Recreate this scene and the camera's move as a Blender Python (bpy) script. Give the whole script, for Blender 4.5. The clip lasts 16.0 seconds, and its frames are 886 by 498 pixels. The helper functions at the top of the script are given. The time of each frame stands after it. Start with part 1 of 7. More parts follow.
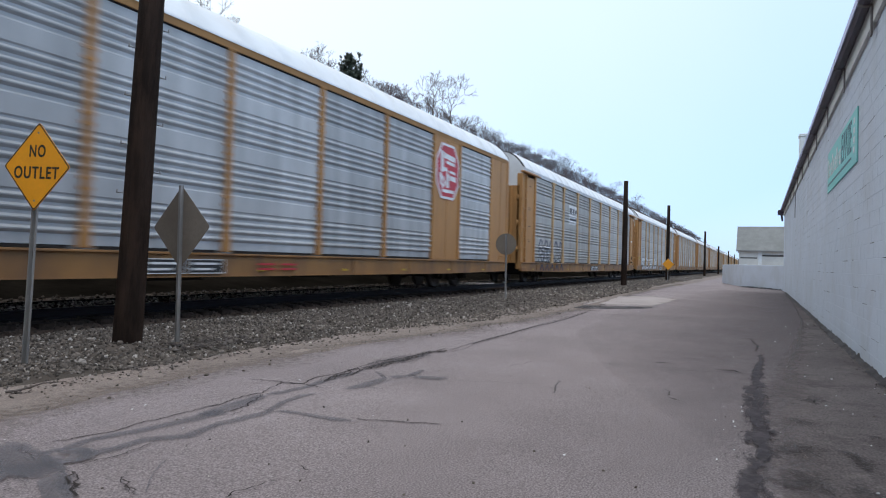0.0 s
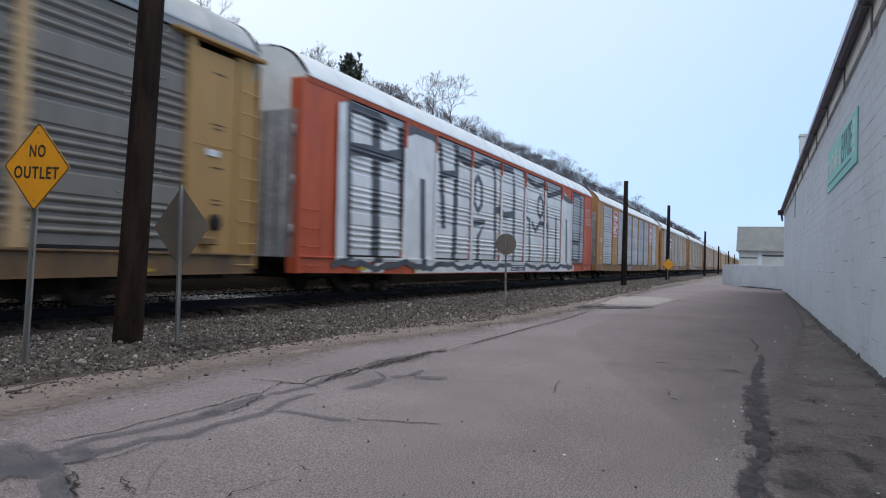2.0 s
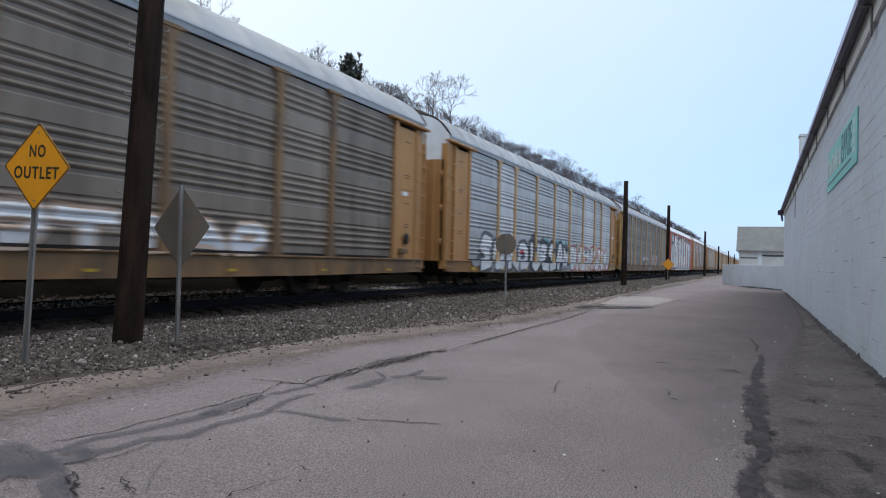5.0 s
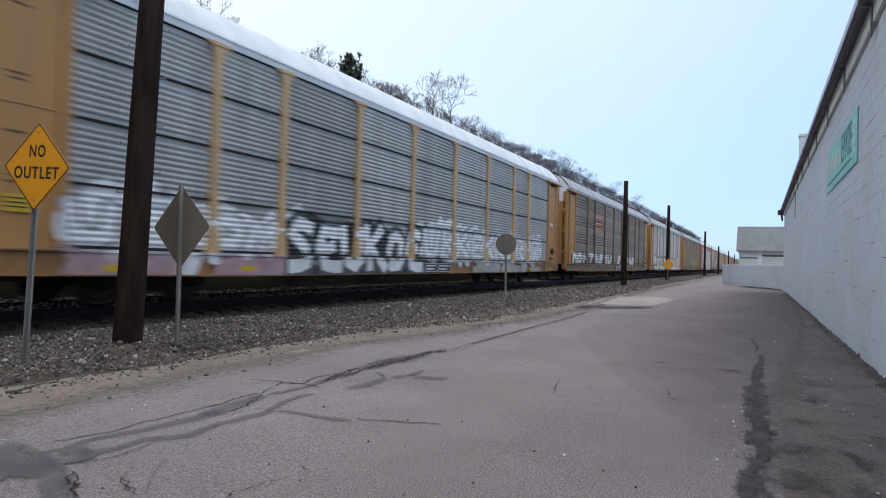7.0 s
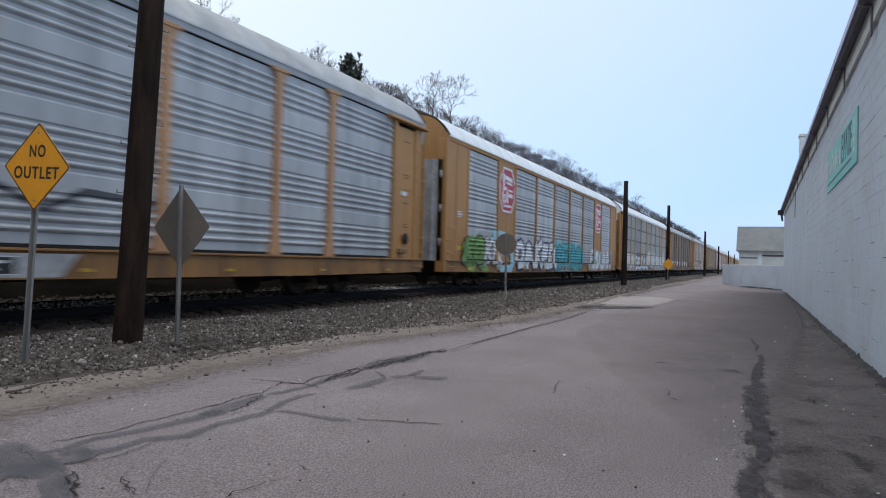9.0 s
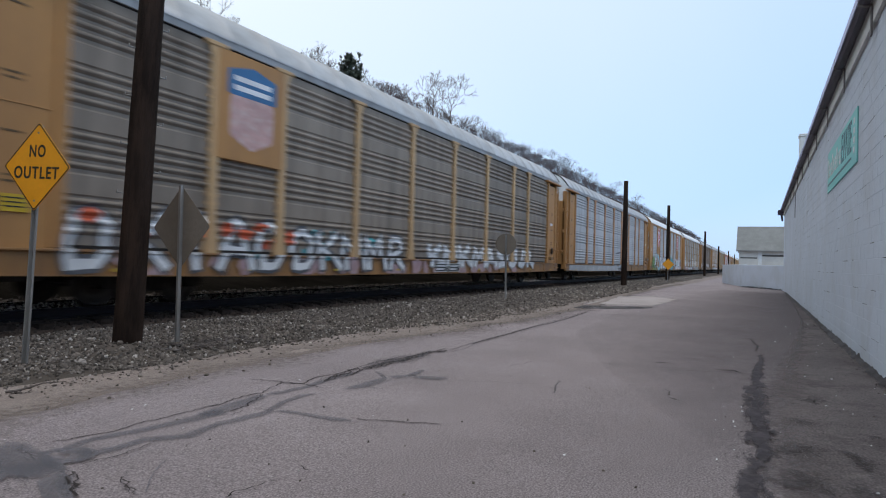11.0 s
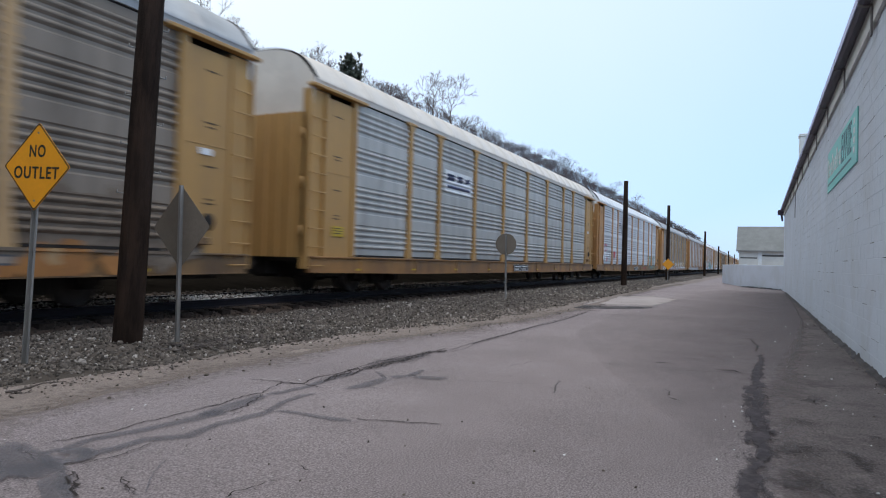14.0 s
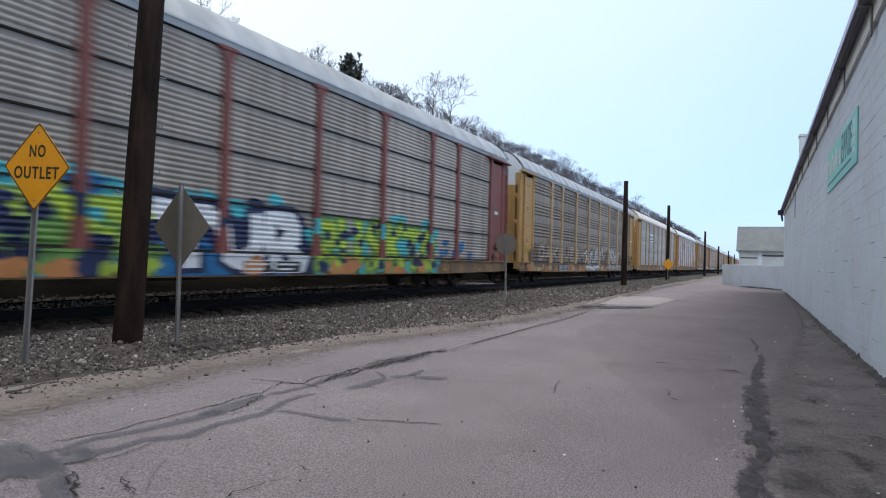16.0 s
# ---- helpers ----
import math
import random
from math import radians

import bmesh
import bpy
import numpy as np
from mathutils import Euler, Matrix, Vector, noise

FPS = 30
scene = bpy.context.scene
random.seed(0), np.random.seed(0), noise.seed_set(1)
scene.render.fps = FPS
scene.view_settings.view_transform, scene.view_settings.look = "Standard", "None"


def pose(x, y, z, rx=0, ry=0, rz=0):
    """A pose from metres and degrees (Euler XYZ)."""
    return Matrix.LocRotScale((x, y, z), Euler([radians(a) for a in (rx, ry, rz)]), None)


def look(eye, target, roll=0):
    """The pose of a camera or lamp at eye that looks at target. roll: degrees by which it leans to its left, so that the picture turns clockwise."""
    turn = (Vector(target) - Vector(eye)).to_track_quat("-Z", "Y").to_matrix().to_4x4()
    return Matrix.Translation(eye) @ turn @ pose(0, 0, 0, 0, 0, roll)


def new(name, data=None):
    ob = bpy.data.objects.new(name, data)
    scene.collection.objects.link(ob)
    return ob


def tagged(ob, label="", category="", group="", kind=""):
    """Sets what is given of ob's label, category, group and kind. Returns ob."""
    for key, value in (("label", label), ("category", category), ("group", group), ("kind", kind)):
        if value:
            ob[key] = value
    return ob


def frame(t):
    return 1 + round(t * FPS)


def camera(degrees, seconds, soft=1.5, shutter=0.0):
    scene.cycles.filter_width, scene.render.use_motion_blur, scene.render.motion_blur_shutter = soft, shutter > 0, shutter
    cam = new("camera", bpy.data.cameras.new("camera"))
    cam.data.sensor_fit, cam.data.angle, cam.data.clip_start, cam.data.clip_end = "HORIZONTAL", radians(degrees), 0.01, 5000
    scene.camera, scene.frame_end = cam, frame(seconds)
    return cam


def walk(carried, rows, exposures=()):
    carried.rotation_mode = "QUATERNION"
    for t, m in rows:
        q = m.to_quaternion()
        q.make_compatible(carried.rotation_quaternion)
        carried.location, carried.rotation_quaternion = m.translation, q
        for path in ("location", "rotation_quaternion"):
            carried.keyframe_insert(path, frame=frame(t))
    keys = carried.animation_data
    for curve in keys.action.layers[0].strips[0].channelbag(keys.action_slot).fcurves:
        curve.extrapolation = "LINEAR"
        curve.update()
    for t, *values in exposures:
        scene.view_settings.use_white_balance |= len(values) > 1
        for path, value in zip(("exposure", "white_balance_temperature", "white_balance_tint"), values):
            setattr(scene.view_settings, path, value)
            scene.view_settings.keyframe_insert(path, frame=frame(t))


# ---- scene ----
# x runs along the track, away from the viewer; y to the track's side; z up; the road is z = 0
cam = camera(67.2, 16.0, soft=1.1, shutter=0.3)
EYE = pose(0, 0, 1.25, 90.967, -1.575, -64.64)
walk(cam, [(0, EYE), (16, EYE)], exposures=[(0, 0.1, 6650, 11), (1, 0.04, 6650, 11), (2, -0.08, 6650, 11), (3, -0.03, 6650, 11), (4, -0.06, 6650, 11), (7, 0.0, 6650, 11), (8, 0.05, 6650, 11),
                                        (9, -0.12, 6650, 11), (12, -0.08, 6650, 11), (13.5, 0.0, 6650, 11), (15, 0.02, 6650, 11), (16, 0.1, 6650, 11)])

# ---- light: pale overcast sky, soft sun behind thin cloud ----
world = bpy.data.worlds.new("sky")
scene.world = world
world.use_nodes = True
wn, wl = world.node_tree.nodes, world.node_tree.links
wn.clear()
w_out = wn.new("ShaderNodeOutputWorld")
w_add = wn.new("ShaderNodeAddShader")
w_sky = wn.new("ShaderNodeTexSky")
w_sky.sky_type, w_sky.sun_disc = "NISHITA", False
w_sky.sun_elevation, w_sky.sun_rotation = radians(70), radians(-155)
w_b1 = wn.new("ShaderNodeBackground")
w_b1.inputs[1].default_value = 0.05
w_b2 = wn.new("ShaderNodeBackground")
w_b2.inputs[1].default_value = 1.02
w_co = wn.new("ShaderNodeTexCoord")
w_nz = wn.new("ShaderNodeTexNoise")
w_nz.inputs["Scale"].default_value = 1.3
w_nz.inputs["Detail"].default_value = 3
w_sep = wn.new("ShaderNodeSeparateXYZ")
w_m1 = wn.new("ShaderNodeMath")
w_m1.operation = "MULTIPLY_ADD"
w_m1.inputs[1].default_value, w_m1.inputs[2].default_value = 0.12, -0.06
w_m2 = wn.new("ShaderNodeMath")
w_ramp = wn.new("ShaderNodeValToRGB")
w_ramp.color_ramp.elements[0].position, w_ramp.color_ramp.elements[0].color = 0.07, (0.385, 0.61, 0.94, 1)
w_ramp.color_ramp.elements[1].position, w_ramp.color_ramp.elements[1].color = 0.46, (0.93, 1.0, 1.0, 1)
wl.new(w_co.outputs["Generated"], w_sep.inputs[0])
wl.new(w_co.outputs["Generated"], w_nz.inputs["Vector"])
wl.new(w_nz.outputs["Fac"], w_m1.inputs[0])
w_mz = wn.new("ShaderNodeMath")
w_mz.operation = "MULTIPLY"
w_mz.inputs[1].default_value = 0.55
w_my = wn.new("ShaderNodeMath")
w_my.operation = "MULTIPLY_ADD"
w_my.inputs[1].default_value = 0.28
wl.new(w_sep.outputs["Z"], w_mz.inputs[0])
wl.new(w_sep.outputs["Y"], w_my.inputs[0])
wl.new(w_mz.outputs[0], w_my.inputs[2])
wl.new(w_my.outputs[0], w_m2.inputs[0])
wl.new(w_m1.outputs[0], w_m2.inputs[1])
wl.new(w_m2.outputs[0], w_ramp.inputs[0])
wl.new(w_ramp.outputs[0], w_b2.inputs[0])
wl.new(w_sky.outputs[0], w_b1.inputs[0])
wl.new(w_b1.outputs[0], w_add.inputs[0])
wl.new(w_b2.outputs[0], w_add.inputs[1])
wl.new(w_add.outputs[0], w_out.inputs[0])
sun = new("sun", bpy.data.lights.new("sun", "SUN"))
sun.data.energy, sun.data.angle, sun.data.color = 0.9, radians(40), (1.0, 0.95, 0.88)
sun.matrix_basis = look((-6, -13, 40), (0, 0, 0))

# ---- materials ----
def hexmix(c, k):
    return tuple(min(1.0, v * k) for v in c)


def surface(name, base, rough=0.7, metal=0.0, spread=0.25, fine=30.0, coarse=1.2, bump=0.15, stretch=(1, 1, 1),
            second=None, amount=0.5, edge=0.12, spec=0.5, jitter=0.0, coords="Object", third=None, third_at=0.62, third_scale=6.0, bump_scale=None, grain=0.0, grain_scale=120.0):
    """A worn surface: base colour varied by coarse and fine noise, patches of a second and third colour, fine relief."""
    m = bpy.data.materials.new(name)
    m.use_nodes = True
    n, l = m.node_tree.nodes, m.node_tree.links
    bs = n["Principled BSDF"]
    co = n.new("ShaderNodeTexCoord")
    mp = n.new("ShaderNodeMapping")
    mp.inputs["Scale"].default_value = stretch
    geo_ = n.new("ShaderNodeNewGeometry")
    l.new(geo_.outputs["Position"] if coords == "World" else co.outputs[coords], mp.inputs[0])
    vec = mp.outputs[0]
    info = n.new("ShaderNodeObjectInfo")
    if coords == "Object":
        off = n.new("ShaderNodeVectorMath")
        off.operation = "MULTIPLY_ADD"
        off.inputs[1].default_value = (37.0, 19.0, 11.0)
        l.new(info.outputs["Random"], off.inputs[0])
        l.new(vec, off.inputs[2])
        vec = off.outputs[0]

    def tex(scale, detail=4, r=0.6):
        t = n.new("ShaderNodeTexNoise")
        t.inputs["Scale"].default_value, t.inputs["Detail"].default_value, t.inputs["Roughness"].default_value = scale, detail, r
        l.new(vec, t.inputs["Vector"])
        return t.outputs["Fac"]

    def mixed(fac, a, b):
        x = n.new("ShaderNodeMix")
        x.data_type = "RGBA"
        for sock, val in ((x.inputs[0], fac), (x.inputs[6], a), (x.inputs[7], b)):
            if isinstance(val, (int, float)):
                sock.default_value = val
            elif isinstance(val, tuple):
                sock.default_value = (*val, 1)
            else:
                l.new(val, sock)
        return x.outputs[2]

    def step(fac, at, width):
        r = n.new("ShaderNodeMapRange")
        r.interpolation_type = "SMOOTHSTEP"
        r.inputs[1].default_value, r.inputs[2].default_value = at - width, at + width
        l.new(fac, r.inputs[0])
        return r.outputs[0]

    big, small = tex(coarse, 5), tex(fine, 6, 0.7)
    col = mixed(step(big, 0.5, 0.22), hexmix(base, 1 - spread), hexmix(base, 1 + spread))
    col = mixed(step(small, 0.5, 0.25), mixed(0.5, col, hexmix(base, 1 - 1.6 * spread)), col)
    if second:
        other = tex(coarse * 2.3, 6, 0.65)
        s = n.new("ShaderNodeMath")
        s.operation = "MULTIPLY"
        s.inputs[1].default_value = amount
        l.new(step(other, 0.56, edge), s.inputs[0])
        col = mixed(s.outputs[0], col, second)
    if third:
        col = mixed(step(tex(third_scale, 5, 0.7), third_at, 0.04), col, third)
    if jitter:
        hs = n.new("ShaderNodeHueSaturation")
        mr = n.new("ShaderNodeMapRange")
        mr.inputs[3].default_value, mr.inputs[4].default_value = 1 - jitter, 1 + jitter
        l.new(info.outputs["Random"], mr.inputs[0])
        l.new(mr.outputs[0], hs.inputs["Value"])
        l.new(col, hs.inputs["Color"])
        col = hs.outputs[0]
    if grain:
        gm = n.new("ShaderNodeMapRange")
        gm.inputs[1].default_value, gm.inputs[2].default_value, gm.inputs[3].default_value, gm.inputs[4].default_value = 0.3, 0.7, 1 - grain, 1 + grain
        l.new(tex(grain_scale, 2, 0.5), gm.inputs[0])
        gx_ = n.new("ShaderNodeVectorMath")
        gx_.operation = "SCALE"
        l.new(col, gx_.inputs[0])
        l.new(gm.outputs[0], gx_.inputs["Scale"])
        col = gx_.outputs[0]
    l.new(col, bs.inputs["Base Color"])
    bs.inputs["Metallic"].default_value = metal
    bs.inputs["Specular IOR Level"].default_value = spec
    rr = n.new("ShaderNodeMapRange")
    rr.inputs[3].default_value, rr.inputs[4].default_value = max(0.05, rough - 0.12), min(1.0, rough + 0.12)
    l.new(big, rr.inputs[0])
    l.new(rr.outputs[0], bs.inputs["Roughness"])
    if bump:
        b = n.new("ShaderNodeBump")
        b.inputs["Strength"].default_value, b.inputs["Distance"].default_value = bump, 0.02
        l.new(tex(bump_scale or fine, 5, 0.7), b.inputs["Height"])
        l.new(b.outputs[0], bs.inputs["Normal"])
    return m


def broken(m, ragged=0.9, scale=9.0, cover=0.0, soft=0.1, most=1.0, along=1.0):
    """Lets a thin coat break up towards its edge, where the road shows through."""
    n, l = m.node_tree.nodes, m.node_tree.links
    at = n.new("ShaderNodeAttribute")
    at.attribute_name = "worn"
    ge = n.new("ShaderNodeNewGeometry")
    nz = n.new("ShaderNodeTexNoise")
    nz.inputs["Scale"].default_value, nz.inputs["Detail"].default_value, nz.inputs["Roughness"].default_value = scale, 7, 0.72
    st = n.new("ShaderNodeVectorMath")
    st.operation = "MULTIPLY"
    st.inputs[1].default_value = (along, 1.0, 1.0)
    l.new(ge.outputs["Position"], st.inputs[0])
    l.new(st.outputs[0], nz.inputs["Vector"])
    ma = n.new("ShaderNodeMath")
    ma.operation = "MULTIPLY_ADD"
    ma.inputs[1].default_value, ma.inputs[2].default_value = ragged * 2.2, 1.0 + cover - ragged * 1.1
    l.new(nz.outputs["Fac"], ma.inputs[0])
    su = n.new("ShaderNodeMath")
    su.operation = "SUBTRACT"
    l.new(ma.outputs[0], su.inputs[0])
    l.new(at.outputs["Fac"], su.inputs[1])
    mr = n.new("ShaderNodeMapRange")
    mr.interpolation_type = "SMOOTHSTEP"
    mr.inputs[1].default_value, mr.inputs[2].default_value = 0.42 - soft, 0.42 + soft
    mr.inputs[4].default_value = most
    l.new(su.outputs[0], mr.inputs[0])
    l.new(mr.outputs[0], n["Principled BSDF"].inputs["Alpha"])
    return m


M = {}
M["asphalt"] = surface("asphalt", (0.283, 0.244, 0.250), 0.92, fine=75, coarse=0.45, spread=0.16, second=(0.248, 0.212, 0.217), amount=0.6, edge=0.2, bump=0.6, bump_scale=110, third=(0.40, 0.37, 0.36), third_at=0.64, third_scale=85, grain=0.45, grain_scale=90, spec=0.03)
M["dark_asphalt"] = broken(surface("dark_asphalt", (0.085, 0.08, 0.085), 0.85, fine=70, coarse=0.9, spread=0.3, second=(0.17, 0.16, 0.16), amount=0.6, bump=0.4, bump_scale=120, spec=0.12), 0.9, 9.0, 0.1, 0.3, 0.75)
M["tar"] = broken(surface("tar", (0.138, 0.136, 0.155), 0.85, fine=40, coarse=2.0, spread=0.2, second=(0.175, 0.163, 0.17), amount=0.5, bump=0.2, spec=0.08), 0.5, 30.0, 0.0, 0.3, 0.48)
M["margin"] = broken(surface("margin", (0.20, 0.172, 0.172), 0.88, fine=80, coarse=0.8, spread=0.2, second=(0.12, 0.103, 0.103), amount=0.75, edge=0.1, bump=0.4, bump_scale=130, third=(0.21, 0.18, 0.178), third_at=0.6, third_scale=3.5, grain=0.4, grain_scale=70, spec=0.03), 1.0, 16.0, 0.0, 0.5, 0.8)
M["tar_dark"] = surface("tar_dark", (0.075, 0.066, 0.068), 0.8, fine=40, coarse=2.0, spread=0.35, second=(0.11, 0.105, 0.11), amount=0.6, bump=0.3, spec=0.1)
M["crack"] = broken(surface("crack", (0.05, 0.043, 0.042), 0.95, fine=40, coarse=3.0, spread=0.4, bump=0.3, spec=0.05), 0.8, 45.0, -0.05, 0.15, 0.92)
M["seam"] = broken(surface("seam", (0.078, 0.069, 0.078), 0.85, fine=60, coarse=6.0, spread=0.35, second=(0.14, 0.124, 0.13), amount=0.75, bump=0.3, spec=0.05), 1.8, 15.0, -0.02, 0.3, 0.85, along=0.28)
M["stain"] = broken(surface("stain", (0.075, 0.066, 0.068), 0.88, fine=60, coarse=2.5, spread=0.3, bump=0.3, spec=0.1), 1.9, 20.0, -0.25, 0.6, 0.6)
M["dust"] = broken(surface("dust", (0.25, 0.208, 0.188), 0.95, fine=45, coarse=0.7, spread=0.14, second=(0.20, 0.165, 0.15), amount=0.5, bump=0.4, grain=0.35, grain_scale=80, spec=0.06), 0.9, 12.0, 0.0, 0.5, 0.9)
M["film"] = broken(surface("film", (0.125, 0.11, 0.115), 0.9, fine=60, coarse=0.5, spread=0.2, second=(0.17, 0.15, 0.15), amount=0.6, bump=0.3, grain=0.4, grain_scale=80, spec=0.03), 0.35, 3.0, 0.0, 0.75, 0.5)
M["dust_pale"] = broken(surface("dust_pale", (0.40, 0.355, 0.345), 0.95, fine=45, coarse=0.7, spread=0.14, bump=0.3, spec=0.06), 0.8, 8.0, 0.1, 0.4, 0.9)
M["tar_worn"] = broken(surface("tar_worn", (0.085, 0.076, 0.08), 0.85, fine=40, coarse=2.0, spread=0.35, bump=0.3, spec=0.1), 1.8, 24.0, -0.2, 0.5, 0.7)
M["dirt"] = surface("dirt", (0.245, 0.203, 0.182), 0.95, fine=45, coarse=0.7, spread=0.2, second=(0.185, 0.152, 0.136), amount=0.6, bump=0.5, third=(0.30, 0.27, 0.25), third_at=0.63, third_scale=34, grain=0.35, grain_scale=70, spec=0.08)
M["ground"] = surface("ground", (0.14, 0.12, 0.10), 0.95, fine=25, coarse=0.25, spread=0.3, second=(0.09, 0.075, 0.06), amount=0.7, bump=0.5, spec=0.05)
# near-black: the shade seen beneath the train is put into this ground colour
M["shaded_brush"] = surface("shaded_brush", (0.012, 0.010, 0.008), 0.95, fine=6, coarse=0.6, spread=0.5, bump=0.8, spec=0.0)
M["ballast_bed"] = surface("ballast_bed", (0.075, 0.055, 0.045), 0.95, fine=28, coarse=1.0, spread=0.4, second=(0.05, 0.037, 0.03), amount=0.7, bump=0.6, spec=0.08)
M["gravel_bed"] = surface("gravel_bed", (0.115, 0.098, 0.086), 0.95, fine=28, coarse=1.0, spread=0.35, second=(0.075, 0.062, 0.052), amount=0.6, bump=0.9, spec=0.08)
M["tie"] = surface("tie", (0.042, 0.032, 0.027), 0.9, fine=25, coarse=2, spread=0.4, stretch=(8, 1, 8), bump=0.4, spec=0.05)
M["rail"] = surface("rail", (0.016, 0.014, 0.018), 0.6, spec=0.15, fine=30, coarse=2, spread=0.3)
M["rail_head"] = surface("rail_head", (0.35, 0.34, 0.34), 0.3, metal=0.9, fine=30, coarse=2, spread=0.2, bump=0.03)
M["pole_wood"] = surface("pole_wood", (0.034, 0.023, 0.018), 0.9, fine=14, coarse=1.2, spread=0.5, stretch=(3, 3, 0.5), second=(0.046, 0.028, 0.020), amount=0.6, bump=0.7, spec=0.06)
M["galv_post"] = surface("galv_post", (0.31, 0.295, 0.28), 0.5, metal=0.55, fine=20, coarse=3, spread=0.2, stretch=(1, 1, 0.3))
M["sign_back"] = surface("sign_back", (0.21, 0.172, 0.135), 0.7, metal=0.1, spec=0.25, fine=25, coarse=2.5, spread=0.14, bump=0.03)
M["sign_yellow"] = surface("sign_yellow", (0.90, 0.35, 0.01), 0.45, fine=20, coarse=3, spread=0.08, bump=0.02)
M["sign_black"] = surface("sign_black", (0.02, 0.018, 0.016), 0.5, fine=20, coarse=3, spread=0.2, bump=0.02)
M["wall_paint"] = surface("wall_paint", (0.56, 0.61, 0.70), 0.75, fine=30, coarse=0.35, spread=0.07, second=(0.48, 0.51, 0.56), amount=0.7, bump=0.3, bump_scale=35, coords="World")
M["mortar"] = surface("mortar", (0.53, 0.58, 0.66), 0.85, fine=60, coarse=0.8, spread=0.15, bump=0.2, coords="World")
M["gutter"] = surface("gutter", (0.045, 0.03, 0.05), 0.5, fine=20, coarse=1.5, spread=0.3, bump=0.05)
M["gutter_edge"] = surface("gutter_edge", (0.38, 0.35, 0.52), 0.4, metal=0.4, fine=20, coarse=1.5, spread=0.2, bump=0.05)
M["bracket"] = surface("bracket", (0.17, 0.15, 0.15), 0.7, fine=20, coarse=3, spread=0.3, bump=0.05)
M["soffit"] = surface("soffit", (0.60, 0.61, 0.59), 0.8, fine=30, coarse=1.0, spread=0.15, bump=0.1)
M["teal"] = surface("teal", (0.20, 0.58, 0.55), 0.5, fine=20, coarse=1.0, spread=0.1, bump=0.03)
M["teal_dark"] = surface("teal_dark", (0.02, 0.10, 0.11), 0.5, fine=20, coarse=1.0, spread=0.1, bump=0.02)
M["white_paint"] = surface("white_paint", (0.72, 0.74, 0.74), 0.6, fine=30, coarse=0.7, spread=0.08, second=(0.55, 0.55, 0.53), amount=0.4, bump=0.08)
M["grey_roof"] = surface("grey_roof", (0.20, 0.205, 0.20), 0.85, fine=12, coarse=0.5, spread=0.2, bump=0.4)
M["barn_wall"] = surface("barn_wall", (0.62, 0.61, 0.57), 0.8, fine=12, coarse=0.5, spread=0.12, bump=0.1)
M["dark_trim"] = surface("dark_trim", (0.06, 0.055, 0.05), 0.7, fine=12, coarse=1, spread=0.3)
# train
def galv(name, base, dirt, amount):
    return surface(name, base, 0.6, metal=0.15, spec=0.35, fine=9, coarse=0.9, spread=0.16, stretch=(1.5, 1.0, 0.2), second=dirt, amount=amount, edge=0.14, bump=0.05, jitter=0.13)
M["galv_light"] = galv("galv_light", (0.55, 0.55, 0.548), (0.36, 0.36, 0.355), 0.6)
M["galv_bright"] = galv("galv_bright", (0.60, 0.605, 0.615), (0.44, 0.44, 0.445), 0.5)
M["galv_dull"] = galv("galv_dull", (0.49, 0.495, 0.50), (0.30, 0.30, 0.30), 0.7)
M["galv_slate"] = galv("galv_slate", (0.39, 0.385, 0.37), (0.28, 0.272, 0.258), 0.6)
M["galv_mid"] = galv("galv_mid", (0.45, 0.435, 0.41), (0.27, 0.255, 0.235), 0.6)
M["galv_dark"] = galv("galv_dark", (0.235, 0.208, 0.178), (0.14, 0.12, 0.10), 0.65)
M["galv_brown"] = galv("galv_brown", (0.26, 0.212, 0.168), (0.135, 0.104, 0.081), 0.7)
M["galv_grimy"] = galv("galv_grimy", (0.285, 0.232, 0.185), (0.15, 0.114, 0.088), 0.75)
M["galv_tan"] = galv("galv_tan", (0.43, 0.375, 0.32), (0.22, 0.175, 0.142), 0.75)
def paint(name, base, dirt, amount=0.45, spread=0.12):
    return surface(name, base, 0.6, fine=14, coarse=0.8, spread=spread, stretch=(1.2, 1.2, 0.35), second=dirt, amount=amount, edge=0.2, bump=0.05, jitter=0.05)
M["gold"] = paint("gold", (0.445, 0.218, 0.068), (0.28, 0.135, 0.055))
M["gold_yellow"] = paint("gold_yellow", (0.46, 0.255, 0.08), (0.32, 0.18, 0.075))
M["gold_tan"] = paint("gold_tan", (0.52, 0.27, 0.125), (0.34, 0.17, 0.085))
M["stencil_ink"] = surface("stencil_ink", (0.12, 0.07, 0.03), 0.7, fine=20, coarse=3, spread=0.3, bump=0.02)
M["gold_pale"] = paint("gold_pale", (0.55, 0.35, 0.17), (0.36, 0.22, 0.115))
M["gold_dirty"] = paint("gold_dirty", (0.25, 0.138, 0.055), (0.075, 0.05, 0.036), 0.9, 0.3)
M["gold_sill"] = paint("gold_sill", (0.34, 0.165, 0.05), (0.12, 0.065, 0.04), 0.8, 0.25)
M["boxcar_brown"] = paint("boxcar_brown", (0.22, 0.06, 0.045), (0.12, 0.05, 0.042), 0.5)
M["red_orange"] = paint("red_orange", (0.58, 0.10, 0.035), (0.28, 0.06, 0.03), 0.5)
M["panel_white"] = surface("panel_white", (0.80, 0.775, 0.745), 0.6, fine=12, coarse=0.9, spread=0.1, second=(0.42, 0.41, 0.4), amount=0.35, edge=0.2, bump=0.04)
M["roof_white"] = surface("roof_white", (0.75, 0.77, 0.78), 0.55, fine=10, coarse=0.6, spread=0.08, second=(0.55, 0.55, 0.54), amount=0.4, bump=0.05)
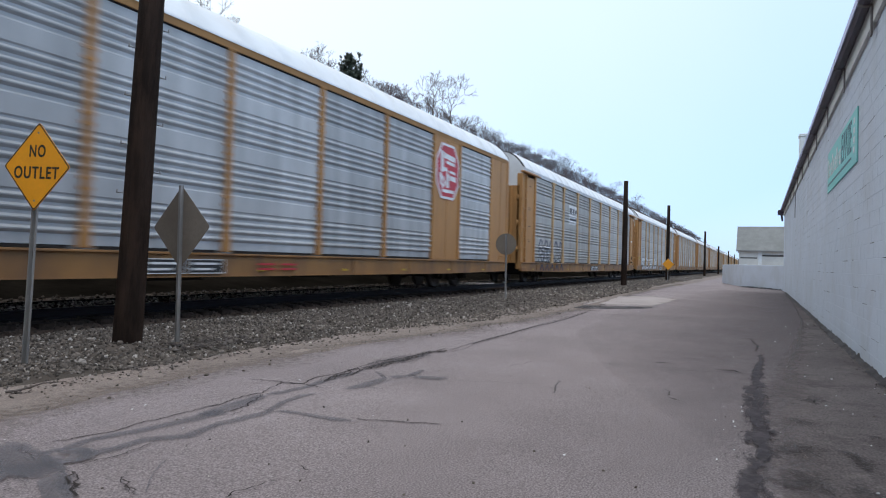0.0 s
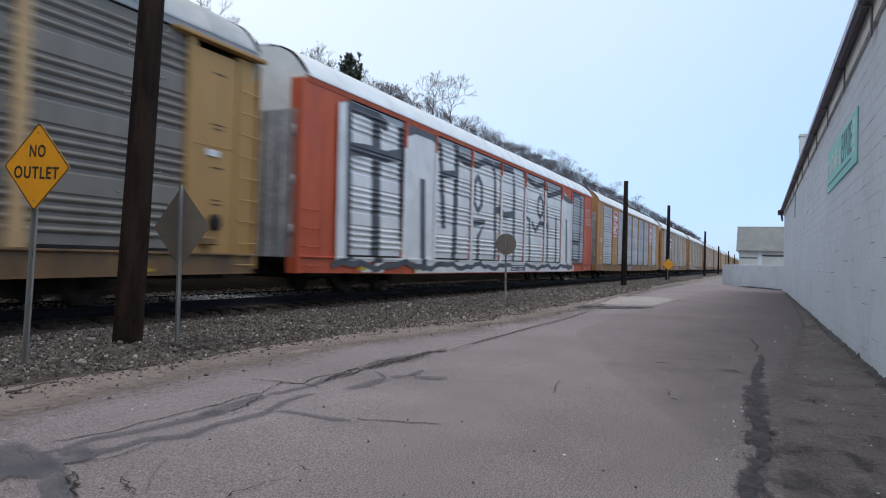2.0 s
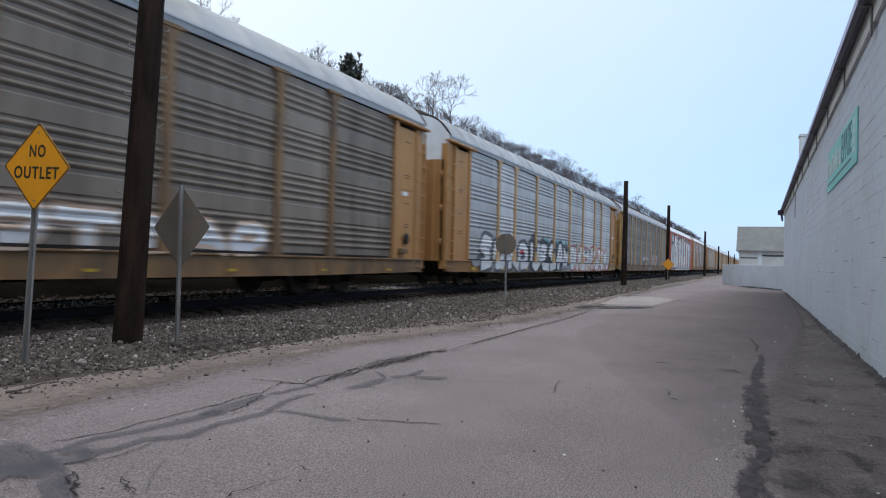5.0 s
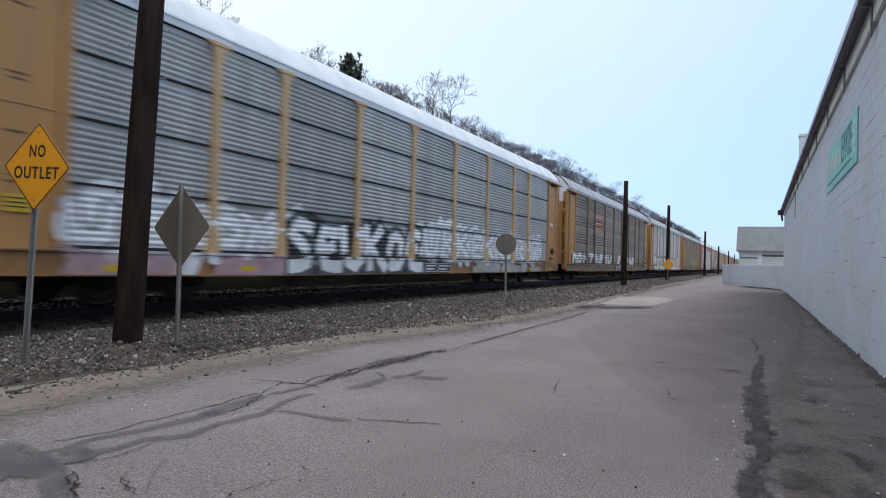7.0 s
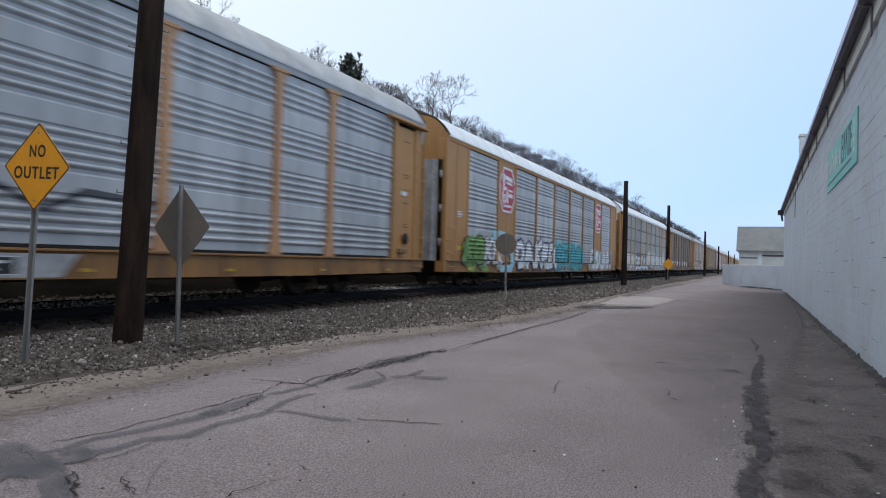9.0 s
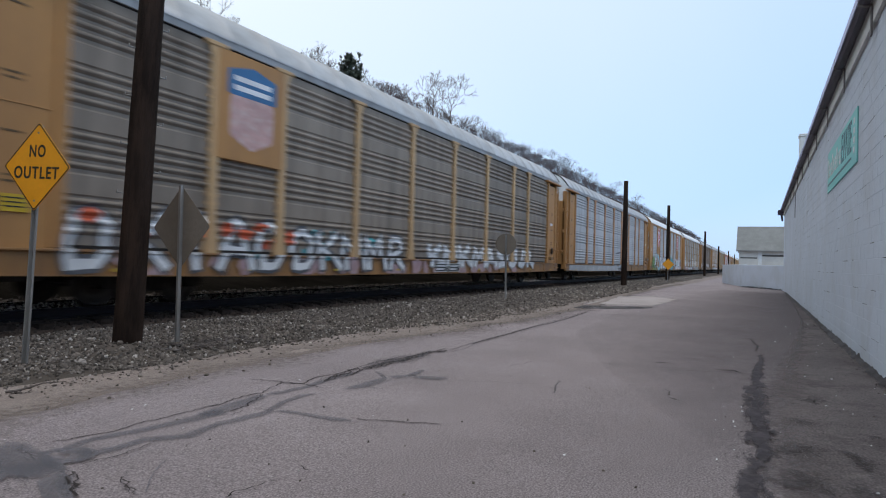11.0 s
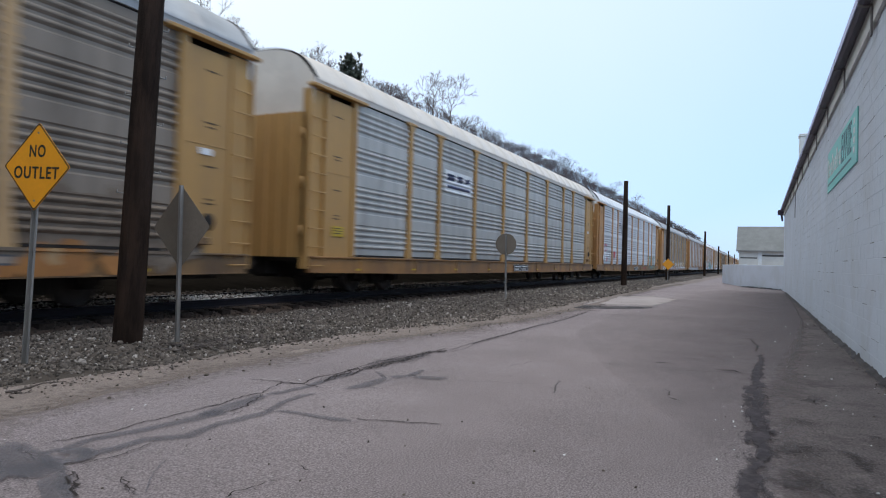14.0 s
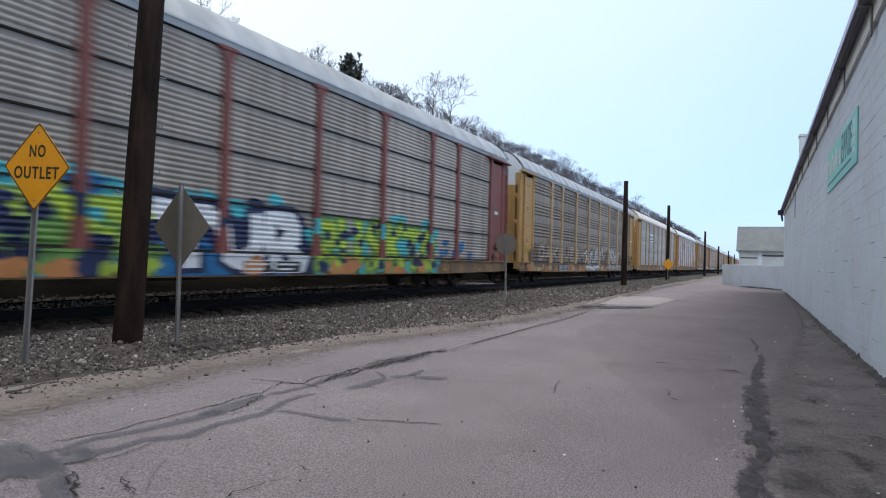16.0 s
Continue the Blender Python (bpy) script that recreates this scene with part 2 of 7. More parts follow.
M["roof_cream"] = surface("roof_cream", (0.70, 0.63, 0.55), 0.55, fine=10, coarse=0.6, spread=0.08, second=(0.52, 0.46, 0.40), amount=0.4, bump=0.05)
M["roof_grey"] = surface("roof_grey", (0.44, 0.445, 0.45), 0.55, metal=0.3, fine=10, coarse=0.6, spread=0.15, second=(0.25, 0.24, 0.23), amount=0.5, bump=0.05)
M["under"] = surface("under", (0.03, 0.026, 0.024), 0.85, fine=20, coarse=2, spread=0.4, spec=0.2)
M["wheel"] = surface("wheel", (0.06, 0.05, 0.045), 0.55, metal=0.5, fine=20, coarse=4, spread=0.35)
M["black_paint"] = surface("black_paint", (0.025, 0.025, 0.028), 0.6, fine=20, coarse=2, spread=0.3, bump=0.03)
M["grey_paint"] = surface("grey_paint", (0.10, 0.10, 0.11), 0.6, fine=14, coarse=2, spread=0.35, bump=0.03)
M["chalk_white"] = surface("chalk_white", (0.74, 0.74, 0.74), 0.65, fine=14, coarse=2, spread=0.15, bump=0.03)
M["logo_red"] = surface("logo_red", (0.50, 0.03, 0.045), 0.55, fine=14, coarse=2, spread=0.15, bump=0.03)
M["pink"] = surface("pink", (0.42, 0.07, 0.11), 0.6, fine=10, coarse=2.5, spread=0.35, bump=0.03)
M["spray_blue"] = surface("spray_blue", (0.015, 0.16, 0.36), 0.55, fine=10, coarse=2.5, spread=0.4, second=(0.01, 0.05, 0.14), amount=0.6, bump=0.03)
M["spray_teal"] = surface("spray_teal", (0.06, 0.42, 0.46), 0.55, fine=10, coarse=2.5, spread=0.3, bump=0.03)
M["spray_green"] = surface("spray_green", (0.19, 0.35, 0.07), 0.55, fine=10, coarse=2.5, spread=0.4, second=(0.02, 0.16, 0.06), amount=0.5, bump=0.03)
M["spray_lime"] = surface("spray_lime", (0.42, 0.55, 0.05), 0.55, fine=10, coarse=2.5, spread=0.3, bump=0.03)
M["peach"] = surface("peach", (0.60, 0.42, 0.30), 0.6, fine=10, coarse=2.5, spread=0.25, second=(0.6, 0.58, 0.55), amount=0.5, bump=0.03)
M["spray_grey"] = surface("spray_grey", (0.42, 0.42, 0.42), 0.6, fine=10, coarse=2.5, spread=0.25, second=(0.25, 0.25, 0.25), amount=0.5, bump=0.03)
M["spray_taupe"] = surface("spray_taupe", (0.37, 0.30, 0.245), 0.7, fine=10, coarse=2.5, spread=0.25, second=(0.28, 0.225, 0.185), amount=0.6, bump=0.03)
M["grime"] = surface("grime", (0.20, 0.153, 0.117), 0.85, fine=10, coarse=2.5, spread=0.3, second=(0.27, 0.218, 0.172), amount=0.6, bump=0.03, spec=0.15)
M["rust_orange"] = paint("rust_orange", (0.46, 0.20, 0.055), (0.24, 0.085, 0.035), 0.6, 0.25)
M["spray_mauve"] = surface("spray_mauve", (0.42, 0.26, 0.27), 0.6, fine=10, coarse=2.5, spread=0.25, second=(0.4, 0.36, 0.34), amount=0.5, bump=0.03)
M["shield_pink"] = surface("shield_pink", (0.55, 0.33, 0.30), 0.6, fine=10, coarse=2.5, spread=0.2, second=(0.6, 0.5, 0.47), amount=0.6, bump=0.03)
M["pale_blue"] = surface("pale_blue", (0.30, 0.55, 0.66), 0.6, fine=10, coarse=2.5, spread=0.15, bump=0.03)
M["spray_dull_green"] = surface("spray_dull_green", (0.18, 0.28, 0.2), 0.6, fine=10, coarse=2.5, spread=0.3, bump=0.03)
M["navy"] = surface("navy", (0.012, 0.02, 0.075), 0.55, fine=10, coarse=2.5, spread=0.4, bump=0.03)
M["tag_yellow"] = surface("tag_yellow", (0.55, 0.36, 0.02), 0.45, fine=20, coarse=3, spread=0.12, bump=0.02)
M["logo_blue"] = surface("logo_blue", (0.03, 0.14, 0.30), 0.55, fine=14, coarse=2, spread=0.2, bump=0.03)
M["logo_orange"] = surface("logo_orange", (0.55, 0.22, 0.07), 0.55, fine=14, coarse=2, spread=0.2, bump=0.03)
# woods
M["bark"] = surface("bark", (0.11, 0.09, 0.08), 0.95, fine=10, coarse=1, spread=0.35, bump=0.4)
M["twig"] = surface("twig", (0.125, 0.105, 0.115), 0.95, fine=10, coarse=0.3, spread=0.3, bump=0.0, spec=0.1)
M["leaf_litter"] = surface("leaf_litter", (0.085, 0.066, 0.06), 0.95, fine=4, coarse=0.12, spread=0.4, second=(0.07, 0.055, 0.048), amount=0.7, bump=0.5, spec=0.0)
M["needle"] = surface("needle", (0.11, 0.135, 0.105), 0.85, fine=8, coarse=0.8, spread=0.5, bump=0.0)
M["weed"] = surface("weed", (0.20, 0.16, 0.10), 0.9, fine=10, coarse=2, spread=0.4, bump=0.0)


# ---- mesh tools ----
def box(bm, x0, x1, y0, y1, z0, z1):
    v = [bm.verts.new(p) for p in ((x0, y0, z0), (x1, y0, z0), (x1, y1, z0), (x0, y1, z0),
                                   (x0, y0, z1), (x1, y0, z1), (x1, y1, z1), (x0, y1, z1))]
    for f in ((3, 2, 1, 0), (4, 5, 6, 7), (0, 1, 5, 4), (1, 2, 6, 5), (2, 3, 7, 6), (3, 0, 4, 7)):
        bm.faces.new([v[i] for i in f])
    return v


def soft_box(bm, x0, x1, y0, y1, z0, z1, r=0.01, seg=1):
    v = box(bm, x0, x1, y0, y1, z0, z1)
    vs = set(v)
    edges = [e for e in bm.edges if e.verts[0] in vs and e.verts[1] in vs]
    bmesh.ops.bevel(bm, geom=edges, offset=r, segments=seg, affect="EDGES", profile=0.5)


def tube(bm, a, b, r0, r1, n=8, cap=True):
    a, b = Vector(a), Vector(b)
    d = (b - a).normalized()
    u = d.orthogonal().normalized()
    w = d.cross(u)
    ring = []
    for p, r in ((a, r0), (b, r1)):
        ring.append([bm.verts.new(p + r * (math.cos(t) * u + math.sin(t) * w)) for t in (math.tau * i / n for i in range(n))])
    for i in range(n):
        bm.faces.new((ring[0][i], ring[0][(i + 1) % n], ring[1][(i + 1) % n], ring[1][i])).smooth = n > 5
    if cap:
        bm.faces.new(ring[0][::-1])
        bm.faces.new(ring[1])
    return ring


def lathe(bm, profile, n=20, axis="z", at=(0, 0, 0)):
    """Turns (radius, height) pairs round an axis."""
    rings = []
    for r, h in profile:
        ring = []
        for i in range(n):
            t = math.tau * i / n
            c, s = r * math.cos(t), r * math.sin(t)
            p = (c, s, h) if axis == "z" else (c, h, s)
            ring.append(bm.verts.new(Vector(p) + Vector(at)))
        rings.append(ring)
    for a, b in zip(rings, rings[1:]):
        for i in range(n):
            bm.faces.new((a[i], a[(i + 1) % n], b[(i + 1) % n], b[i])).smooth = True
    bm.faces.new(rings[0][::-1])
    bm.faces.new(rings[-1])


def prism(bm, outline, y0, y1):
    """A flat shape given in x and z, with thickness from y0 to y1."""
    a = [bm.verts.new((x, y0, z)) for x, z in outline]
    b = [bm.verts.new((x, y1, z)) for x, z in outline]
    n = len(outline)
    bm.faces.new(a)
    bm.faces.new(b[::-1])
    for i in range(n):
        bm.faces.new((a[(i + 1) % n], a[i], b[i], b[(i + 1) % n]))


def mesh(name, bm, material):
    bmesh.ops.recalc_face_normals(bm, faces=bm.faces)
    me = bpy.data.meshes.new(name)
    bm.to_mesh(me)
    bm.free()
    me.materials.append(M[material])
    return me


def part(name, bm, material, parent, label="", at=None):
    """One mesh object under a thing or a part. bm: a bmesh, or a mesh that is shared."""
    ob = new(name, bm if isinstance(bm, bpy.types.Mesh) else mesh(name, bm, material))
    ob.parent = parent
    if at is not None:
        ob.matrix_basis = at
    return tagged(ob, label)


def thing(name, at, label, category, group="", kind=""):
    ob = new(name)
    ob.empty_display_size = 0.1
    ob.matrix_basis = at
    return tagged(ob, label, category, group, kind)


def solid(name, bm, material, label, category, group="", kind="", at=None):
    ob = new(name, mesh(name, bm, material))
    if at is not None:
        ob.matrix_basis = at
    return tagged(ob, label, category, group, kind)


def from_arrays(name, verts, faces, material, smooth=False):
    me = bpy.data.meshes.new(name)
    me.from_pydata(verts, [], faces)
    me.materials.append(M[material])
    if smooth:
        me.polygons.foreach_set("use_smooth", [True] * len(me.polygons))
    me.update()
    return me


def bend(x, *pairs):
    """Straight pieces between (x, value) pairs."""
    return float(np.interp(x, [p[0] for p in pairs], [p[1] for p in pairs]))


# ---- the ground, the road and the track ----
TRACK_Y, RAIL_Z = 10.765, 0.33
WALL_Y, WALL_END, EAVE = -1.31, 44.5, 4.72


def edge_y(x):
    """Where the broken edge of the asphalt runs."""
    return bend(x, (-40, 5.3), (3, 5.35), (5.6, 5.65), (8, 5.6), (14, 4.85), (22, 4.75), (30, 5.3), (45, 5.5), (70, 4.9), (120, 4.6), (220, 4.4)) + 0.14 * noise.noise((x * 0.5, 3.1, 0)) + 0.09 * noise.noise((x * 2.1, 7.1, 0)) + 0.05 * noise.noise((x * 6.5, 1.1, 0))


def ground_z(x, y):
    z = bend(y, (-60, -0.03), (4.2, -0.03), (5.2, 0.004), (5.9, 0.018), (7.0, 0.045), (8.5, 0.035), (9.3, 0.03), (9.55, 0.11), (9.9, 0.145), (10.03, 0.2), (10.09, 0.285),
             (11.42, 0.295), (11.5, 0.2), (11.6, 0.145), (12.2, 0.155), (12.7, 0.25), (13.0, 0.27), (15, 0.6), (19, 1.1), (23, 1.6), (28, 2.6), (40, 13.5), (60, 28.0), (80, 29.0), (300, 22), (3000, 20))
    z += 0.085 * math.exp(-((x - 5.9) ** 2 + (y - 7.13) ** 2) / 0.2)
    if 5.2 < y < 9.3:
        z += 0.03 * noise.noise((x * 0.6, y * 0.9, 0.7)) + 0.018 * noise.noise((x * 2.1, y * 2.3, 1.7))
    if y > 30:
        z += bend(x, (20, -4.5), (60, -2.6), (80, 0.4), (90, 1.4), (100, 1.7), (130, 1.8), (160, 1.9), (220, 2.3), (400, 3.4), (900, 3.0)) * min(1.0, (y - 30) / 20)
        z += min(1.0, (y - 30) / 20) * 1.2 * noise.noise((x * 0.02, y * 0.03, 5.0))
    return z


def spread_lines(*stretches):
    out = []
    for a, b, n in stretches:
        out += [a + (b - a) * i / n for i in range(n)]
    return out + [stretches[-1][1]]


gx = spread_lines((-2500, -300, 6), (-300, -30, 10), (-30, -2, 14), (-2, 22, 120), (22, 60, 60), (60, 220, 32), (220, 900, 24), (900, 4500, 8))
gy = spread_lines((-2500, -100, 5), (-100, 4.0, 8), (4.0, 9.8, 58), (9.8, 12.0, 28), (12.0, 15, 12), (15, 30, 12), (30, 90, 30), (90, 300, 6), (300, 3000, 6))
gv = [(x, y, ground_z(x, y)) for x in gx for y in gy]
ny = len(gy)
gf = [(i * ny + j, (i + 1) * ny + j, (i + 1) * ny + j + 1, i * ny + j + 1) for i in range(len(gx) - 1) for j in range(ny - 1)]
ground = new("ground", from_arrays("ground", gv, gf, "dirt", True))
ground.data.materials.append(M["ballast_bed"])
ground.data.materials.append(M["leaf_litter"])
ground.data.materials.append(M["shaded_brush"])
ground.data.materials.append(M["gravel_bed"])
for p in ground.data.polygons:
    c = p.center
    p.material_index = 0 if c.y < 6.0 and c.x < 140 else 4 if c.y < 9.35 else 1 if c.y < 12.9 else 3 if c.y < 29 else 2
tagged(ground, "pale dirt verge, ballast and leaf-covered hillside", "ground", kind="structure")

# the asphalt lane
rx = spread_lines((-30, 0, 15), (0, 14, 160), (14, 30, 70), (30, 90, 50), (90, 260, 34))
rv, rf = [], []
cols = 12
for x in rx:
    e = edge_y(x)
    for j in range(cols + 1):
        y = WALL_Y - 0.02 + (e - WALL_Y + 0.02) * j / cols if x < WALL_END + 1 else -30 + (e + 30) * j / cols
        rv.append((x, y, 0.012 * noise.noise((x * 0.25, y * 0.4, 2.0)) + (0.01 if j < cols else -0.02)))
for i in range(len(rx) - 1):
    for j in range(cols):
        a = i * (cols + 1) + j
        rf.append((a, a + cols + 1, a + cols + 2, a + 1))
road = new("road", from_arrays("road", rv, rf, "asphalt", True))
tagged(road, "worn grey asphalt lane with tar-sealed cracks", "road", kind="structure")


def road_z(x, y):
    return 0.012 * noise.noise((x * 0.25, y * 0.4, 2.0)) + 0.01


# rails and ties
def rail_mesh():
    bm = bmesh.new()
    prof = [(-0.075, -0.17), (0.075, -0.17), (0.075, -0.155), (0.012, -0.135), (0.012, -0.045), (0.036, -0.035), (0.036, -0.006), (0.028, 0),
            (-0.028, 0), (-0.036, -0.006), (-0.036, -0.035), (-0.012, -0.045), (-0.012, -0.135), (-0.075, -0.155)]
    ends = [[bm.verts.new((x, y, z)) for y, z in prof] for x in (-500, 900)]
    n = len(prof)
    for i in range(n):
        bm.faces.new((ends[0][i], ends[1][i], ends[1][(i + 1) % n], ends[0][(i + 1) % n]))
    me = mesh("rail", bm, "rail")
    me.materials.append(M["rail_head"])
    for p in me.polygons:
        if p.normal.z > 0.9 and p.center.z > -0.004:
            p.material_index = 1
    return me


track = thing("railway_track", pose(0, TRACK_Y, RAIL_Z), "rusty steel rails on dark wooden ties in ballast", "railway track", kind="structure")
rail_me = rail_mesh()
for y in (-0.755, 0.755):
    part("rail", rail_me, "rail", track, at=pose(0, y, 0))
bm = bmesh.new()
box(bm, -0.11, 0.11, -1.3, 1.3, -0.35, -0.172)
tie_me = mesh("tie", bm, "tie")
for i in range(-12, 150):
    part("tie", tie_me, "tie", track, at=pose(i * 0.53 + random.uniform(-0.03, 0.03), random.uniform(-0.05, 0.05), random.uniform(-0.012, 0.004), 0, 0, random.uniform(-1.2, 1.2)))
bm = bmesh.new()
for i in range(150, 500):
    box(bm, i * 0.53 - 0.11, i * 0.53 + 0.11, -1.3, 1.3, -0.35, -0.172)
tagged(part("distant_ties", bm, "tie", track), kind="stuff")

# ---- loose stone ----
ICO = [(-0.53, 0.0, 0.85), (0.53, 0.0, 0.85), (-0.53, 0.0, -0.85), (0.53, 0.0, -0.85), (0.0, 0.85, 0.53), (0.0, 0.85, -0.53),
       (0.0, -0.85, 0.53), (0.0, -0.85, -0.53), (0.85, 0.53, 0.0), (-0.85, 0.53, 0.0), (0.85, -0.53, 0.0), (-0.85, -0.53, 0.0)]
ICO_F = [(1, 4, 0), (4, 9, 0), (4, 5, 9), (8, 5, 4), (1, 8, 4), (1, 10, 8), (10, 3, 8), (8, 3, 5), (3, 2, 5), (3, 7, 2),
         (3, 10, 7), (10, 6, 7), (6, 11, 7), (6, 0, 11), (6, 1, 0), (10, 1, 6), (11, 0, 9), (2, 11, 9), (5, 2, 9), (11, 2, 7)]


def stones(name, places, material, label, seed, category="gravel"):
    """places: rows of x, y, z, radius. Broken stones as one joined mesh."""
    rng = np.random.default_rng(seed)
    n = len(places)
    p = np.array(places)
    base = np.array(ICO)
    v = base[None] * (1 + rng.uniform(-0.28, 0.28, (n, 12, 1)))
    v = v * rng.uniform(0.55, 1.25, (n, 1, 3))
    ang = rng.uniform(0, math.tau, (n, 3))
    for k, (i, j) in enumerate(((0, 1), (1, 2), (2, 0))):
        c, s = np.cos(ang[:, k])[:, None], np.sin(ang[:, k])[:, None]
        a, b = v[:, :, i] * c - v[:, :, j] * s, v[:, :, i] * s + v[:, :, j] * c
        v[:, :, i], v[:, :, j] = a, b
    v = v * p[:, None, 3:4] + p[:, None, :3]
    f = np.array(ICO_F)[None] + (np.arange(n) * 12)[:, None, None]
    ob = new(name, from_arrays(name, v.reshape(-1, 3).tolist(), f.reshape(-1, 3).tolist(), material))
    return tagged(ob, label, category, kind="stuff")


def island_stone(name, dark, mid, light):
    m = surface(name, mid, 0.92, fine=45, coarse=6, spread=0.2, bump=0.3, spec=0.2)
    n, l = m.node_tree.nodes, m.node_tree.links
    geo = n.new("ShaderNodeNewGeometry")
    ramp = n.new("ShaderNodeValToRGB")
    ramp.color_ramp.elements[0].color, ramp.color_ramp.elements[1].color = (*dark, 1), (*light, 1)
    ramp.color_ramp.elements[1].position = 1.0
    e = ramp.color_ramp.elements.new(0.45)
    e.color = (*mid, 1)
    e = ramp.color_ramp.elements.new(0.92)
    e.color = (*hexmix(mid, 1.6), 1)
    l.new(geo.outputs["Random Per Island"], ramp.inputs[0])
    mix = n.new("ShaderNodeMix")
    mix.data_type, mix.blend_type = "RGBA", "OVERLAY"
    mix.inputs[0].default_value = 0.15
    old = n["Principled BSDF"].inputs["Base Color"].links[0].from_socket
    l.new(ramp.outputs[0], mix.inputs[6])
    l.new(old, mix.inputs[7])
    l.new(mix.outputs[2], n["Principled BSDF"].inputs["Base Color"])
    return m


M["ballast_stone"] = island_stone("ballast_stone", (0.04, 0.034, 0.029), (0.142, 0.122, 0.107), (0.55, 0.51, 0.47))
M["pale_stone"] = island_stone("pale_stone", (0.2, 0.19, 0.18), (0.52, 0.5, 0.48), (0.8, 0.78, 0.76))
M["brown_stone"] = island_stone("brown_stone", (0.025, 0.019, 0.015), (0.055, 0.042, 0.034), (0.15, 0.125, 0.105))

rng = random.Random(4)
pl = []
for i in range(36000):
    x = 1.0 + 26 * rng.random() ** 1.5
    lo = bend(x, (0, 6.1), (9, 5.95), (13, 5.15), (27, 5.3)) + 0.18 * noise.noise((x * 0.8, 0, 0))
    y = lo + (9.28 - lo) * rng.random() ** 0.95
    r = rng.uniform(0.009, 0.023) * (1.7 if rng.random() < 0.06 else 1)
    pl.append((x, y, ground_z(x, y) + r * 0.3, r))
for i in range(14000):
    x = 24 + 60 * rng.random() ** 1.4
    lo = 5.3 + 0.4 * noise.noise((x * 0.3, 0, 0)) + (0.5 if x > 40 else 0)
    y = lo + (9.2 - lo) * rng.random()
    r = rng.uniform(0.025, 0.055)
    pl.append((x, y, ground_z(x, y) + r * 0.3, r))
stones("ballast_stones", pl, "ballast_stone", "grey and white crushed stone beside the track", 1)
pl = []
for i in range(6000):
    x = 2 + 60 * rng.random() ** 1.5
    y = rng.uniform(9.2, 9.95)
    r = rng.uniform(0.012, 0.03)
    pl.append((x, y, ground_z(x, y) + r * 0.1, r))
stones("track_ballast", pl, "brown_stone", "dark brown track ballast round the ties", 2)
pl = []
for i in range(7000):
    x = 1 + 60 * rng.random() ** 1.4
    y = rng.uniform(10.1, 11.42)
    r = rng.uniform(0.016, 0.032)
    pl.append((x, y, ground_z(x, y) + r * 0.1, r))
stones("crib_ballast", pl, "pale_stone", "pale crushed stone packed between the rails", 7)
pl = []
for i in range(1500):
    x = 1 + 40 * rng.random() ** 1.3
    y = rng.uniform(12.15, 12.95)
    r = rng.uniform(0.025, 0.06)
    pl.append((x, y, ground_z(x, y) + r * 0.2, r))
stones("far_ballast", pl, "brown_stone", "dark ballast shoulder behind the track", 3)
pl = []
for i in range(900):
    x = 1.2 + 22 * rng.random() ** 1.5
    y = bend(x, (0, 6.1), (9, 5.95), (13, 5.15), (27, 5.3)) - abs(rng.gauss(0, 0.4))
    r = rng.uniform(0.006, 0.018) * (1.8 if rng.random() < 0.08 else 1)
    pl.append((x, y, max(ground_z(x, y), road_z(x, y) if y < edge_y(x) else -1) + r * 0.3, r))
for i in range(260):
    x = 2.2 + 18 * rng.random() ** 1.3
    y = rng.uniform(-1.25, 4.5)
    r = rng.uniform(0.004, 0.011)
    pl.append((x, y, road_z(x, y) + r * 0.3, r))
stones("stray_gravel", pl, "ballast_stone", "small stray stones on the road and verge", 5)

# ---- the block building beside the lane ----
building = thing("block_building", pose(0, WALL_Y, 0), "long pale grey painted concrete block building with a dark gutter", "building")
bm = bmesh.new()
box(bm, -14, WALL_END - 0.004, -9.0, -0.0018, -0.05, EAVE)
part("wall_core", bm, "mortar", building, "painted block wall")
BL, BH, J = 0.406, 0.2032, 0.003


def block_mesh(w):
    bm = bmesh.new()
    v = box(bm, J / 2, w - J / 2, -0.05, 0.0, J / 2, BH - J / 2)
    front = [e for e in bm.edges if all(abs(q.co.y) < 1e-6 for q in e.verts)]
    bmesh.ops.bevel(bm, geom=front, offset=0.0025, segments=1, affect="EDGES")
    return mesh("block", bm, "wall_paint")


block_full, block_half = block_mesh(BL), block_mesh(BL / 2)
near_blocks, far_v, far_f = [], [], []
rng = random.Random(9)
for c in range(int(EAVE / BH)):
    x = -2.0 - (BL / 2 if c % 2 else 0)
    while x < WALL_END - 0.05:
        w = min(BL, WALL_END - x)
        out = rng.uniform(0, 0.0012)
        if 8.2 < x < 14 and 0 <= c < 22 and w > BL * 0.9:
            near_blocks.append((x, out, c * BH))
        else:
            b = len(far_v)
            x0, x1, z0, z1 = x + J / 2, x + w - J / 2, c * BH + J / 2, (c + 1) * BH - J / 2
            far_v += [(x0, -0.05, z0), (x1, -0.05, z0), (x1, -0.05, z1), (x0, -0.05, z1),
                      (x0 + .002, out, z0 + .002), (x1 - .002, out, z0 + .002), (x1 - .002, out, z1 - .002), (x0 + .002, out, z1 - .002)]
            far_f += [(b + 7, b + 6, b + 5, b + 4), (b, b + 4, b + 5, b + 1), (b + 1, b + 5, b + 6, b + 2), (b + 2, b + 6, b + 7, b + 3), (b + 3, b + 7, b + 4, b)]
        x += BL
me = from_arrays("blockwork", far_v, far_f, "wall_paint")
blocks_ob = part("blockwork", me, "wall_paint", building)
tagged(blocks_ob, kind="stuff")
bm = bmesh.new()
box(bm, -14, WALL_END + 0.2, -9.2, 0.02, EAVE, EAVE + 0.16)
part("roof", bm, "grey_roof", building, "flat dark roof edge")
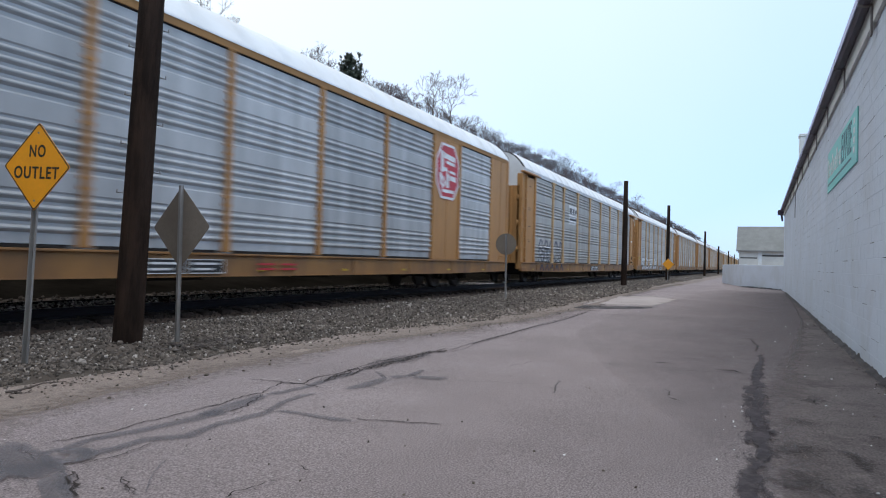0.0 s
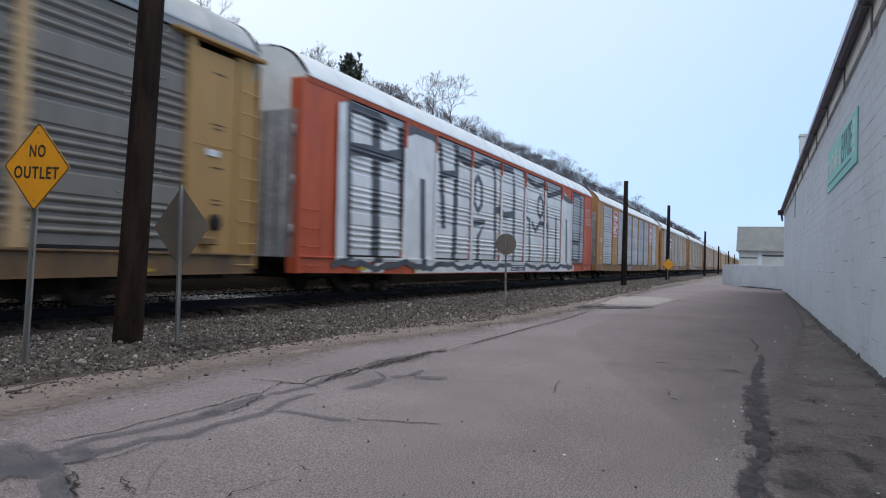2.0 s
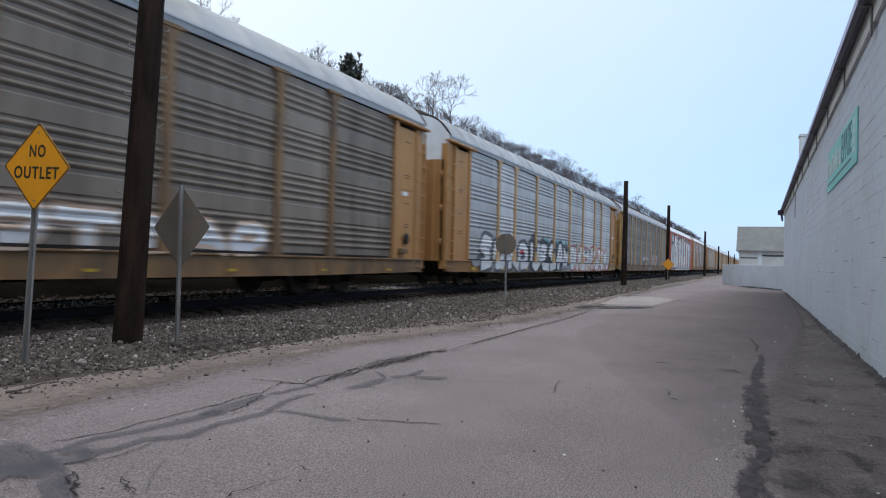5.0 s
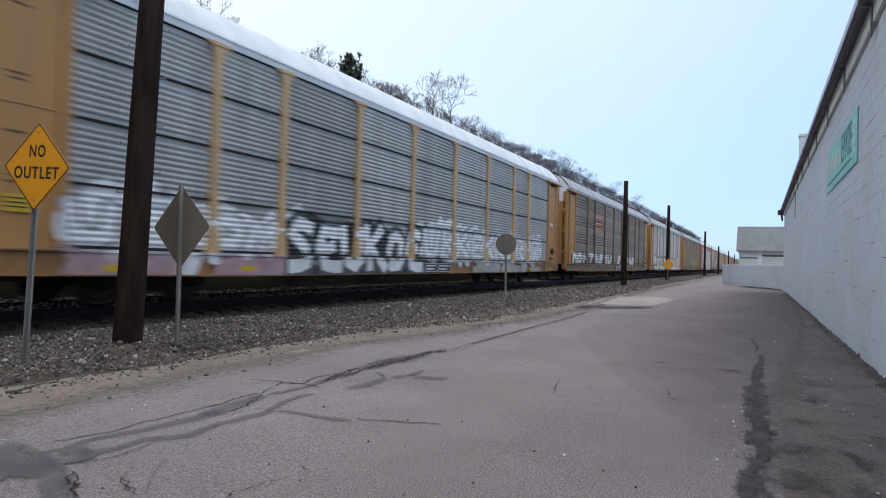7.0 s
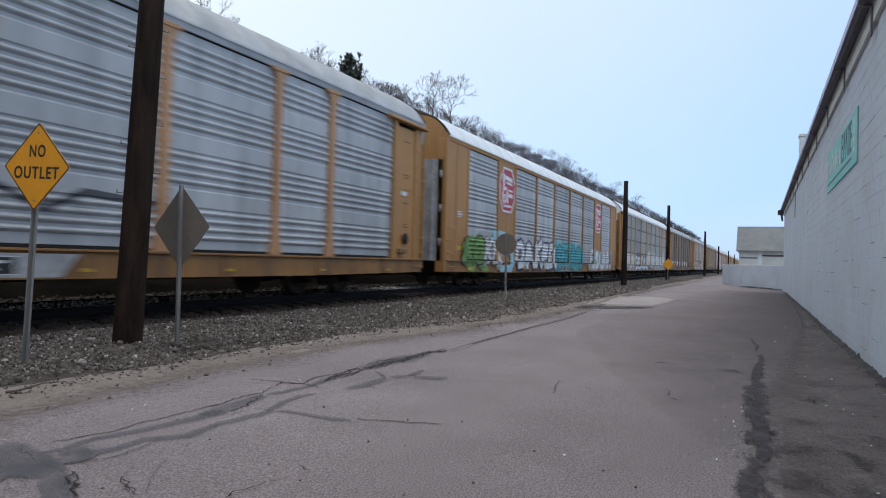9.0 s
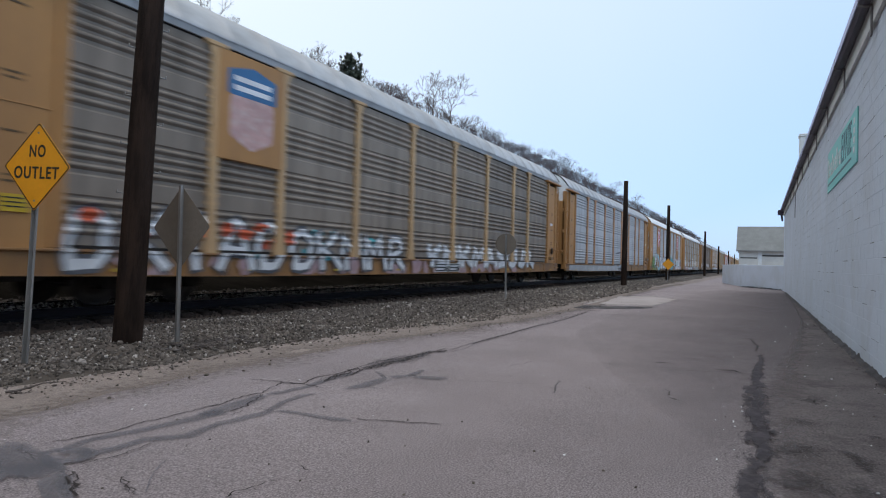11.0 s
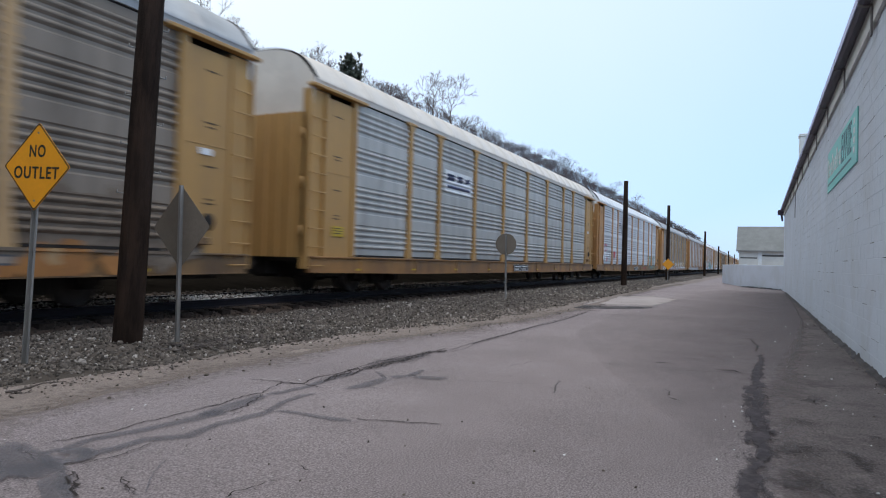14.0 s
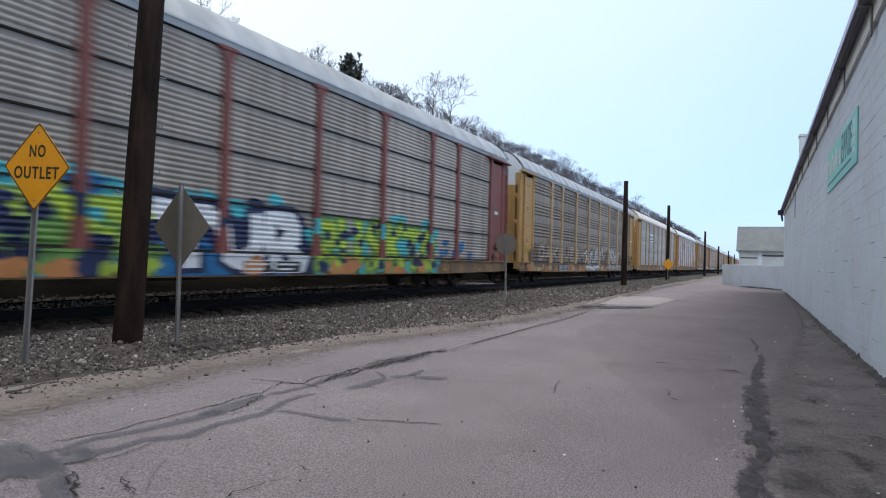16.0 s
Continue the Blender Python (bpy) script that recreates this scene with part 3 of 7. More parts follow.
bm = bmesh.new()
box(bm, -14, WALL_END + 0.05, 0.0, 0.05, EAVE - 0.28, EAVE + 0.0)
part("fascia", bm, "soffit", building, "pale fascia board")
# half-round gutter with a bright lip
bm = bmesh.new()
prof = [(0.055, 0.13), (0.055, 0.02), (0.09, -0.02), (0.16, -0.02), (0.195, 0.03), (0.20, 0.13), (0.185, 0.13), (0.18, 0.04), (0.15, 0.0), (0.10, 0.0), (0.07, 0.03), (0.07, 0.13)]
ends = [[bm.verts.new((x, y, EAVE - 0.02 + z)) for y, z in prof] for x in (-14, WALL_END + 0.1)]
for i in range(len(prof)):
    j = (i + 1) % len(prof)
    bm.faces.new((ends[0][i], ends[1][i], ends[1][j], ends[0][j]))
for e in ends:
    bm.faces.new(e)
part("gutter", bm, "gutter", building, "dark metal gutter")
bm = bmesh.new()
box(bm, -14, WALL_END + 0.1, 0.2, 0.214, EAVE + 0.02, EAVE + 0.135)
part("gutter_lip", bm, "gutter_edge", building, "bluish metal gutter lip")
bm = bmesh.new()
box(bm, -0.02, 0.02, 0.052, 0.215, EAVE - 0.06, EAVE - 0.03)
box(bm, -0.05, 0.05, 0.052, 0.07, EAVE - 0.44, EAVE - 0.06)
box(bm, -0.02, 0.02, 0.2, 0.216, EAVE - 0.06, EAVE + 0.13)
br_me = mesh("gutter_bracket", bm, "bracket")
for i in range(13):
    part("gutter_bracket", br_me, "bracket", building, at=pose(3.95 + 3.03 * i, 0, 0))
bm = bmesh.new()
soft_box(bm, WALL_END - 0.35, WALL_END + 0.25, 0.05, 0.36, EAVE - 0.22, EAVE + 0.06, 0.03)
tube(bm, (WALL_END - 0.05, 0.16, EAVE - 0.2), (WALL_END - 0.05, 0.1, EAVE - 0.6), 0.06, 0.05, 10)
part("downspout_head", bm, "gutter", building, "dark rain-water head")
bm = bmesh.new()
box(bm, 31.0, 31.05, 0.002, 0.02, 3.4, EAVE - 0.3)
part("conduit", bm, "gutter", building)
bm = bmesh.new()
soft_box(bm, 40.4, 41.2, -0.98, -0.55, EAVE + 0.16, EAVE + 3.75, 0.03)
soft_box(bm, 40.35, 41.25, -1.02, -0.51, EAVE + 3.7, EAVE + 3.85, 0.02)
vent = part("roof_vent", bm, "white_paint", building, "pale sheet-metal roof box")

# teal sign board on the wall
sign = thing("wall_sign", pose(16.1, WALL_Y, 2.73), "faded teal board with white and dark lettering on the block wall", "sign")
bm = bmesh.new()
soft_box(bm, -4.5, 0.2, 0.004, 0.024, 0.16, 1.0, 0.005)
part("board", bm, "teal", sign)
def letter_shape(x, w, z0, z1, kind, mat):
    """One unreadable letter as a plain shape: 0 a block with a gap, 1 two uprights and a slant, 2 an upright with bars."""
    bm = bmesh.new()
    t = w * 0.3
    if kind == 0:
        box(bm, x - w, x - w + t, 0.025, 0.028, z0, z1)
        box(bm, x - t, x, 0.025, 0.028, z0, z1)
        box(bm, x - w + t, x - t, 0.025, 0.028, z1 - 0.08, z1)
    elif kind == 1:
        prism(bm, [(x - w, z1), (x - w + t, z1), (x, z0), (x - t, z0)], 0.025, 0.028)
        box(bm, x - t, x, 0.025, 0.0275, z0 + 0.14, z1)
    else:
        box(bm, x - t, x, 0.025, 0.028, z0, z1)
        for z in (z0, (z0 + z1) / 2 - 0.03, z1 - 0.07):
            box(bm, x - w, x - t, 0.025, 0.028, z, z + 0.07)
    part("letter_shape", bm, mat, sign)


for q in range(9):
    letter_shape(0.05 - 0.27 * q, 0.19, 0.45, 0.72 if q % 3 else 0.84, q % 3, "chalk_white")
for q, kind in enumerate((2, 1, 1, 0, 2)):
    letter_shape(-2.45 - 0.3 * q, 0.22, 0.42, 0.92, kind, "teal_dark")
for q in range(4):
    letter_shape(-4.1, 0.16, 0.34 + 0.15 * q, 0.44 + 0.15 * q, 0, "chalk_white")
bm = bmesh.new()
box(bm, -3.85, 0.05, 0.025, 0.028, 0.29, 0.33)
part("rule_bar", bm, "teal_dark", sign)

# ---- the low white wall past the building, and the shed beyond ----
low = thing("low_wall", pose(0, 0, 0), "low white-painted concrete wall at the end of the lane", "wall", kind="structure")


def wall_run(a, b, h, name, t=0.22):
    bm = bmesh.new()
    d = Vector((b[0] - a[0], b[1] - a[1], 0))
    n = Vector((-d.y, d.x, 0)).normalized() * t
    lo = [Vector((a[0], a[1], -0.05)), Vector((b[0], b[1], -0.05)), Vector((b[0], b[1], -0.05)) - n, Vector((a[0], a[1], -0.05)) - n]
    v = [bm.verts.new(p) for p in lo] + [bm.verts.new(p + Vector((0, 0, h + 0.05))) for p in lo]
    for f in ((3, 2, 1, 0), (4, 5, 6, 7), (0, 1, 5, 4), (1, 2, 6, 5), (2, 3, 7, 6), (3, 0, 4, 7)):
        bm.faces.new([v[i] for i in f])
    bmesh.ops.bevel(bm, geom=bm.edges[:], offset=0.02, segments=1, affect="EDGES")
    part(name, bm, "wall_paint", low)


wall_run((44.3, -1.30), (49.0, 1.0), 1.5, "wall_panel")
wall_run((49.2, 0.93), (60.4, 2.76), 1.53, "wall_panel")
for i in range(1):
    bm = bmesh.new()
    for q in range(14):
        x = 44.35 + q * 0.33
        y = -1.30 + (x - 44.3) * 0.489 + 0.04
        soft_box(bm, x, x + 0.3, y, y + 0.14 + 0.04 * random.random(), 0.0, 0.06 + 0.05 * random.random(), 0.015)
    part("broken_kerb", bm, "dark_asphalt", low, "dark crumbled kerb")

shed = thing("shed", pose(115, 0, 0.36), "white-walled shed with a plain grey gable roof", "house")
bm = bmesh.new()
box(bm, 0, 9, -14, 2.9, -0.8, 3.85)
part("wall", bm, "barn_wall", shed, "off-white wall")
bm = bmesh.new()
a = [bm.verts.new((x, 3.3, z)) for x, z in ((-0.6, 3.75), (4.5, 7.75), (9.6, 3.75), (9.6, 3.55), (4.5, 7.5), (-0.6, 3.55))]
b = [bm.verts.new((q.co.x, -14.4, q.co.z)) for q in a]
bm.faces.new(a)
bm.faces.new(b[::-1])
for i in range(6):
    bm.faces.new((a[(i + 1) % 6], a[i], b[i], b[(i + 1) % 6]))
part("roof", bm, "grey_roof", shed, "grey shingle roof")
bm = bmesh.new()
prism(bm, [(0, 3.85), (4.5, 7.45), (9, 3.85)], 2.7, 2.88)
part("gable", bm, "barn_wall", shed)
bm = bmesh.new()
box(bm, -0.05, -0.004, -13, -0.4, 2.85, 3.1)
part("eave_band", bm, "dark_trim", shed, "dark band under the eave")
bm = bmesh.new()
box(bm, -0.05, -0.004, 0.3, 2.7, 2.5, 2.66)
part("shutter_band", bm, "dark_trim", shed)
bm = bmesh.new()
box(bm, -0.06, -0.003, -0.35, 0.15, 0.0, 3.6)
part("corner_board", bm, "white_paint", shed)

# ---- poles and road signs ----
def utility_pole(x, y, h, r, lean, steps, label):
    base = ground_z(x, y)
    ob = thing("utility_pole", pose(x, y, base - 0.3, lean[0], lean[1]), label, "utility pole", "poles along the track")
    bm = bmesh.new()
    rings = 22
    prev = None
    for i in range(rings + 1):
        z = (h + 0.3) * i / rings
        rr = r * (1 - 0.28 * i / rings)
        ring = []
        for k in range(16):
            t = math.tau * k / 16
            q = rr * (1 + 0.05 * noise.noise((math.cos(t) * 2.2, math.sin(t) * 2.2, z * 0.35 + x)))
            ring.append(bm.verts.new((q * math.cos(t), q * math.sin(t), z)))
        if prev:
            for k in range(16):
                bm.faces.new((prev[k], prev[(k + 1) % 16], ring[(k + 1) % 16], ring[k])).smooth = True
        prev = ring
    bm.faces.new(prev)
    part("shaft", bm, "pole_wood", ob)
    if steps:
        for i in range(steps):
            for side in (-1, 1):
                z = 2.15 + 0.62 * i + (0.3 if side > 0 else 0)
                rr = r * (1 - 0.28 * z / h)
                bm = bmesh.new()
                d = Vector((0.87, -0.48, 0)) * side
                a = d * (rr - 0.02)
                tube(bm, a + Vector((0, 0, z)), a + d * 0.1 + Vector((0, 0, z - 0.004)), 0.008, 0.008, 6)
                tube(bm, a + d * 0.1 + Vector((0, 0, z - 0.012)), a + d * 0.1 + Vector((0, 0, z + 0.035)), 0.008, 0.008, 6)
                part("pole_step", bm, "galv_post", ob, "bent steel climbing spike")
    return ob


utility_pole(5.87, 7.13, 6.7, 0.182, (0.0, 2.5), 4, "thick dark creosoted wooden pole with climbing spikes")
for x, y, h in ((39.4, 7.06, 6.1), (60.0, 7.1, 6.45), (103.0, 7.1, 6.4), (139.0, 7.1, 5.4), (185.0, 7.1, 5.6), (230.0, 7.1, 5.6)):
    utility_pole(x, y, h, 0.175, (0, 0.4), 0, "cut-off dark wooden pole beside the track")


def sign_post(ob, h, w=0.075):
    """A galvanised U-channel post, open to the back."""
    bm = bmesh.new()
    prof = [(-w / 2, 0.0), (-w / 2 + 0.012, 0.0), (-0.016, 0.032), (0.016, 0.032), (w / 2 - 0.012, 0.0), (w / 2, 0.0), (w / 2, 0.004), (w / 2 - 0.01, 0.005), (0.018, 0.037), (-0.018, 0.037), (-w / 2 + 0.01, 0.005), (-w / 2, 0.004)]
    ends = [[bm.verts.new((x, y, z)) for x, y in prof] for z in (-0.4, h)]
    n = len(prof)
    for i in range(n):
        bm.faces.new((ends[0][i], ends[0][(i + 1) % n], ends[1][(i + 1) % n], ends[1][i]))
    bm.faces.new(ends[1])
    bm.faces.new(ends[0][::-1])
    part("post", bm, "galv_post", ob, "galvanised steel post")


def rounded(points, r, n=4):
    """A closed outline with its corners rounded."""
    out = []
    k = len(points)
    for i in range(k):
        p, a, b = Vector(points[i]), Vector(points[i - 1]), Vector(points[(i + 1) % k])
        u, v = (a - p).normalized(), (b - p).normalized()
        half = u.angle(v) / 2
        d = r / math.tan(half)
        for j in range(n + 1):
            s = j / n
            q = (p + u * d) * (1 - s) ** 2 + 2 * s * (1 - s) * p + (p + v * d) * s ** 2
            out.append((q.x, q.y))
    return out


def words(text, size, x, z, y, parent, material, name="lettering", wide=1.0):
    cu = bpy.data.curves.new(name, "FONT")
    cu.body, cu.size, cu.align_x, cu.align_y, cu.extrude, cu.offset, cu.space_character = text, size, "CENTER", "CENTER", 0.0015, 0.003, 1.16
    tmp = new("tmp_text", cu)
    me = bpy.data.meshes.new_from_object(tmp.evaluated_get(bpy.context.evaluated_depsgraph_get()))
    bpy.data.objects.remove(tmp)
    me.materials.clear()
    me.materials.append(M[material])
    me.transform(Matrix.Translation((x, y, z)) @ Matrix.Rotation(radians(90), 4, "X") @ Matrix.Diagonal((wide, 1, 1, 1)))
    return part(name, me, material, parent)


def warning_sign(x, y, turn, side, post_h, lean, front, label, text):
    ob = thing("road_sign", pose(x, y, ground_z(x, y), lean[0], lean[1], turn), label, "road sign")
    sign_post(ob, post_h)
    d = side / math.sqrt(2)
    zc = post_h - d + (0.03 if text else -0.005)
    bm = bmesh.new()
    prism(bm, [(px, pz + zc) for px, pz in rounded([(0, -d), (d, 0), (0, d), (-d, 0)], 0.035)], -0.006, -0.002)
    plate = part("plate", bm, "sign_yellow" if text else "sign_back", ob, front)
    if text:
        bm = bmesh.new()
        o = rounded([(0, -d + .004), (d - .004, 0), (0, d - .004), (-d + .004, 0)], 0.034)
        i_ = rounded([(0, -d + .022), (d - .022, 0), (0, d - .022), (-d + .022, 0)], 0.03)
        va = [bm.verts.new((px, -0.0075, pz + zc)) for px, pz in o]
        vb = [bm.verts.new((px, -0.0075, pz + zc)) for px, pz in i_]
        n = len(o)
        for k in range(n):
            bm.faces.new((va[k], va[(k + 1) % n], vb[(k + 1) % n], vb[k]))
        part("border", bm, "sign_black", plate)
        words("NO", 0.175, 0.0, zc + 0.157, -0.008, plate, "sign_black", "lettering_no", 0.79)
        words("OUTLET", 0.175, 0.0, zc - 0.068, -0.008, plate, "sign_black", "lettering_outlet", 0.87)
        for z in (zc + d - 0.11, zc - d + 0.11):
            bm = bmesh.new()
            lathe(bm, [(0.011, -0.012), (0.011, -0.006)], 10, "y", (0, 0, z))
            part("bolt", bm, "galv_post", plate)
    return ob


warning_sign(4.42, 6.88, -84, 0.655, 2.493, (0.0, 2.4), "yellow retroreflective diamond plate", "yellow diamond NO OUTLET sign on a galvanised post in gravel", True)
warning_sign(6.62, 7.06, 86, 0.79, 2.11, (0.0, 0.5), "bare metal back", "back of a diamond road sign, dull bare metal on a post", False)

ob = thing("road_sign", pose(20.5, 7.43, ground_z(20.5, 7.43), 0, 1.0, 92), "back of a round road sign, dull metal on a thin post", "road sign")
sign_post(ob, 2.1, 0.065)
bm = bmesh.new()
R8 = 0.35
prism(bm, [(R8 * math.cos(math.tau * k / 28), 1.79 + R8 * math.sin(math.tau * k / 28)) for k in range(28)], -0.006, -0.002)
part("plate", bm, "sign_back", ob, "bare metal disc back")
ob = thing("road_sign", pose(58, 6.82, ground_z(58, 6.82), 0, 0, -82), "small orange diamond sign on a short post by a pole", "road sign")
sign_post(ob, 1.9, 0.06)
bm = bmesh.new()
prism(bm, [(px, pz + 1.4) for px, pz in rounded([(0, -.47), (.47, 0), (0, .47), (-.47, 0)], 0.03)], -0.006, -0.002)
part("plate", bm, "sign_yellow", ob, "orange-yellow diamond plate")


# ---- cracks, tar seals and patches on the asphalt ----
def decal(name, edge):
    """Gives a thin coat of tar or dirt on the road its worn, broken edge."""
    me = bpy.data.meshes[name]
    at = me.attributes.new("worn", "FLOAT", "POINT")
    at.data.foreach_set("value", edge)


def ribbon(name, pts, w, material, label, lift=0.0045, wobble=0.03, seed=0, step=0.04, category="crack", ragged=0.28):
    p = [Vector(q) for q in pts]
    ws = [k * (0.5 if material == "crack" else 1.0) for k in (w if isinstance(w, list) else [w] * len(p))]
    line, wide = [], []
    for a, b, wa, wb in zip(p, p[1:], ws, ws[1:]):
        n = max(1, int((b - a).length / step))
        line += [a.lerp(b, i / n) for i in range(n)]
        wide += [wa + (wb - wa) * i / n for i in range(n)]
    line.append(p[-1])
    wide.append(ws[-1])
    v, f, edge = [], [], []
    for i, q in enumerate(line):
        a, b = line[max(0, i - 3)], line[min(len(line) - 1, i + 3)]
        d = (b - a).normalized() if (b - a).length else Vector((1, 0))
        s = Vector((-d.y, d.x))
        q = q + s * (wobble * (noise.noise((q.x * 3.1, q.y * 3.1, seed)) + 0.5 * noise.noise((q.x * 11, q.y * 11, seed + 3))) + (0.03 * noise.noise((q.x * 17, q.y * 17, seed + 5)) if material == "crack" else 0.0))
        k = wide[i] * (1 + ragged * noise.noise((q.x * 6, q.y * 6, seed + 9)))
        end = max(0.0, 1 - min(i, len(line) - 1 - i) / 3)
        for e in (-1, 0, 1):
            u = q + s * k / 2 * e
            v.append((u.x, u.y, road_z(u.x, u.y) + lift))
            edge.append(max(abs(e), end))
        if i:
            o = 3 * i
            f += [(o - 3, o - 2, o + 1, o), (o - 2, o - 1, o + 2, o + 1)]
    me = from_arrays(name, v, f, material)
    decal(me.name, edge)
    return tagged(new(name, me), label, category, kind="structure")


def patch(name, pts, material, label, lift=0.006, seed=0, rag=0.08, step=0.12):
    """A filled, ragged-edged repair, laid as a fan of strips over the road."""
    p = [Vector(q) for q in pts]
    edge = []
    for a, b in zip(p, p[1:] + p[:1]):
        n = max(1, int((b - a).length / step))
        edge += [a.lerp(b, i / n) for i in range(n)]
    c = sum(edge, Vector((0, 0))) / len(edge)
    rings, n = 6, len(edge)
    v, f, worn = [], [], []
    for j in range(1, rings + 1):
        for q in edge:
            r = q + (q - c).normalized() * rag * 1.6 * (noise.noise((q.x * 2.5, q.y * 2.5, seed)) + 0.6 * noise.noise((q.x * 8, q.y * 8, seed)))
            u = c.lerp(r, j / rings)
            v.append((u.x, u.y, road_z(u.x, u.y) + lift))
            worn.append(1.0 if j == rings else 0.0)
    for j in range(rings - 1):
        for i in range(n):
            k = (i + 1) % n
            f.append((j * n + i, (j + 1) * n + i, (j + 1) * n + k, j * n + k))
    v.append((c.x, c.y, road_z(c.x, c.y) + lift))
    f += [(len(v) - 1, i, (i + 1) % n) for i in range(n)]
    me = from_arrays(name, v, f, material)
    decal(me.name, worn + [0.0])
    return tagged(new(name, me), label, "patch", kind="structure")


ribbon("road_crack", [(2.76, 4.12), (3.04, 4.04), (3.26, 4.01), (3.48, 4.04), (3.77, 4.02), (4.03, 4.02), (4.29, 4.0)], 0.039, "crack", "long open crack along the lane", seed=41, wobble=0.02, lift=0.0042, category="crack")
ribbon("road_crack", [(4.01, 4.04), (4.26, 4.01), (4.44, 4.05), (4.7, 4.06), (4.77, 4.02), (5.08, 4.14), (5.24, 4.2), (5.33, 4.0), (5.7, 4.09), (5.91, 4.04), (6.46, 4.03)], [0.055, 0.05, 0.047, 0.061, 0.043, 0.034, 0.091, 0.076, 0.059, 0.073, 0.072], "crack", "long open crack along the lane", seed=42, wobble=0.02, lift=0.0045, category="crack")
ribbon("tar_seal", [(2.59, 3.99), (2.67, 3.92), (2.79, 3.89), (2.98, 3.94), (3.15, 3.93), (3.32, 3.86), (3.57, 3.84), (3.8, 3.82), (4.11, 3.83)], [0.161, 0.149, 0.112, 0.139, 0.177, 0.196, 0.191, 0.236, 0.318], "tar", "smooth blue-grey tar seal on the asphalt", seed=43, wobble=0.02, lift=0.0048, category="tar seal")
ribbon("tar_seal", [(3.81, 3.83), (4.01, 3.83), (4.3, 3.9), (4.56, 3.92), (4.77, 4.0)], [0.211, 0.269, 0.334, 0.243, 0.075], "tar", "smooth blue-grey tar seal on the asphalt", seed=44, wobble=0.02, lift=0.0051, category="tar seal")
ribbon("road_crack", [(4.0, 3.81), (4.13, 3.78), (4.3, 3.79), (4.52, 3.88), (4.77, 4.0)], [0.082, 0.075, 0.053, 0.041, 0.04], "crack", "dark crack in the tar seal", seed=45, wobble=0.02, lift=0.0054, category="crack")
ribbon("tar_seal", [(4.67, 3.95), (4.92, 3.89), (5.2, 3.87), (5.66, 3.92), (5.95, 3.92), (6.22, 3.92)], [0.154, 0.17, 0.144, 0.15, 0.192, 0.221], "tar", "smooth blue-grey tar seal on the asphalt", seed=46, wobble=0.02, lift=0.0057, category="tar seal")
ribbon("tar_seal", [(2.73, 3.68), (2.93, 3.65), (3.17, 3.64), (3.26, 3.59), (3.38, 3.51), (3.53, 3.52), (3.79, 3.54)], [0.168, 0.17, 0.174, 0.198, 0.198, 0.162, 0.169], "tar", "smooth blue-grey tar seal on the asphalt", seed=47, wobble=0.02, lift=0.006, category="tar seal")
ribbon("tar_seal", [(3.63, 3.57), (3.86, 3.53), (4.09, 3.51), (4.21, 3.5), (4.55, 3.62), (4.86, 3.65), (5.05, 3.6)], [0.182, 0.199, 0.184, 0.139, 0.129, 0.141, 0.11], "tar", "smooth blue-grey tar seal on the asphalt", seed=48, wobble=0.02, lift=0.0063, category="tar seal")
ribbon("tar_seal", [(4.22, 3.52), (4.29, 3.43), (4.31, 3.27), (4.29, 3.07), (4.3, 2.89), (4.28, 2.72)], [0.195, 0.144, 0.119, 0.147, 0.177, 0.089], "tar", "smooth blue-grey tar seal on the asphalt", seed=49, wobble=0.02, lift=0.0066, category="tar seal")
ribbon("road_crack", [(4.23, 3.72), (4.26, 3.6), (4.3, 3.49)], 0.051, "crack", "fine crack in the asphalt", seed=50, wobble=0.02, lift=0.0069, category="crack")
ribbon("road_crack", [(4.35, 2.87), (4.41, 2.65), (4.49, 2.36), (4.59, 2.06)], 0.056, "crack", "fine crack in the asphalt", seed=51, wobble=0.02, lift=0.0072, category="crack")
ribbon("road_crack", [(5.2, 4.63), (5.26, 4.28), (5.3, 3.98), (5.25, 3.65)], 0.063, "crack", "fine crack in the asphalt", seed=52, wobble=0.02, lift=0.0075, category="crack")
ribbon("road_crack", [(3.88, 3.73), (4.0, 3.66), (4.23, 3.69)], [0.039, 0.032, 0.027], "crack", "fine crack in the asphalt", seed=53, wobble=0.02, lift=0.0078, category="crack")
ribbon("road_crack", [(5.49, 3.89), (5.88, 3.97), (6.41, 4.07), (6.78, 4.1), (7.21, 4.08), (7.26, 3.89), (8.08, 4.03), (8.56, 3.94)], [0.036, 0.039, 0.047, 0.061, 0.102, 0.068, 0.065, 0.097], "crack", "braided dark crack in the asphalt", seed=54, wobble=0.09, lift=0.0081, category="crack")
ribbon("road_crack", [(5.49, 3.89), (5.84, 3.95), (6.26, 3.98), (6.61, 3.99), (7.02, 3.97), (7.37, 3.95), (7.98, 3.98), (8.4, 3.86)], [0.062, 0.071, 0.083, 0.097, 0.107, 0.1, 0.127, 0.167], "crack", "braided dark crack in the asphalt", seed=55, wobble=0.09, lift=0.0084, category="crack")
ribbon("road_crack", [(5.49, 3.89), (5.81, 3.92), (6.13, 3.89), (6.48, 3.91), (6.86, 3.88), (7.48, 4.01), (7.91, 3.94), (8.27, 3.8)], [0.044, 0.052, 0.055, 0.058, 0.049, 0.059, 0.097, 0.111], "crack", "braided dark crack in the asphalt", seed=56, wobble=0.09, lift=0.0087, category="crack")
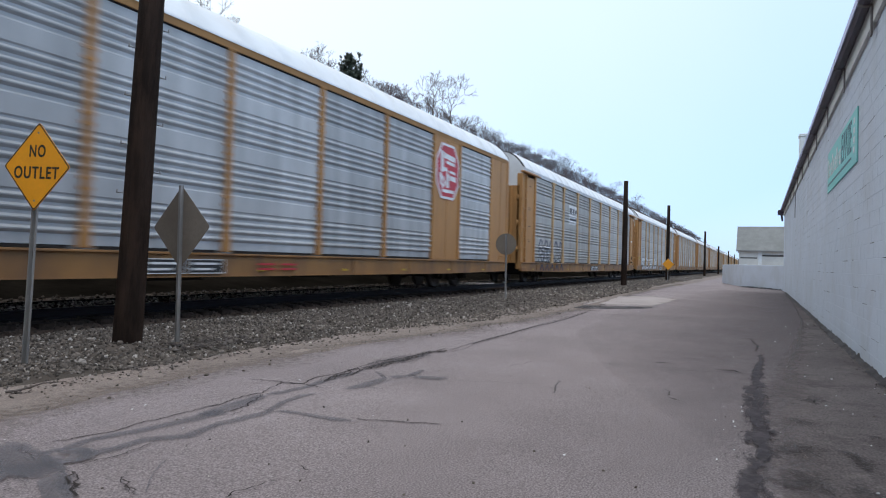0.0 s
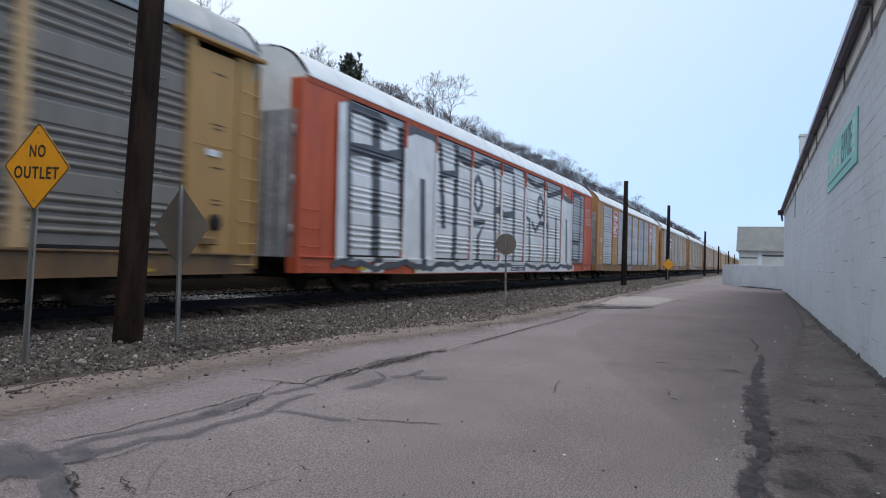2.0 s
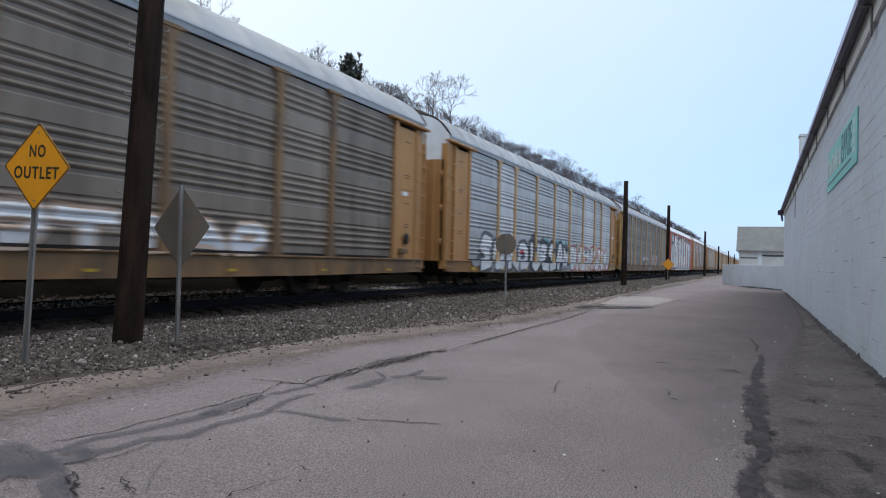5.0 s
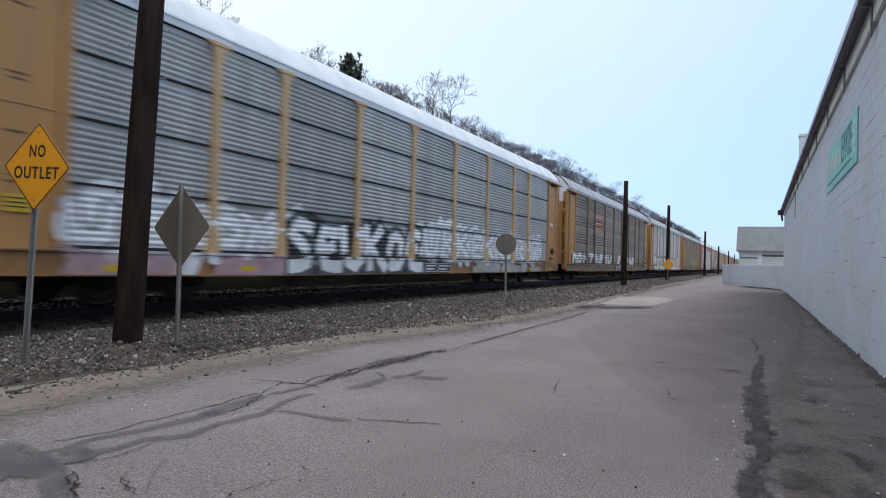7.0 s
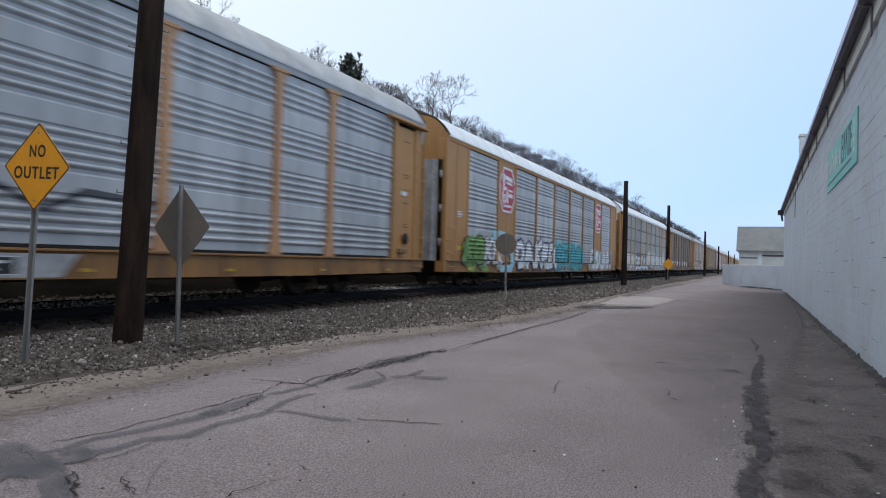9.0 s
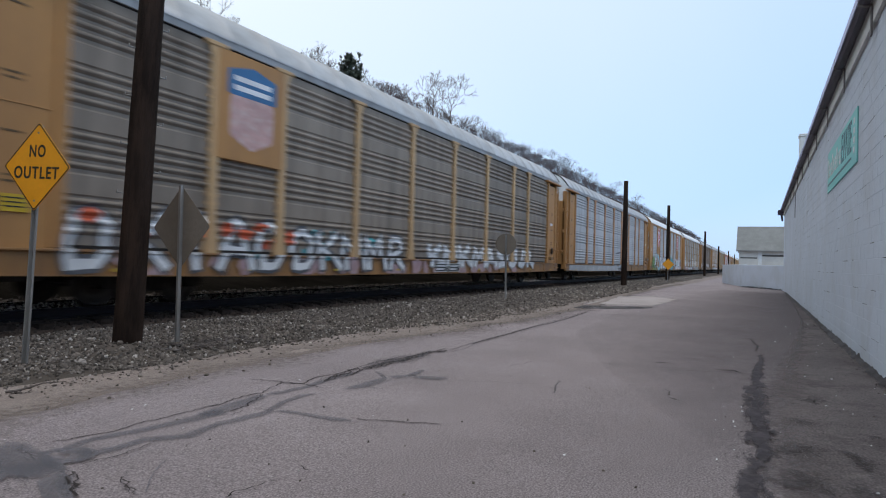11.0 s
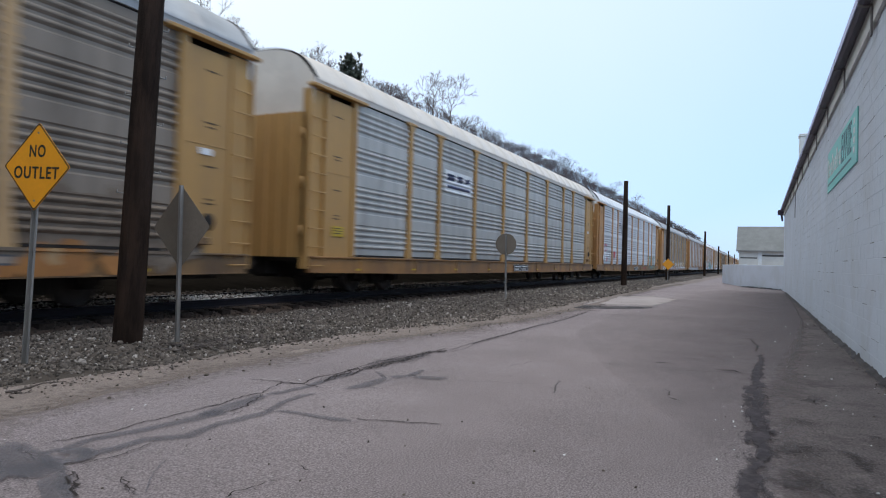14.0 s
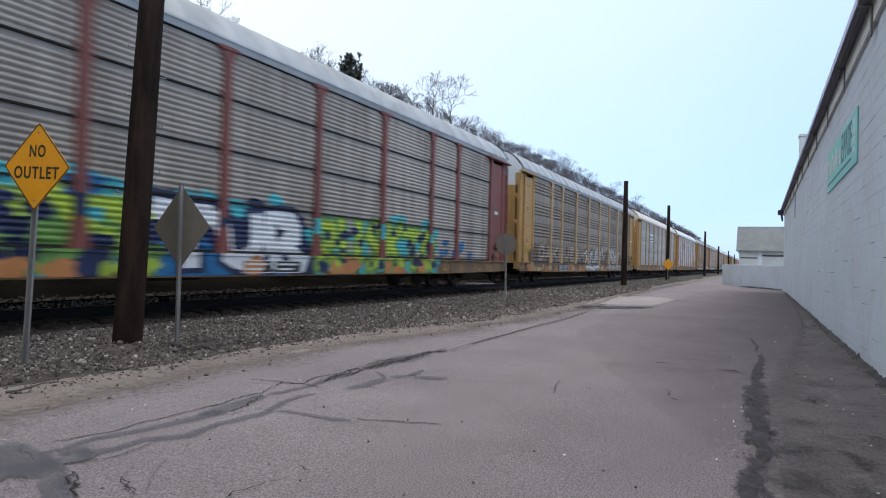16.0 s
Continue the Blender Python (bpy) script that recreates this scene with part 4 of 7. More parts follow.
ribbon("road_crack", [(5.49, 3.89), (5.83, 3.94), (6.21, 3.95), (6.57, 3.97), (6.97, 3.94), (7.41, 3.97), (7.96, 3.97), (8.36, 3.84)], [0.032, 0.037, 0.042, 0.048, 0.049, 0.049, 0.068, 0.086], "crack", "braided dark crack in the asphalt", seed=57, wobble=0.09, lift=0.009, category="crack")
ribbon("tar_seal", [(6.36, 3.94), (6.89, 4.0), (7.21, 3.97), (7.53, 3.95), (7.92, 3.89)], [0.094, 0.393, 0.623, 0.463, 0.203], "tar_worn", "dark broken asphalt between cracks", seed=58, wobble=0.02, lift=0.0093, category="tar seal")
ribbon("tar_seal", [(5.25, 3.5), (5.55, 3.43), (5.79, 3.44), (6.02, 3.48), (6.31, 3.78)], [0.109, 0.3, 0.273, 0.08, 0.085], "tar", "smooth blue-grey tar seal on the asphalt", seed=59, wobble=0.02, lift=0.0096, category="tar seal")
ribbon("tar_seal", [(6.02, 3.48), (6.18, 3.39), (6.31, 3.32), (6.74, 3.39)], [0.31, 0.219, 0.167, 0.086], "tar", "smooth blue-grey tar seal on the asphalt", seed=60, wobble=0.02, lift=0.0099, category="tar seal")
ribbon("tar_seal", [(5.51, 3.37), (5.47, 3.25), (5.46, 3.18)], 0.128, "tar", "smooth blue-grey tar seal on the asphalt", seed=61, wobble=0.02, lift=0.0102, category="tar seal")
ribbon("tar_seal", [(6.22, 3.33), (6.28, 3.08), (6.31, 2.85)], [0.214, 0.315, 0.238], "tar", "smooth blue-grey tar seal on the asphalt", seed=62, wobble=0.02, lift=0.0105, category="tar seal")
ribbon("road_crack", [(2.54, 3.49), (2.65, 3.51), (2.81, 3.49), (3.02, 3.51), (3.22, 3.58)], 0.034, "crack", "fine crack in the asphalt", seed=63, wobble=0.02, lift=0.0108, category="crack")
ribbon("tar_seal", [(2.42, 2.78), (2.66, 2.99), (2.82, 3.1), (2.99, 3.22)], 0.018, "tar", "narrow tar line across the lane", seed=64, wobble=0.02, lift=0.0111, category="tar seal")
ribbon("road_crack", [(2.98, 3.21), (3.03, 3.17), (3.26, 3.33), (3.37, 3.35)], [0.027, 0.013, 0.013, 0.02], "crack", "fine crack in the asphalt", seed=65, wobble=0.02, lift=0.0114, category="crack")
ribbon("road_crack", [(2.67, 3.24), (2.59, 3.11), (2.52, 3.0), (2.4, 2.83)], 0.019, "crack", "short jagged crack", seed=66, wobble=0.05, lift=0.0117, category="crack")
ribbon("road_crack", [(2.51, 3.45), (2.46, 3.33), (2.35, 3.21), (2.26, 3.06)], 0.032, "crack", "short jagged crack", seed=67, wobble=0.05, lift=0.012, category="crack")
ribbon("road_crack", [(2.28, 3.23), (2.31, 3.22), (2.36, 3.22)], 0.039, "crack", "short jagged crack", seed=68, wobble=0.02, lift=0.0123, category="crack")
ribbon("tar_seal", [(2.58, 4.33), (2.64, 4.31), (2.68, 4.14), (2.62, 3.87), (2.52, 3.56), (2.48, 3.41)], [0.402, 0.31, 0.164, 0.115, 0.117, 0.058], "tar", "smooth blue-grey tar seal on the asphalt", seed=69, wobble=0.04, lift=0.0126, category="tar seal")
ribbon("tar_seal", [(2.23, 3.73), (2.29, 3.72), (2.41, 3.7), (2.5, 3.65), (2.51, 3.55)], [0.751, 0.704, 0.441, 0.299, 0.125], "tar", "smooth blue-grey tar seal on the asphalt", seed=70, wobble=0.04, lift=0.0129, category="tar seal")
ribbon("tar_seal", [(2.79, 3.89), (2.84, 3.81), (2.77, 3.68), (2.68, 3.6), (2.56, 3.57)], [0.142, 0.204, 0.087, 0.127, 0.091], "tar", "smooth blue-grey tar seal on the asphalt", seed=71, wobble=0.04, lift=0.0132, category="tar seal")
ribbon("tar_seal", [(2.48, 3.49), (2.39, 3.31), (2.24, 3.1)], [0.068, 0.105, 0.098], "tar", "smooth blue-grey tar seal on the asphalt", seed=72, wobble=0.04, lift=0.0135, category="tar seal")
ribbon("tar_seal", [(2.06, 3.41), (2.13, 3.41), (2.16, 3.35)], [0.229, 0.211, 0.088], "tar_worn", "dark worn tar", seed=73, wobble=0.02, lift=0.0138, category="tar seal")
ribbon("road_crack", [(2.63, 4.07), (2.58, 3.92), (2.51, 3.71)], [0.019, 0.032, 0.013], "crack", "ragged crack in the tar", seed=74, wobble=0.02, lift=0.0141, category="crack")
ribbon("road_crack", [(2.27, 3.52), (2.36, 3.5), (2.47, 3.5)], 0.021, "crack", "fine crack in the asphalt", seed=75, wobble=0.02, lift=0.0144, category="crack")
ribbon("road_crack", [(8.72, 0.46), (8.75, 0.24), (8.54, 0.16)], [0.214, 0.182, 0.075], "crack", "short crack in the asphalt", seed=76, wobble=0.02, lift=0.0147, category="crack")
ribbon("road_crack", [(12.76, 0.19), (12.89, 0.03)], 0.356, "crack", "short crack in the asphalt", seed=77, wobble=0.02, lift=0.015, category="crack")
ribbon("road_crack", [(7.07, 0.84), (6.81, 0.76), (6.58, 0.77)], [0.037, 0.024, 0.029], "crack", "short crack in the asphalt", seed=78, wobble=0.02, lift=0.0153, category="crack")
ribbon("road_crack", [(9.92, 0.63), (9.92, 0.54)], 0.278, "crack", "short crack in the asphalt", seed=79, wobble=0.02, lift=0.0156, category="crack")
ribbon("road_crack", [(8.81, 1.23), (8.89, 0.98)], 0.225, "crack", "short crack in the asphalt", seed=80, wobble=0.02, lift=0.0159, category="crack")
ribbon("road_crack", [(6.58, 0.77), (6.44, 0.61)], 0.085, "crack", "short crack in the asphalt", seed=81, wobble=0.02, lift=0.0162, category="crack")
ribbon("road_crack", [(6.28, -0.22), (6.34, -0.28), (6.32, -0.32)], 0.098, "crack", "short crack in the asphalt", seed=82, wobble=0.02, lift=0.0165, category="crack")
ribbon("road_crack", [(8.37, 3.83), (9.4, 3.89), (10.41, 3.9), (11.99, 3.93), (14.56, 3.99), (18.31, 4.08)], 0.05, "crack", "braided dark crack in the asphalt", seed=70, wobble=0.05, lift=0.005, category="crack")
ribbon("road_crack", [(8.17, 3.73), (9.39, 3.79), (10.78, 3.84), (12.76, 3.84), (16.63, 3.99)], 0.03, "crack", "braided dark crack in the asphalt", seed=79, wobble=0.05, lift=0.005, category="crack")
ribbon("tar_seal", [(9.1, 3.85), (10.34, 3.87), (12.13, 3.92), (14.66, 3.89), (17.33, 4.01)], 0.11, "tar_worn", "dark broken asphalt between cracks", seed=75, wobble=0.05, lift=0.005, category="tar seal")
ribbon("road_crack", [(6.32, 2.85), (6.43, 2.46), (6.58, 1.96)], 0.03, "crack", "fine crack across the lane", seed=76, wobble=0.05, lift=0.005, category="crack")
ribbon("road_crack", [(7.46, 2.64), (7.85, 2.6), (8.16, 2.56)], 0.035, "crack", "short crack in the asphalt", seed=85, wobble=0.05, lift=0.005, category="crack")
ribbon("road_crack", [(8.43, 0.98), (8.54, 0.54), (8.64, 0.12)], 0.03, "crack", "fine crack across the lane", seed=77, wobble=0.05, lift=0.005, category="crack")
ribbon("tar_seal", [(6.12, 1.74), (6.48, 1.79), (6.96, 1.89)], 0.03, "tar", "small tar blot on the asphalt", seed=86, wobble=0.05, lift=0.005, category="tar seal")
ribbon("tar_seal", [(6.42, 1.89), (6.44, 1.75)], 0.09, "tar", "small tar blot on the asphalt", seed=80, wobble=0.05, lift=0.005, category="tar seal")
patch("dark_patch", [(18.3, 4.75), (19.0, 3.6), (20.2, 2.8), (21.4, 2.75), (20.6, 3.8), (20.0, 4.9)], "dark_asphalt", "dark damp strip in the lane", seed=6, rag=0.2)
patch("pale_patch", [(20.7, 5.0), (21.6, 2.9), (26.5, 2.7), (28.4, 3.9), (27.0, 5.1)], "dust_pale", "pale dusty patch in the lane", seed=7, rag=0.25, lift=0.005)
patch("tar_blot", [(2.3, 4.5), (2.62, 4.34), (2.70, 4.14), (2.60, 3.92), (2.66, 3.72), (2.52, 3.46), (2.36, 3.42), (2.30, 3.62), (2.10, 3.48), (1.9, 3.6), (1.9, 4.3)], "tar", "smooth blue-grey tar spread over cracked asphalt", seed=21, rag=0.03, lift=0.0148, step=0.05)
patch("tar_blot", [(2.58, 3.62), (2.66, 3.56), (2.80, 3.6), (2.86, 3.74), (2.78, 3.86), (2.68, 3.84), (2.70, 3.72)], "tar", "smooth blue-grey tar loop on the asphalt", seed=22, rag=0.02, lift=0.0151, step=0.05)
patch("tar_blot", [(2.50, 3.50), (2.44, 3.36), (2.22, 3.02), (2.12, 3.12), (2.30, 3.44)], "tar", "blue-grey tar tongue round a crack", seed=23, rag=0.02, lift=0.0154, step=0.05)
ribbon("road_crack", [(2.52, 3.51), (2.47, 3.39), (2.40, 3.34), (2.37, 3.21), (2.30, 3.17), (2.24, 3.0)], [0.02, 0.07, 0.05, 0.09, 0.05, 0.08], "crack", "jagged open crack in the tar", seed=91, wobble=0.02, step=0.035, lift=0.0158)
ribbon("road_crack", [(2.36, 3.36), (2.33, 3.28), (2.37, 3.22)], 0.04, "crack", "jagged side crack in the tar", seed=92, wobble=0.01, step=0.035, lift=0.016)
ribbon("road_crack", [(2.61, 3.16), (2.55, 3.10), (2.52, 3.02), (2.47, 2.97), (2.46, 2.90), (2.37, 2.82)], [0.02, 0.045, 0.035, 0.05, 0.03, 0.05], "crack", "short jagged crack", seed=93, wobble=0.01, step=0.035, lift=0.0158)
ribbon("road_crack", [(2.58, 2.42), (2.70, 2.42), (2.77, 2.41), (2.88, 2.39), (2.99, 2.34)], [0.04, 0.03, 0.035, 0.02, 0.012], "crack", "fine dark crack across the lane", seed=94, wobble=0.03, step=0.02, lift=0.0158)
ribbon("road_crack", [(3.23, 2.43), (3.17, 2.36), (3.15, 2.31), (3.21, 2.29)], 0.03, "crack", "small forked crack", seed=95, wobble=0.02, step=0.02, lift=0.0158)
# darker, broken asphalt along the wall
DARK = [(1.5, 0.2), (3.0, 0.14), (4.0, 0.07), (5.7, 0.07), (7.6, 0.06), (9.0, -0.12), (10.0, -0.2), (13.2, -0.5), (18.0, -0.85), (26.0, -1.05), (36.0, -1.2), (43.5, -1.26)]
v, f = [], []
xs = [-13.0 + 0.5 * i for i in range(28)] + [1.2 + 42.5 * (i / 420) ** 1.6 for i in range(421)]
for i, x in enumerate(xs):
    e = -0.06 + bend(x, *DARK) + 0.05 * noise.noise((x * 2.2, 0, 0)) + 0.025 * noise.noise((x * 7.0, 4, 0))
    for j in range(7):
        y = WALL_Y + 0.005 + (e - WALL_Y) * j / 6
        v.append((x, y, road_z(x, y) + 0.0035))
    if i:
        f += [((i - 1) * 7 + j, i * 7 + j, i * 7 + j + 1, (i - 1) * 7 + j + 1) for j in range(6)]
me = from_arrays("wall_margin", v, f, "margin", True)
decal(me.name, [1.0 if i % 7 == 6 else 0.45 if i % 7 == 5 else 0.0 for i in range(len(v))])
ob = new("wall_margin", me)
tagged(ob, "dark crumbling asphalt strip along the wall", "asphalt", kind="structure")
ribbon("damp_seam", [(10.75, -0.07), (9.0, -0.01), (7.96, 0.01), (7.0, 0.01), (6.15, -0.01), (5.59, -0.04), (4.95, -0.03), (4.43, 0.02), (4.02, 0.02), (3.72, 0.03)], [0.06, 0.15, 0.2, 0.24, 0.24, 0.25, 0.23, 0.22, 0.22, 0.23], "seam", "black damp broken seam in the asphalt", seed=83, ragged=0.3, step=0.06, wobble=0.07, lift=0.0168, category="seam")
ribbon("damp_stain", [(7.1, -0.35), (7.26, -0.5), (7.13, -0.62)], [0.234, 0.599, 0.17], "stain", "dark damp mottle on the asphalt", seed=84, wobble=0.02, lift=0.0171, category="stain")
ribbon("damp_stain", [(6.26, -0.18), (6.2, -0.33), (6.02, -0.45)], [0.235, 0.303, 0.083], "stain", "dark damp mottle on the asphalt", seed=85, wobble=0.02, lift=0.0174, category="stain")
ribbon("damp_stain", [(5.01, -0.13), (5.28, -0.33), (5.22, -0.47)], [0.132, 0.464, 0.162], "stain", "dark damp mottle on the asphalt", seed=86, wobble=0.02, lift=0.0177, category="stain")
ribbon("damp_stain", [(5.38, -0.5), (5.17, -0.62), (4.77, -0.67)], [0.11, 0.209, 0.141], "stain", "dark damp mottle on the asphalt", seed=87, wobble=0.02, lift=0.018, category="stain")
ribbon("damp_stain", [(5.98, -0.76), (5.82, -0.84)], [0.111, 0.178], "stain", "dark damp mottle on the asphalt", seed=88, wobble=0.02, lift=0.0183, category="stain")
ribbon("damp_stain", [(4.23, -0.1), (4.49, -0.29), (4.48, -0.45)], [0.237, 0.626, 0.354], "stain", "dark damp mottle on the asphalt", seed=89, wobble=0.02, lift=0.0186, category="stain")
ribbon("damp_stain", [(4.29, -0.45), (4.54, -0.64)], [0.256, 0.312], "stain", "dark damp mottle on the asphalt", seed=90, wobble=0.02, lift=0.0189, category="stain")
ribbon("damp_stain", [(12.68, 0.11), (11.7, 0.0), (10.95, 0.02)], [0.062, 0.07, 0.035], "stain", "dark damp mottle on the asphalt", seed=91, wobble=0.02, lift=0.0192, category="stain")
# a thin dark film, heavier towards the wall
v, f, worn = [], [], []
for i in range(121):
    x = 5 + 36 * (i / 120) ** 1.4
    for q in range(9):
        y = WALL_Y + 0.01 + (bend(x, (5, 0.3), (8, 1.6), (12, 3.0), (22, 3.6), (41, 2.2)) - WALL_Y) * q / 8
        v.append((x, y, road_z(x, y) + 0.0025))
        worn.append(max(q / 8, 1 - i / 55, i / 12 - 9))
    if i:
        f += [((i - 1) * 9 + q, i * 9 + q, i * 9 + q + 1, (i - 1) * 9 + q + 1) for q in range(8)]
me = from_arrays("grime_film", v, f, "film", True)
decal(me.name, worn)
tagged(new("grime_film", me), "thin dark film over the asphalt, heavier towards the wall", "asphalt", kind="structure")
# dust from the verge drifting over the asphalt's edge
v, f, worn = [], [], []
xs = [1.0 + 50 * (i / 420) ** 1.4 for i in range(421)]
for i, x in enumerate(xs):
    e = edge_y(x)
    for j in range(5):
        y = e + 0.06 - (0.9 + 0.5 * noise.noise((x * 0.7, 2, 0))) * j / 4
        v.append((x, y, max(road_z(x, min(y, e - 0.05)), ground_z(x, y) - 0.004) + 0.0045 + (0.006 if j == 0 else 0)))
        worn.append((0.1, 0.3, 0.55, 0.8, 1.0)[j])
    if i:
        f += [((i - 1) * 5 + j + 1, i * 5 + j + 1, i * 5 + j, (i - 1) * 5 + j) for j in range(4)]
me = from_arrays("verge_dust", v, f, "dust", True)
decal(me.name, worn)
tagged(new("verge_dust", me), "pale dust thinning out over the asphalt edge", "dust", kind="structure")
v, f = [], []
for i in range(301):
    x = 6 + 34 * (i / 300) ** 1.3
    e = 0.07 + 0.08 * abs(noise.noise((x * 1.3, 5, 0))) + 0.05 * noise.noise((x * 6, 5, 0))
    for y, z in ((0.003, 0.08), (e * 0.5, 0.035), (e, 0.009)):
        v.append((x, WALL_Y + y, road_z(x, WALL_Y) + z * (0.6 + 0.9 * noise.noise((x * 4, 1, 1))) if z > 0.01 else road_z(x, WALL_Y + y) + z))
    if i:
        f += [((i - 1) * 3 + j, i * 3 + j, i * 3 + j + 1, (i - 1) * 3 + j + 1) for j in range(2)]
tagged(new("soil_bank", from_arrays("soil_bank", v, f, "tar_dark", True)), "dark soil and moss banked against the wall", "soil", kind="structure")
# rubble and dead weeds at the wall's foot
bm = bmesh.new()
rng = random.Random(77)
for i in range(150):
    x = 8 + 32 * rng.random() ** 1.2
    y = WALL_Y + rng.uniform(0.02, 0.16)
    for b in range(3):
        h = rng.uniform(0.03, 0.13)
        d = Vector((rng.gauss(0, 0.4), rng.gauss(0.2, 0.4), 1)).normalized() * h
        z = road_z(x, y)
        w = Vector((rng.uniform(0.004, 0.01), 0, 0))
        bm.faces.new([bm.verts.new(Vector((x, y, z)) - w), bm.verts.new(Vector((x, y, z)) + w), bm.verts.new(Vector((x, y, z)) + d)])
tagged(solid("dry_weeds", bm, "weed", "dead weeds at the foot of the wall", "weeds"), kind="stuff")
pl = [(8 + 32 * rng.random(), WALL_Y + abs(rng.gauss(0.05, 0.07)), 0.012, rng.uniform(0.004, 0.013)) for i in range(500)]
stones("wall_rubble", pl, "brown_stone", "dark crumbs at the foot of the wall", 12)
# fallen sticks on the verge
for i, (x, y, l, a) in enumerate([(7.6, 5.95, 1.1, 8), (6.9, 5.75, 0.5, 40), (3.55, 5.75, 0.45, -30), (18.0, 6.2, 1.6, 30), (21.0, 6.6, 1.2, 60), (5.0, 5.9, 0.35, 10)]):
    bm = bmesh.new()
    p = Vector((0, 0, 0))
    for s in range(5):
        q = p + Vector((l / 5, rng.gauss(0, 0.05), rng.gauss(0.005, 0.012)))
        tube(bm, p, q, 0.012 - 0.0018 * s, 0.0102 - 0.0018 * s, 5)
        p = q
    solid("stick", bm, "bark", "thin fallen stick on the dirt verge", "stick", at=pose(x, y, max(ground_z(x, y), 0) + 0.02, 0, 0, a))
# dark leaf and bark debris on the dirt, white specks of litter on the asphalt
def flakes(name, places, material, label, category, seed):
    rng = random.Random(seed)
    v, f = [], []
    for x, y, z, r in places:
        n, o = rng.randint(4, 6), len(v)
        a0, tilt = rng.uniform(0, 6.3), rng.uniform(-0.5, 0.5)
        sx = rng.uniform(0.35, 1.0)
        for up in (0.0, 0.18 * r + 0.002):
            for k in range(n):
                t = a0 + math.tau * k / n
                q = r * rng.uniform(0.6, 1.1) if not up else math.hypot(v[o + k][0] - x, v[o + k][1] - y)
                dx, dy = (q * math.cos(t) * 1.0, q * math.sin(t) * sx) if not up else (v[o + k][0] - x, v[o + k][1] - y)
                v.append((x + dx, y + dy, z + up + (tilt * dx if up else 0) + 0.001))
        f.append(tuple(range(o + n, o + 2 * n)))
        f += [(o + k, o + (k + 1) % n, o + n + (k + 1) % n, o + n + k) for k in range(n)]
    return tagged(new(name, from_arrays(name, v, f, material)), label, category, kind="stuff")


def top_z(x, y):
    return max(ground_z(x, y), road_z(x, y) if y < edge_y(x) else -1) + 0.006


rng = random.Random(31)
pl = []
for cx, cy, n, s in ((4.1, 5.75, 14, 0.12), (4.9, 5.85, 30, 0.22), (5.5, 5.7, 20, 0.15), (3.4, 5.7, 10, 0.12), (7.4, 6.0, 40, 0.25), (7.9, 5.85, 26, 0.3), (9.2, 5.7, 26, 0.3), (11.5, 5.35, 40, 0.45), (14.5, 5.1, 30, 0.5), (6.5, 5.6, 14, 0.3), (2.6, 5.8, 12, 0.2)):
    for i in range(n):
        x, y = cx + rng.gauss(0, s * 1.6), cy + rng.gauss(0, s * 0.5)
        pl.append((x, y, top_z(x, y), rng.uniform(0.008, 0.03)))
flakes("verge_debris", pl, "bark", "dark dead leaves and bark bits on the dirt", "debris", 3)
pl = []
for i in range(95):
    x = 2.6 + 16 * rng.random() ** 1.5
    y = rng.uniform(-1.2, 0.3) if rng.random() < 0.7 else rng.uniform(0.3, 4.5)
    pl.append((x, y, road_z(x, y) + 0.006, rng.uniform(0.006, 0.016)))
flakes("litter", pl, "chalk_white", "white specks of paper litter on the asphalt", "litter", 4)
pl = []
for i in range(160):
    x = 6.8 + 0.5 * rng.gauss(0, 1)
    y = 6.55 + 0.16 * rng.gauss(0, 1)
    pl.append((x, y, ground_z(x, y) + 0.03, rng.uniform(0.02, 0.06)))
flakes("leaf_clump", pl, "bark", "dark heap of dead leaves beside the sign post", "leaves", 6)
# hairline cracks along the wall's bed joints
rng = random.Random(15)
v, f = [], []
for i in range(150):
    x, c, n = 7.2 + 26 * rng.random() ** 1.4, rng.randint(1, 21), rng.randint(3, 11)
    o, h = len(v), rng.uniform(0.004, 0.012)
    for k in range(n + 1):
        z = c * BH + 0.002 * rng.uniform(-1, 1)
        t = h * (0.3 if k in (0, n) else rng.uniform(0.5, 1.0))
        v += [(x + 0.07 * k, WALL_Y + 0.0042, z - t / 2), (x + 0.07 * k, WALL_Y + 0.0042, z + t / 2)]
        if k:
            q = o + 2 * k
            f.append((q - 2, q - 1, q + 1, q))
tagged(new("joint_cracks", from_arrays("joint_cracks", v, f, "crack")), "dark hairline cracks along the block joints", "crack", kind="stuff")


# ---- the train ----
PITCH, SPEED, LEAD = 29.74, 22.29, 26.17
HALF, SIDE = 14.1, 1.6
END, BAYS = 1.9, (2.9, 1.95, 2.93, 2.95, 2.94, 2.95, 2.93, 1.95, 2.9)
Z0, Z1 = 0.94, 4.87


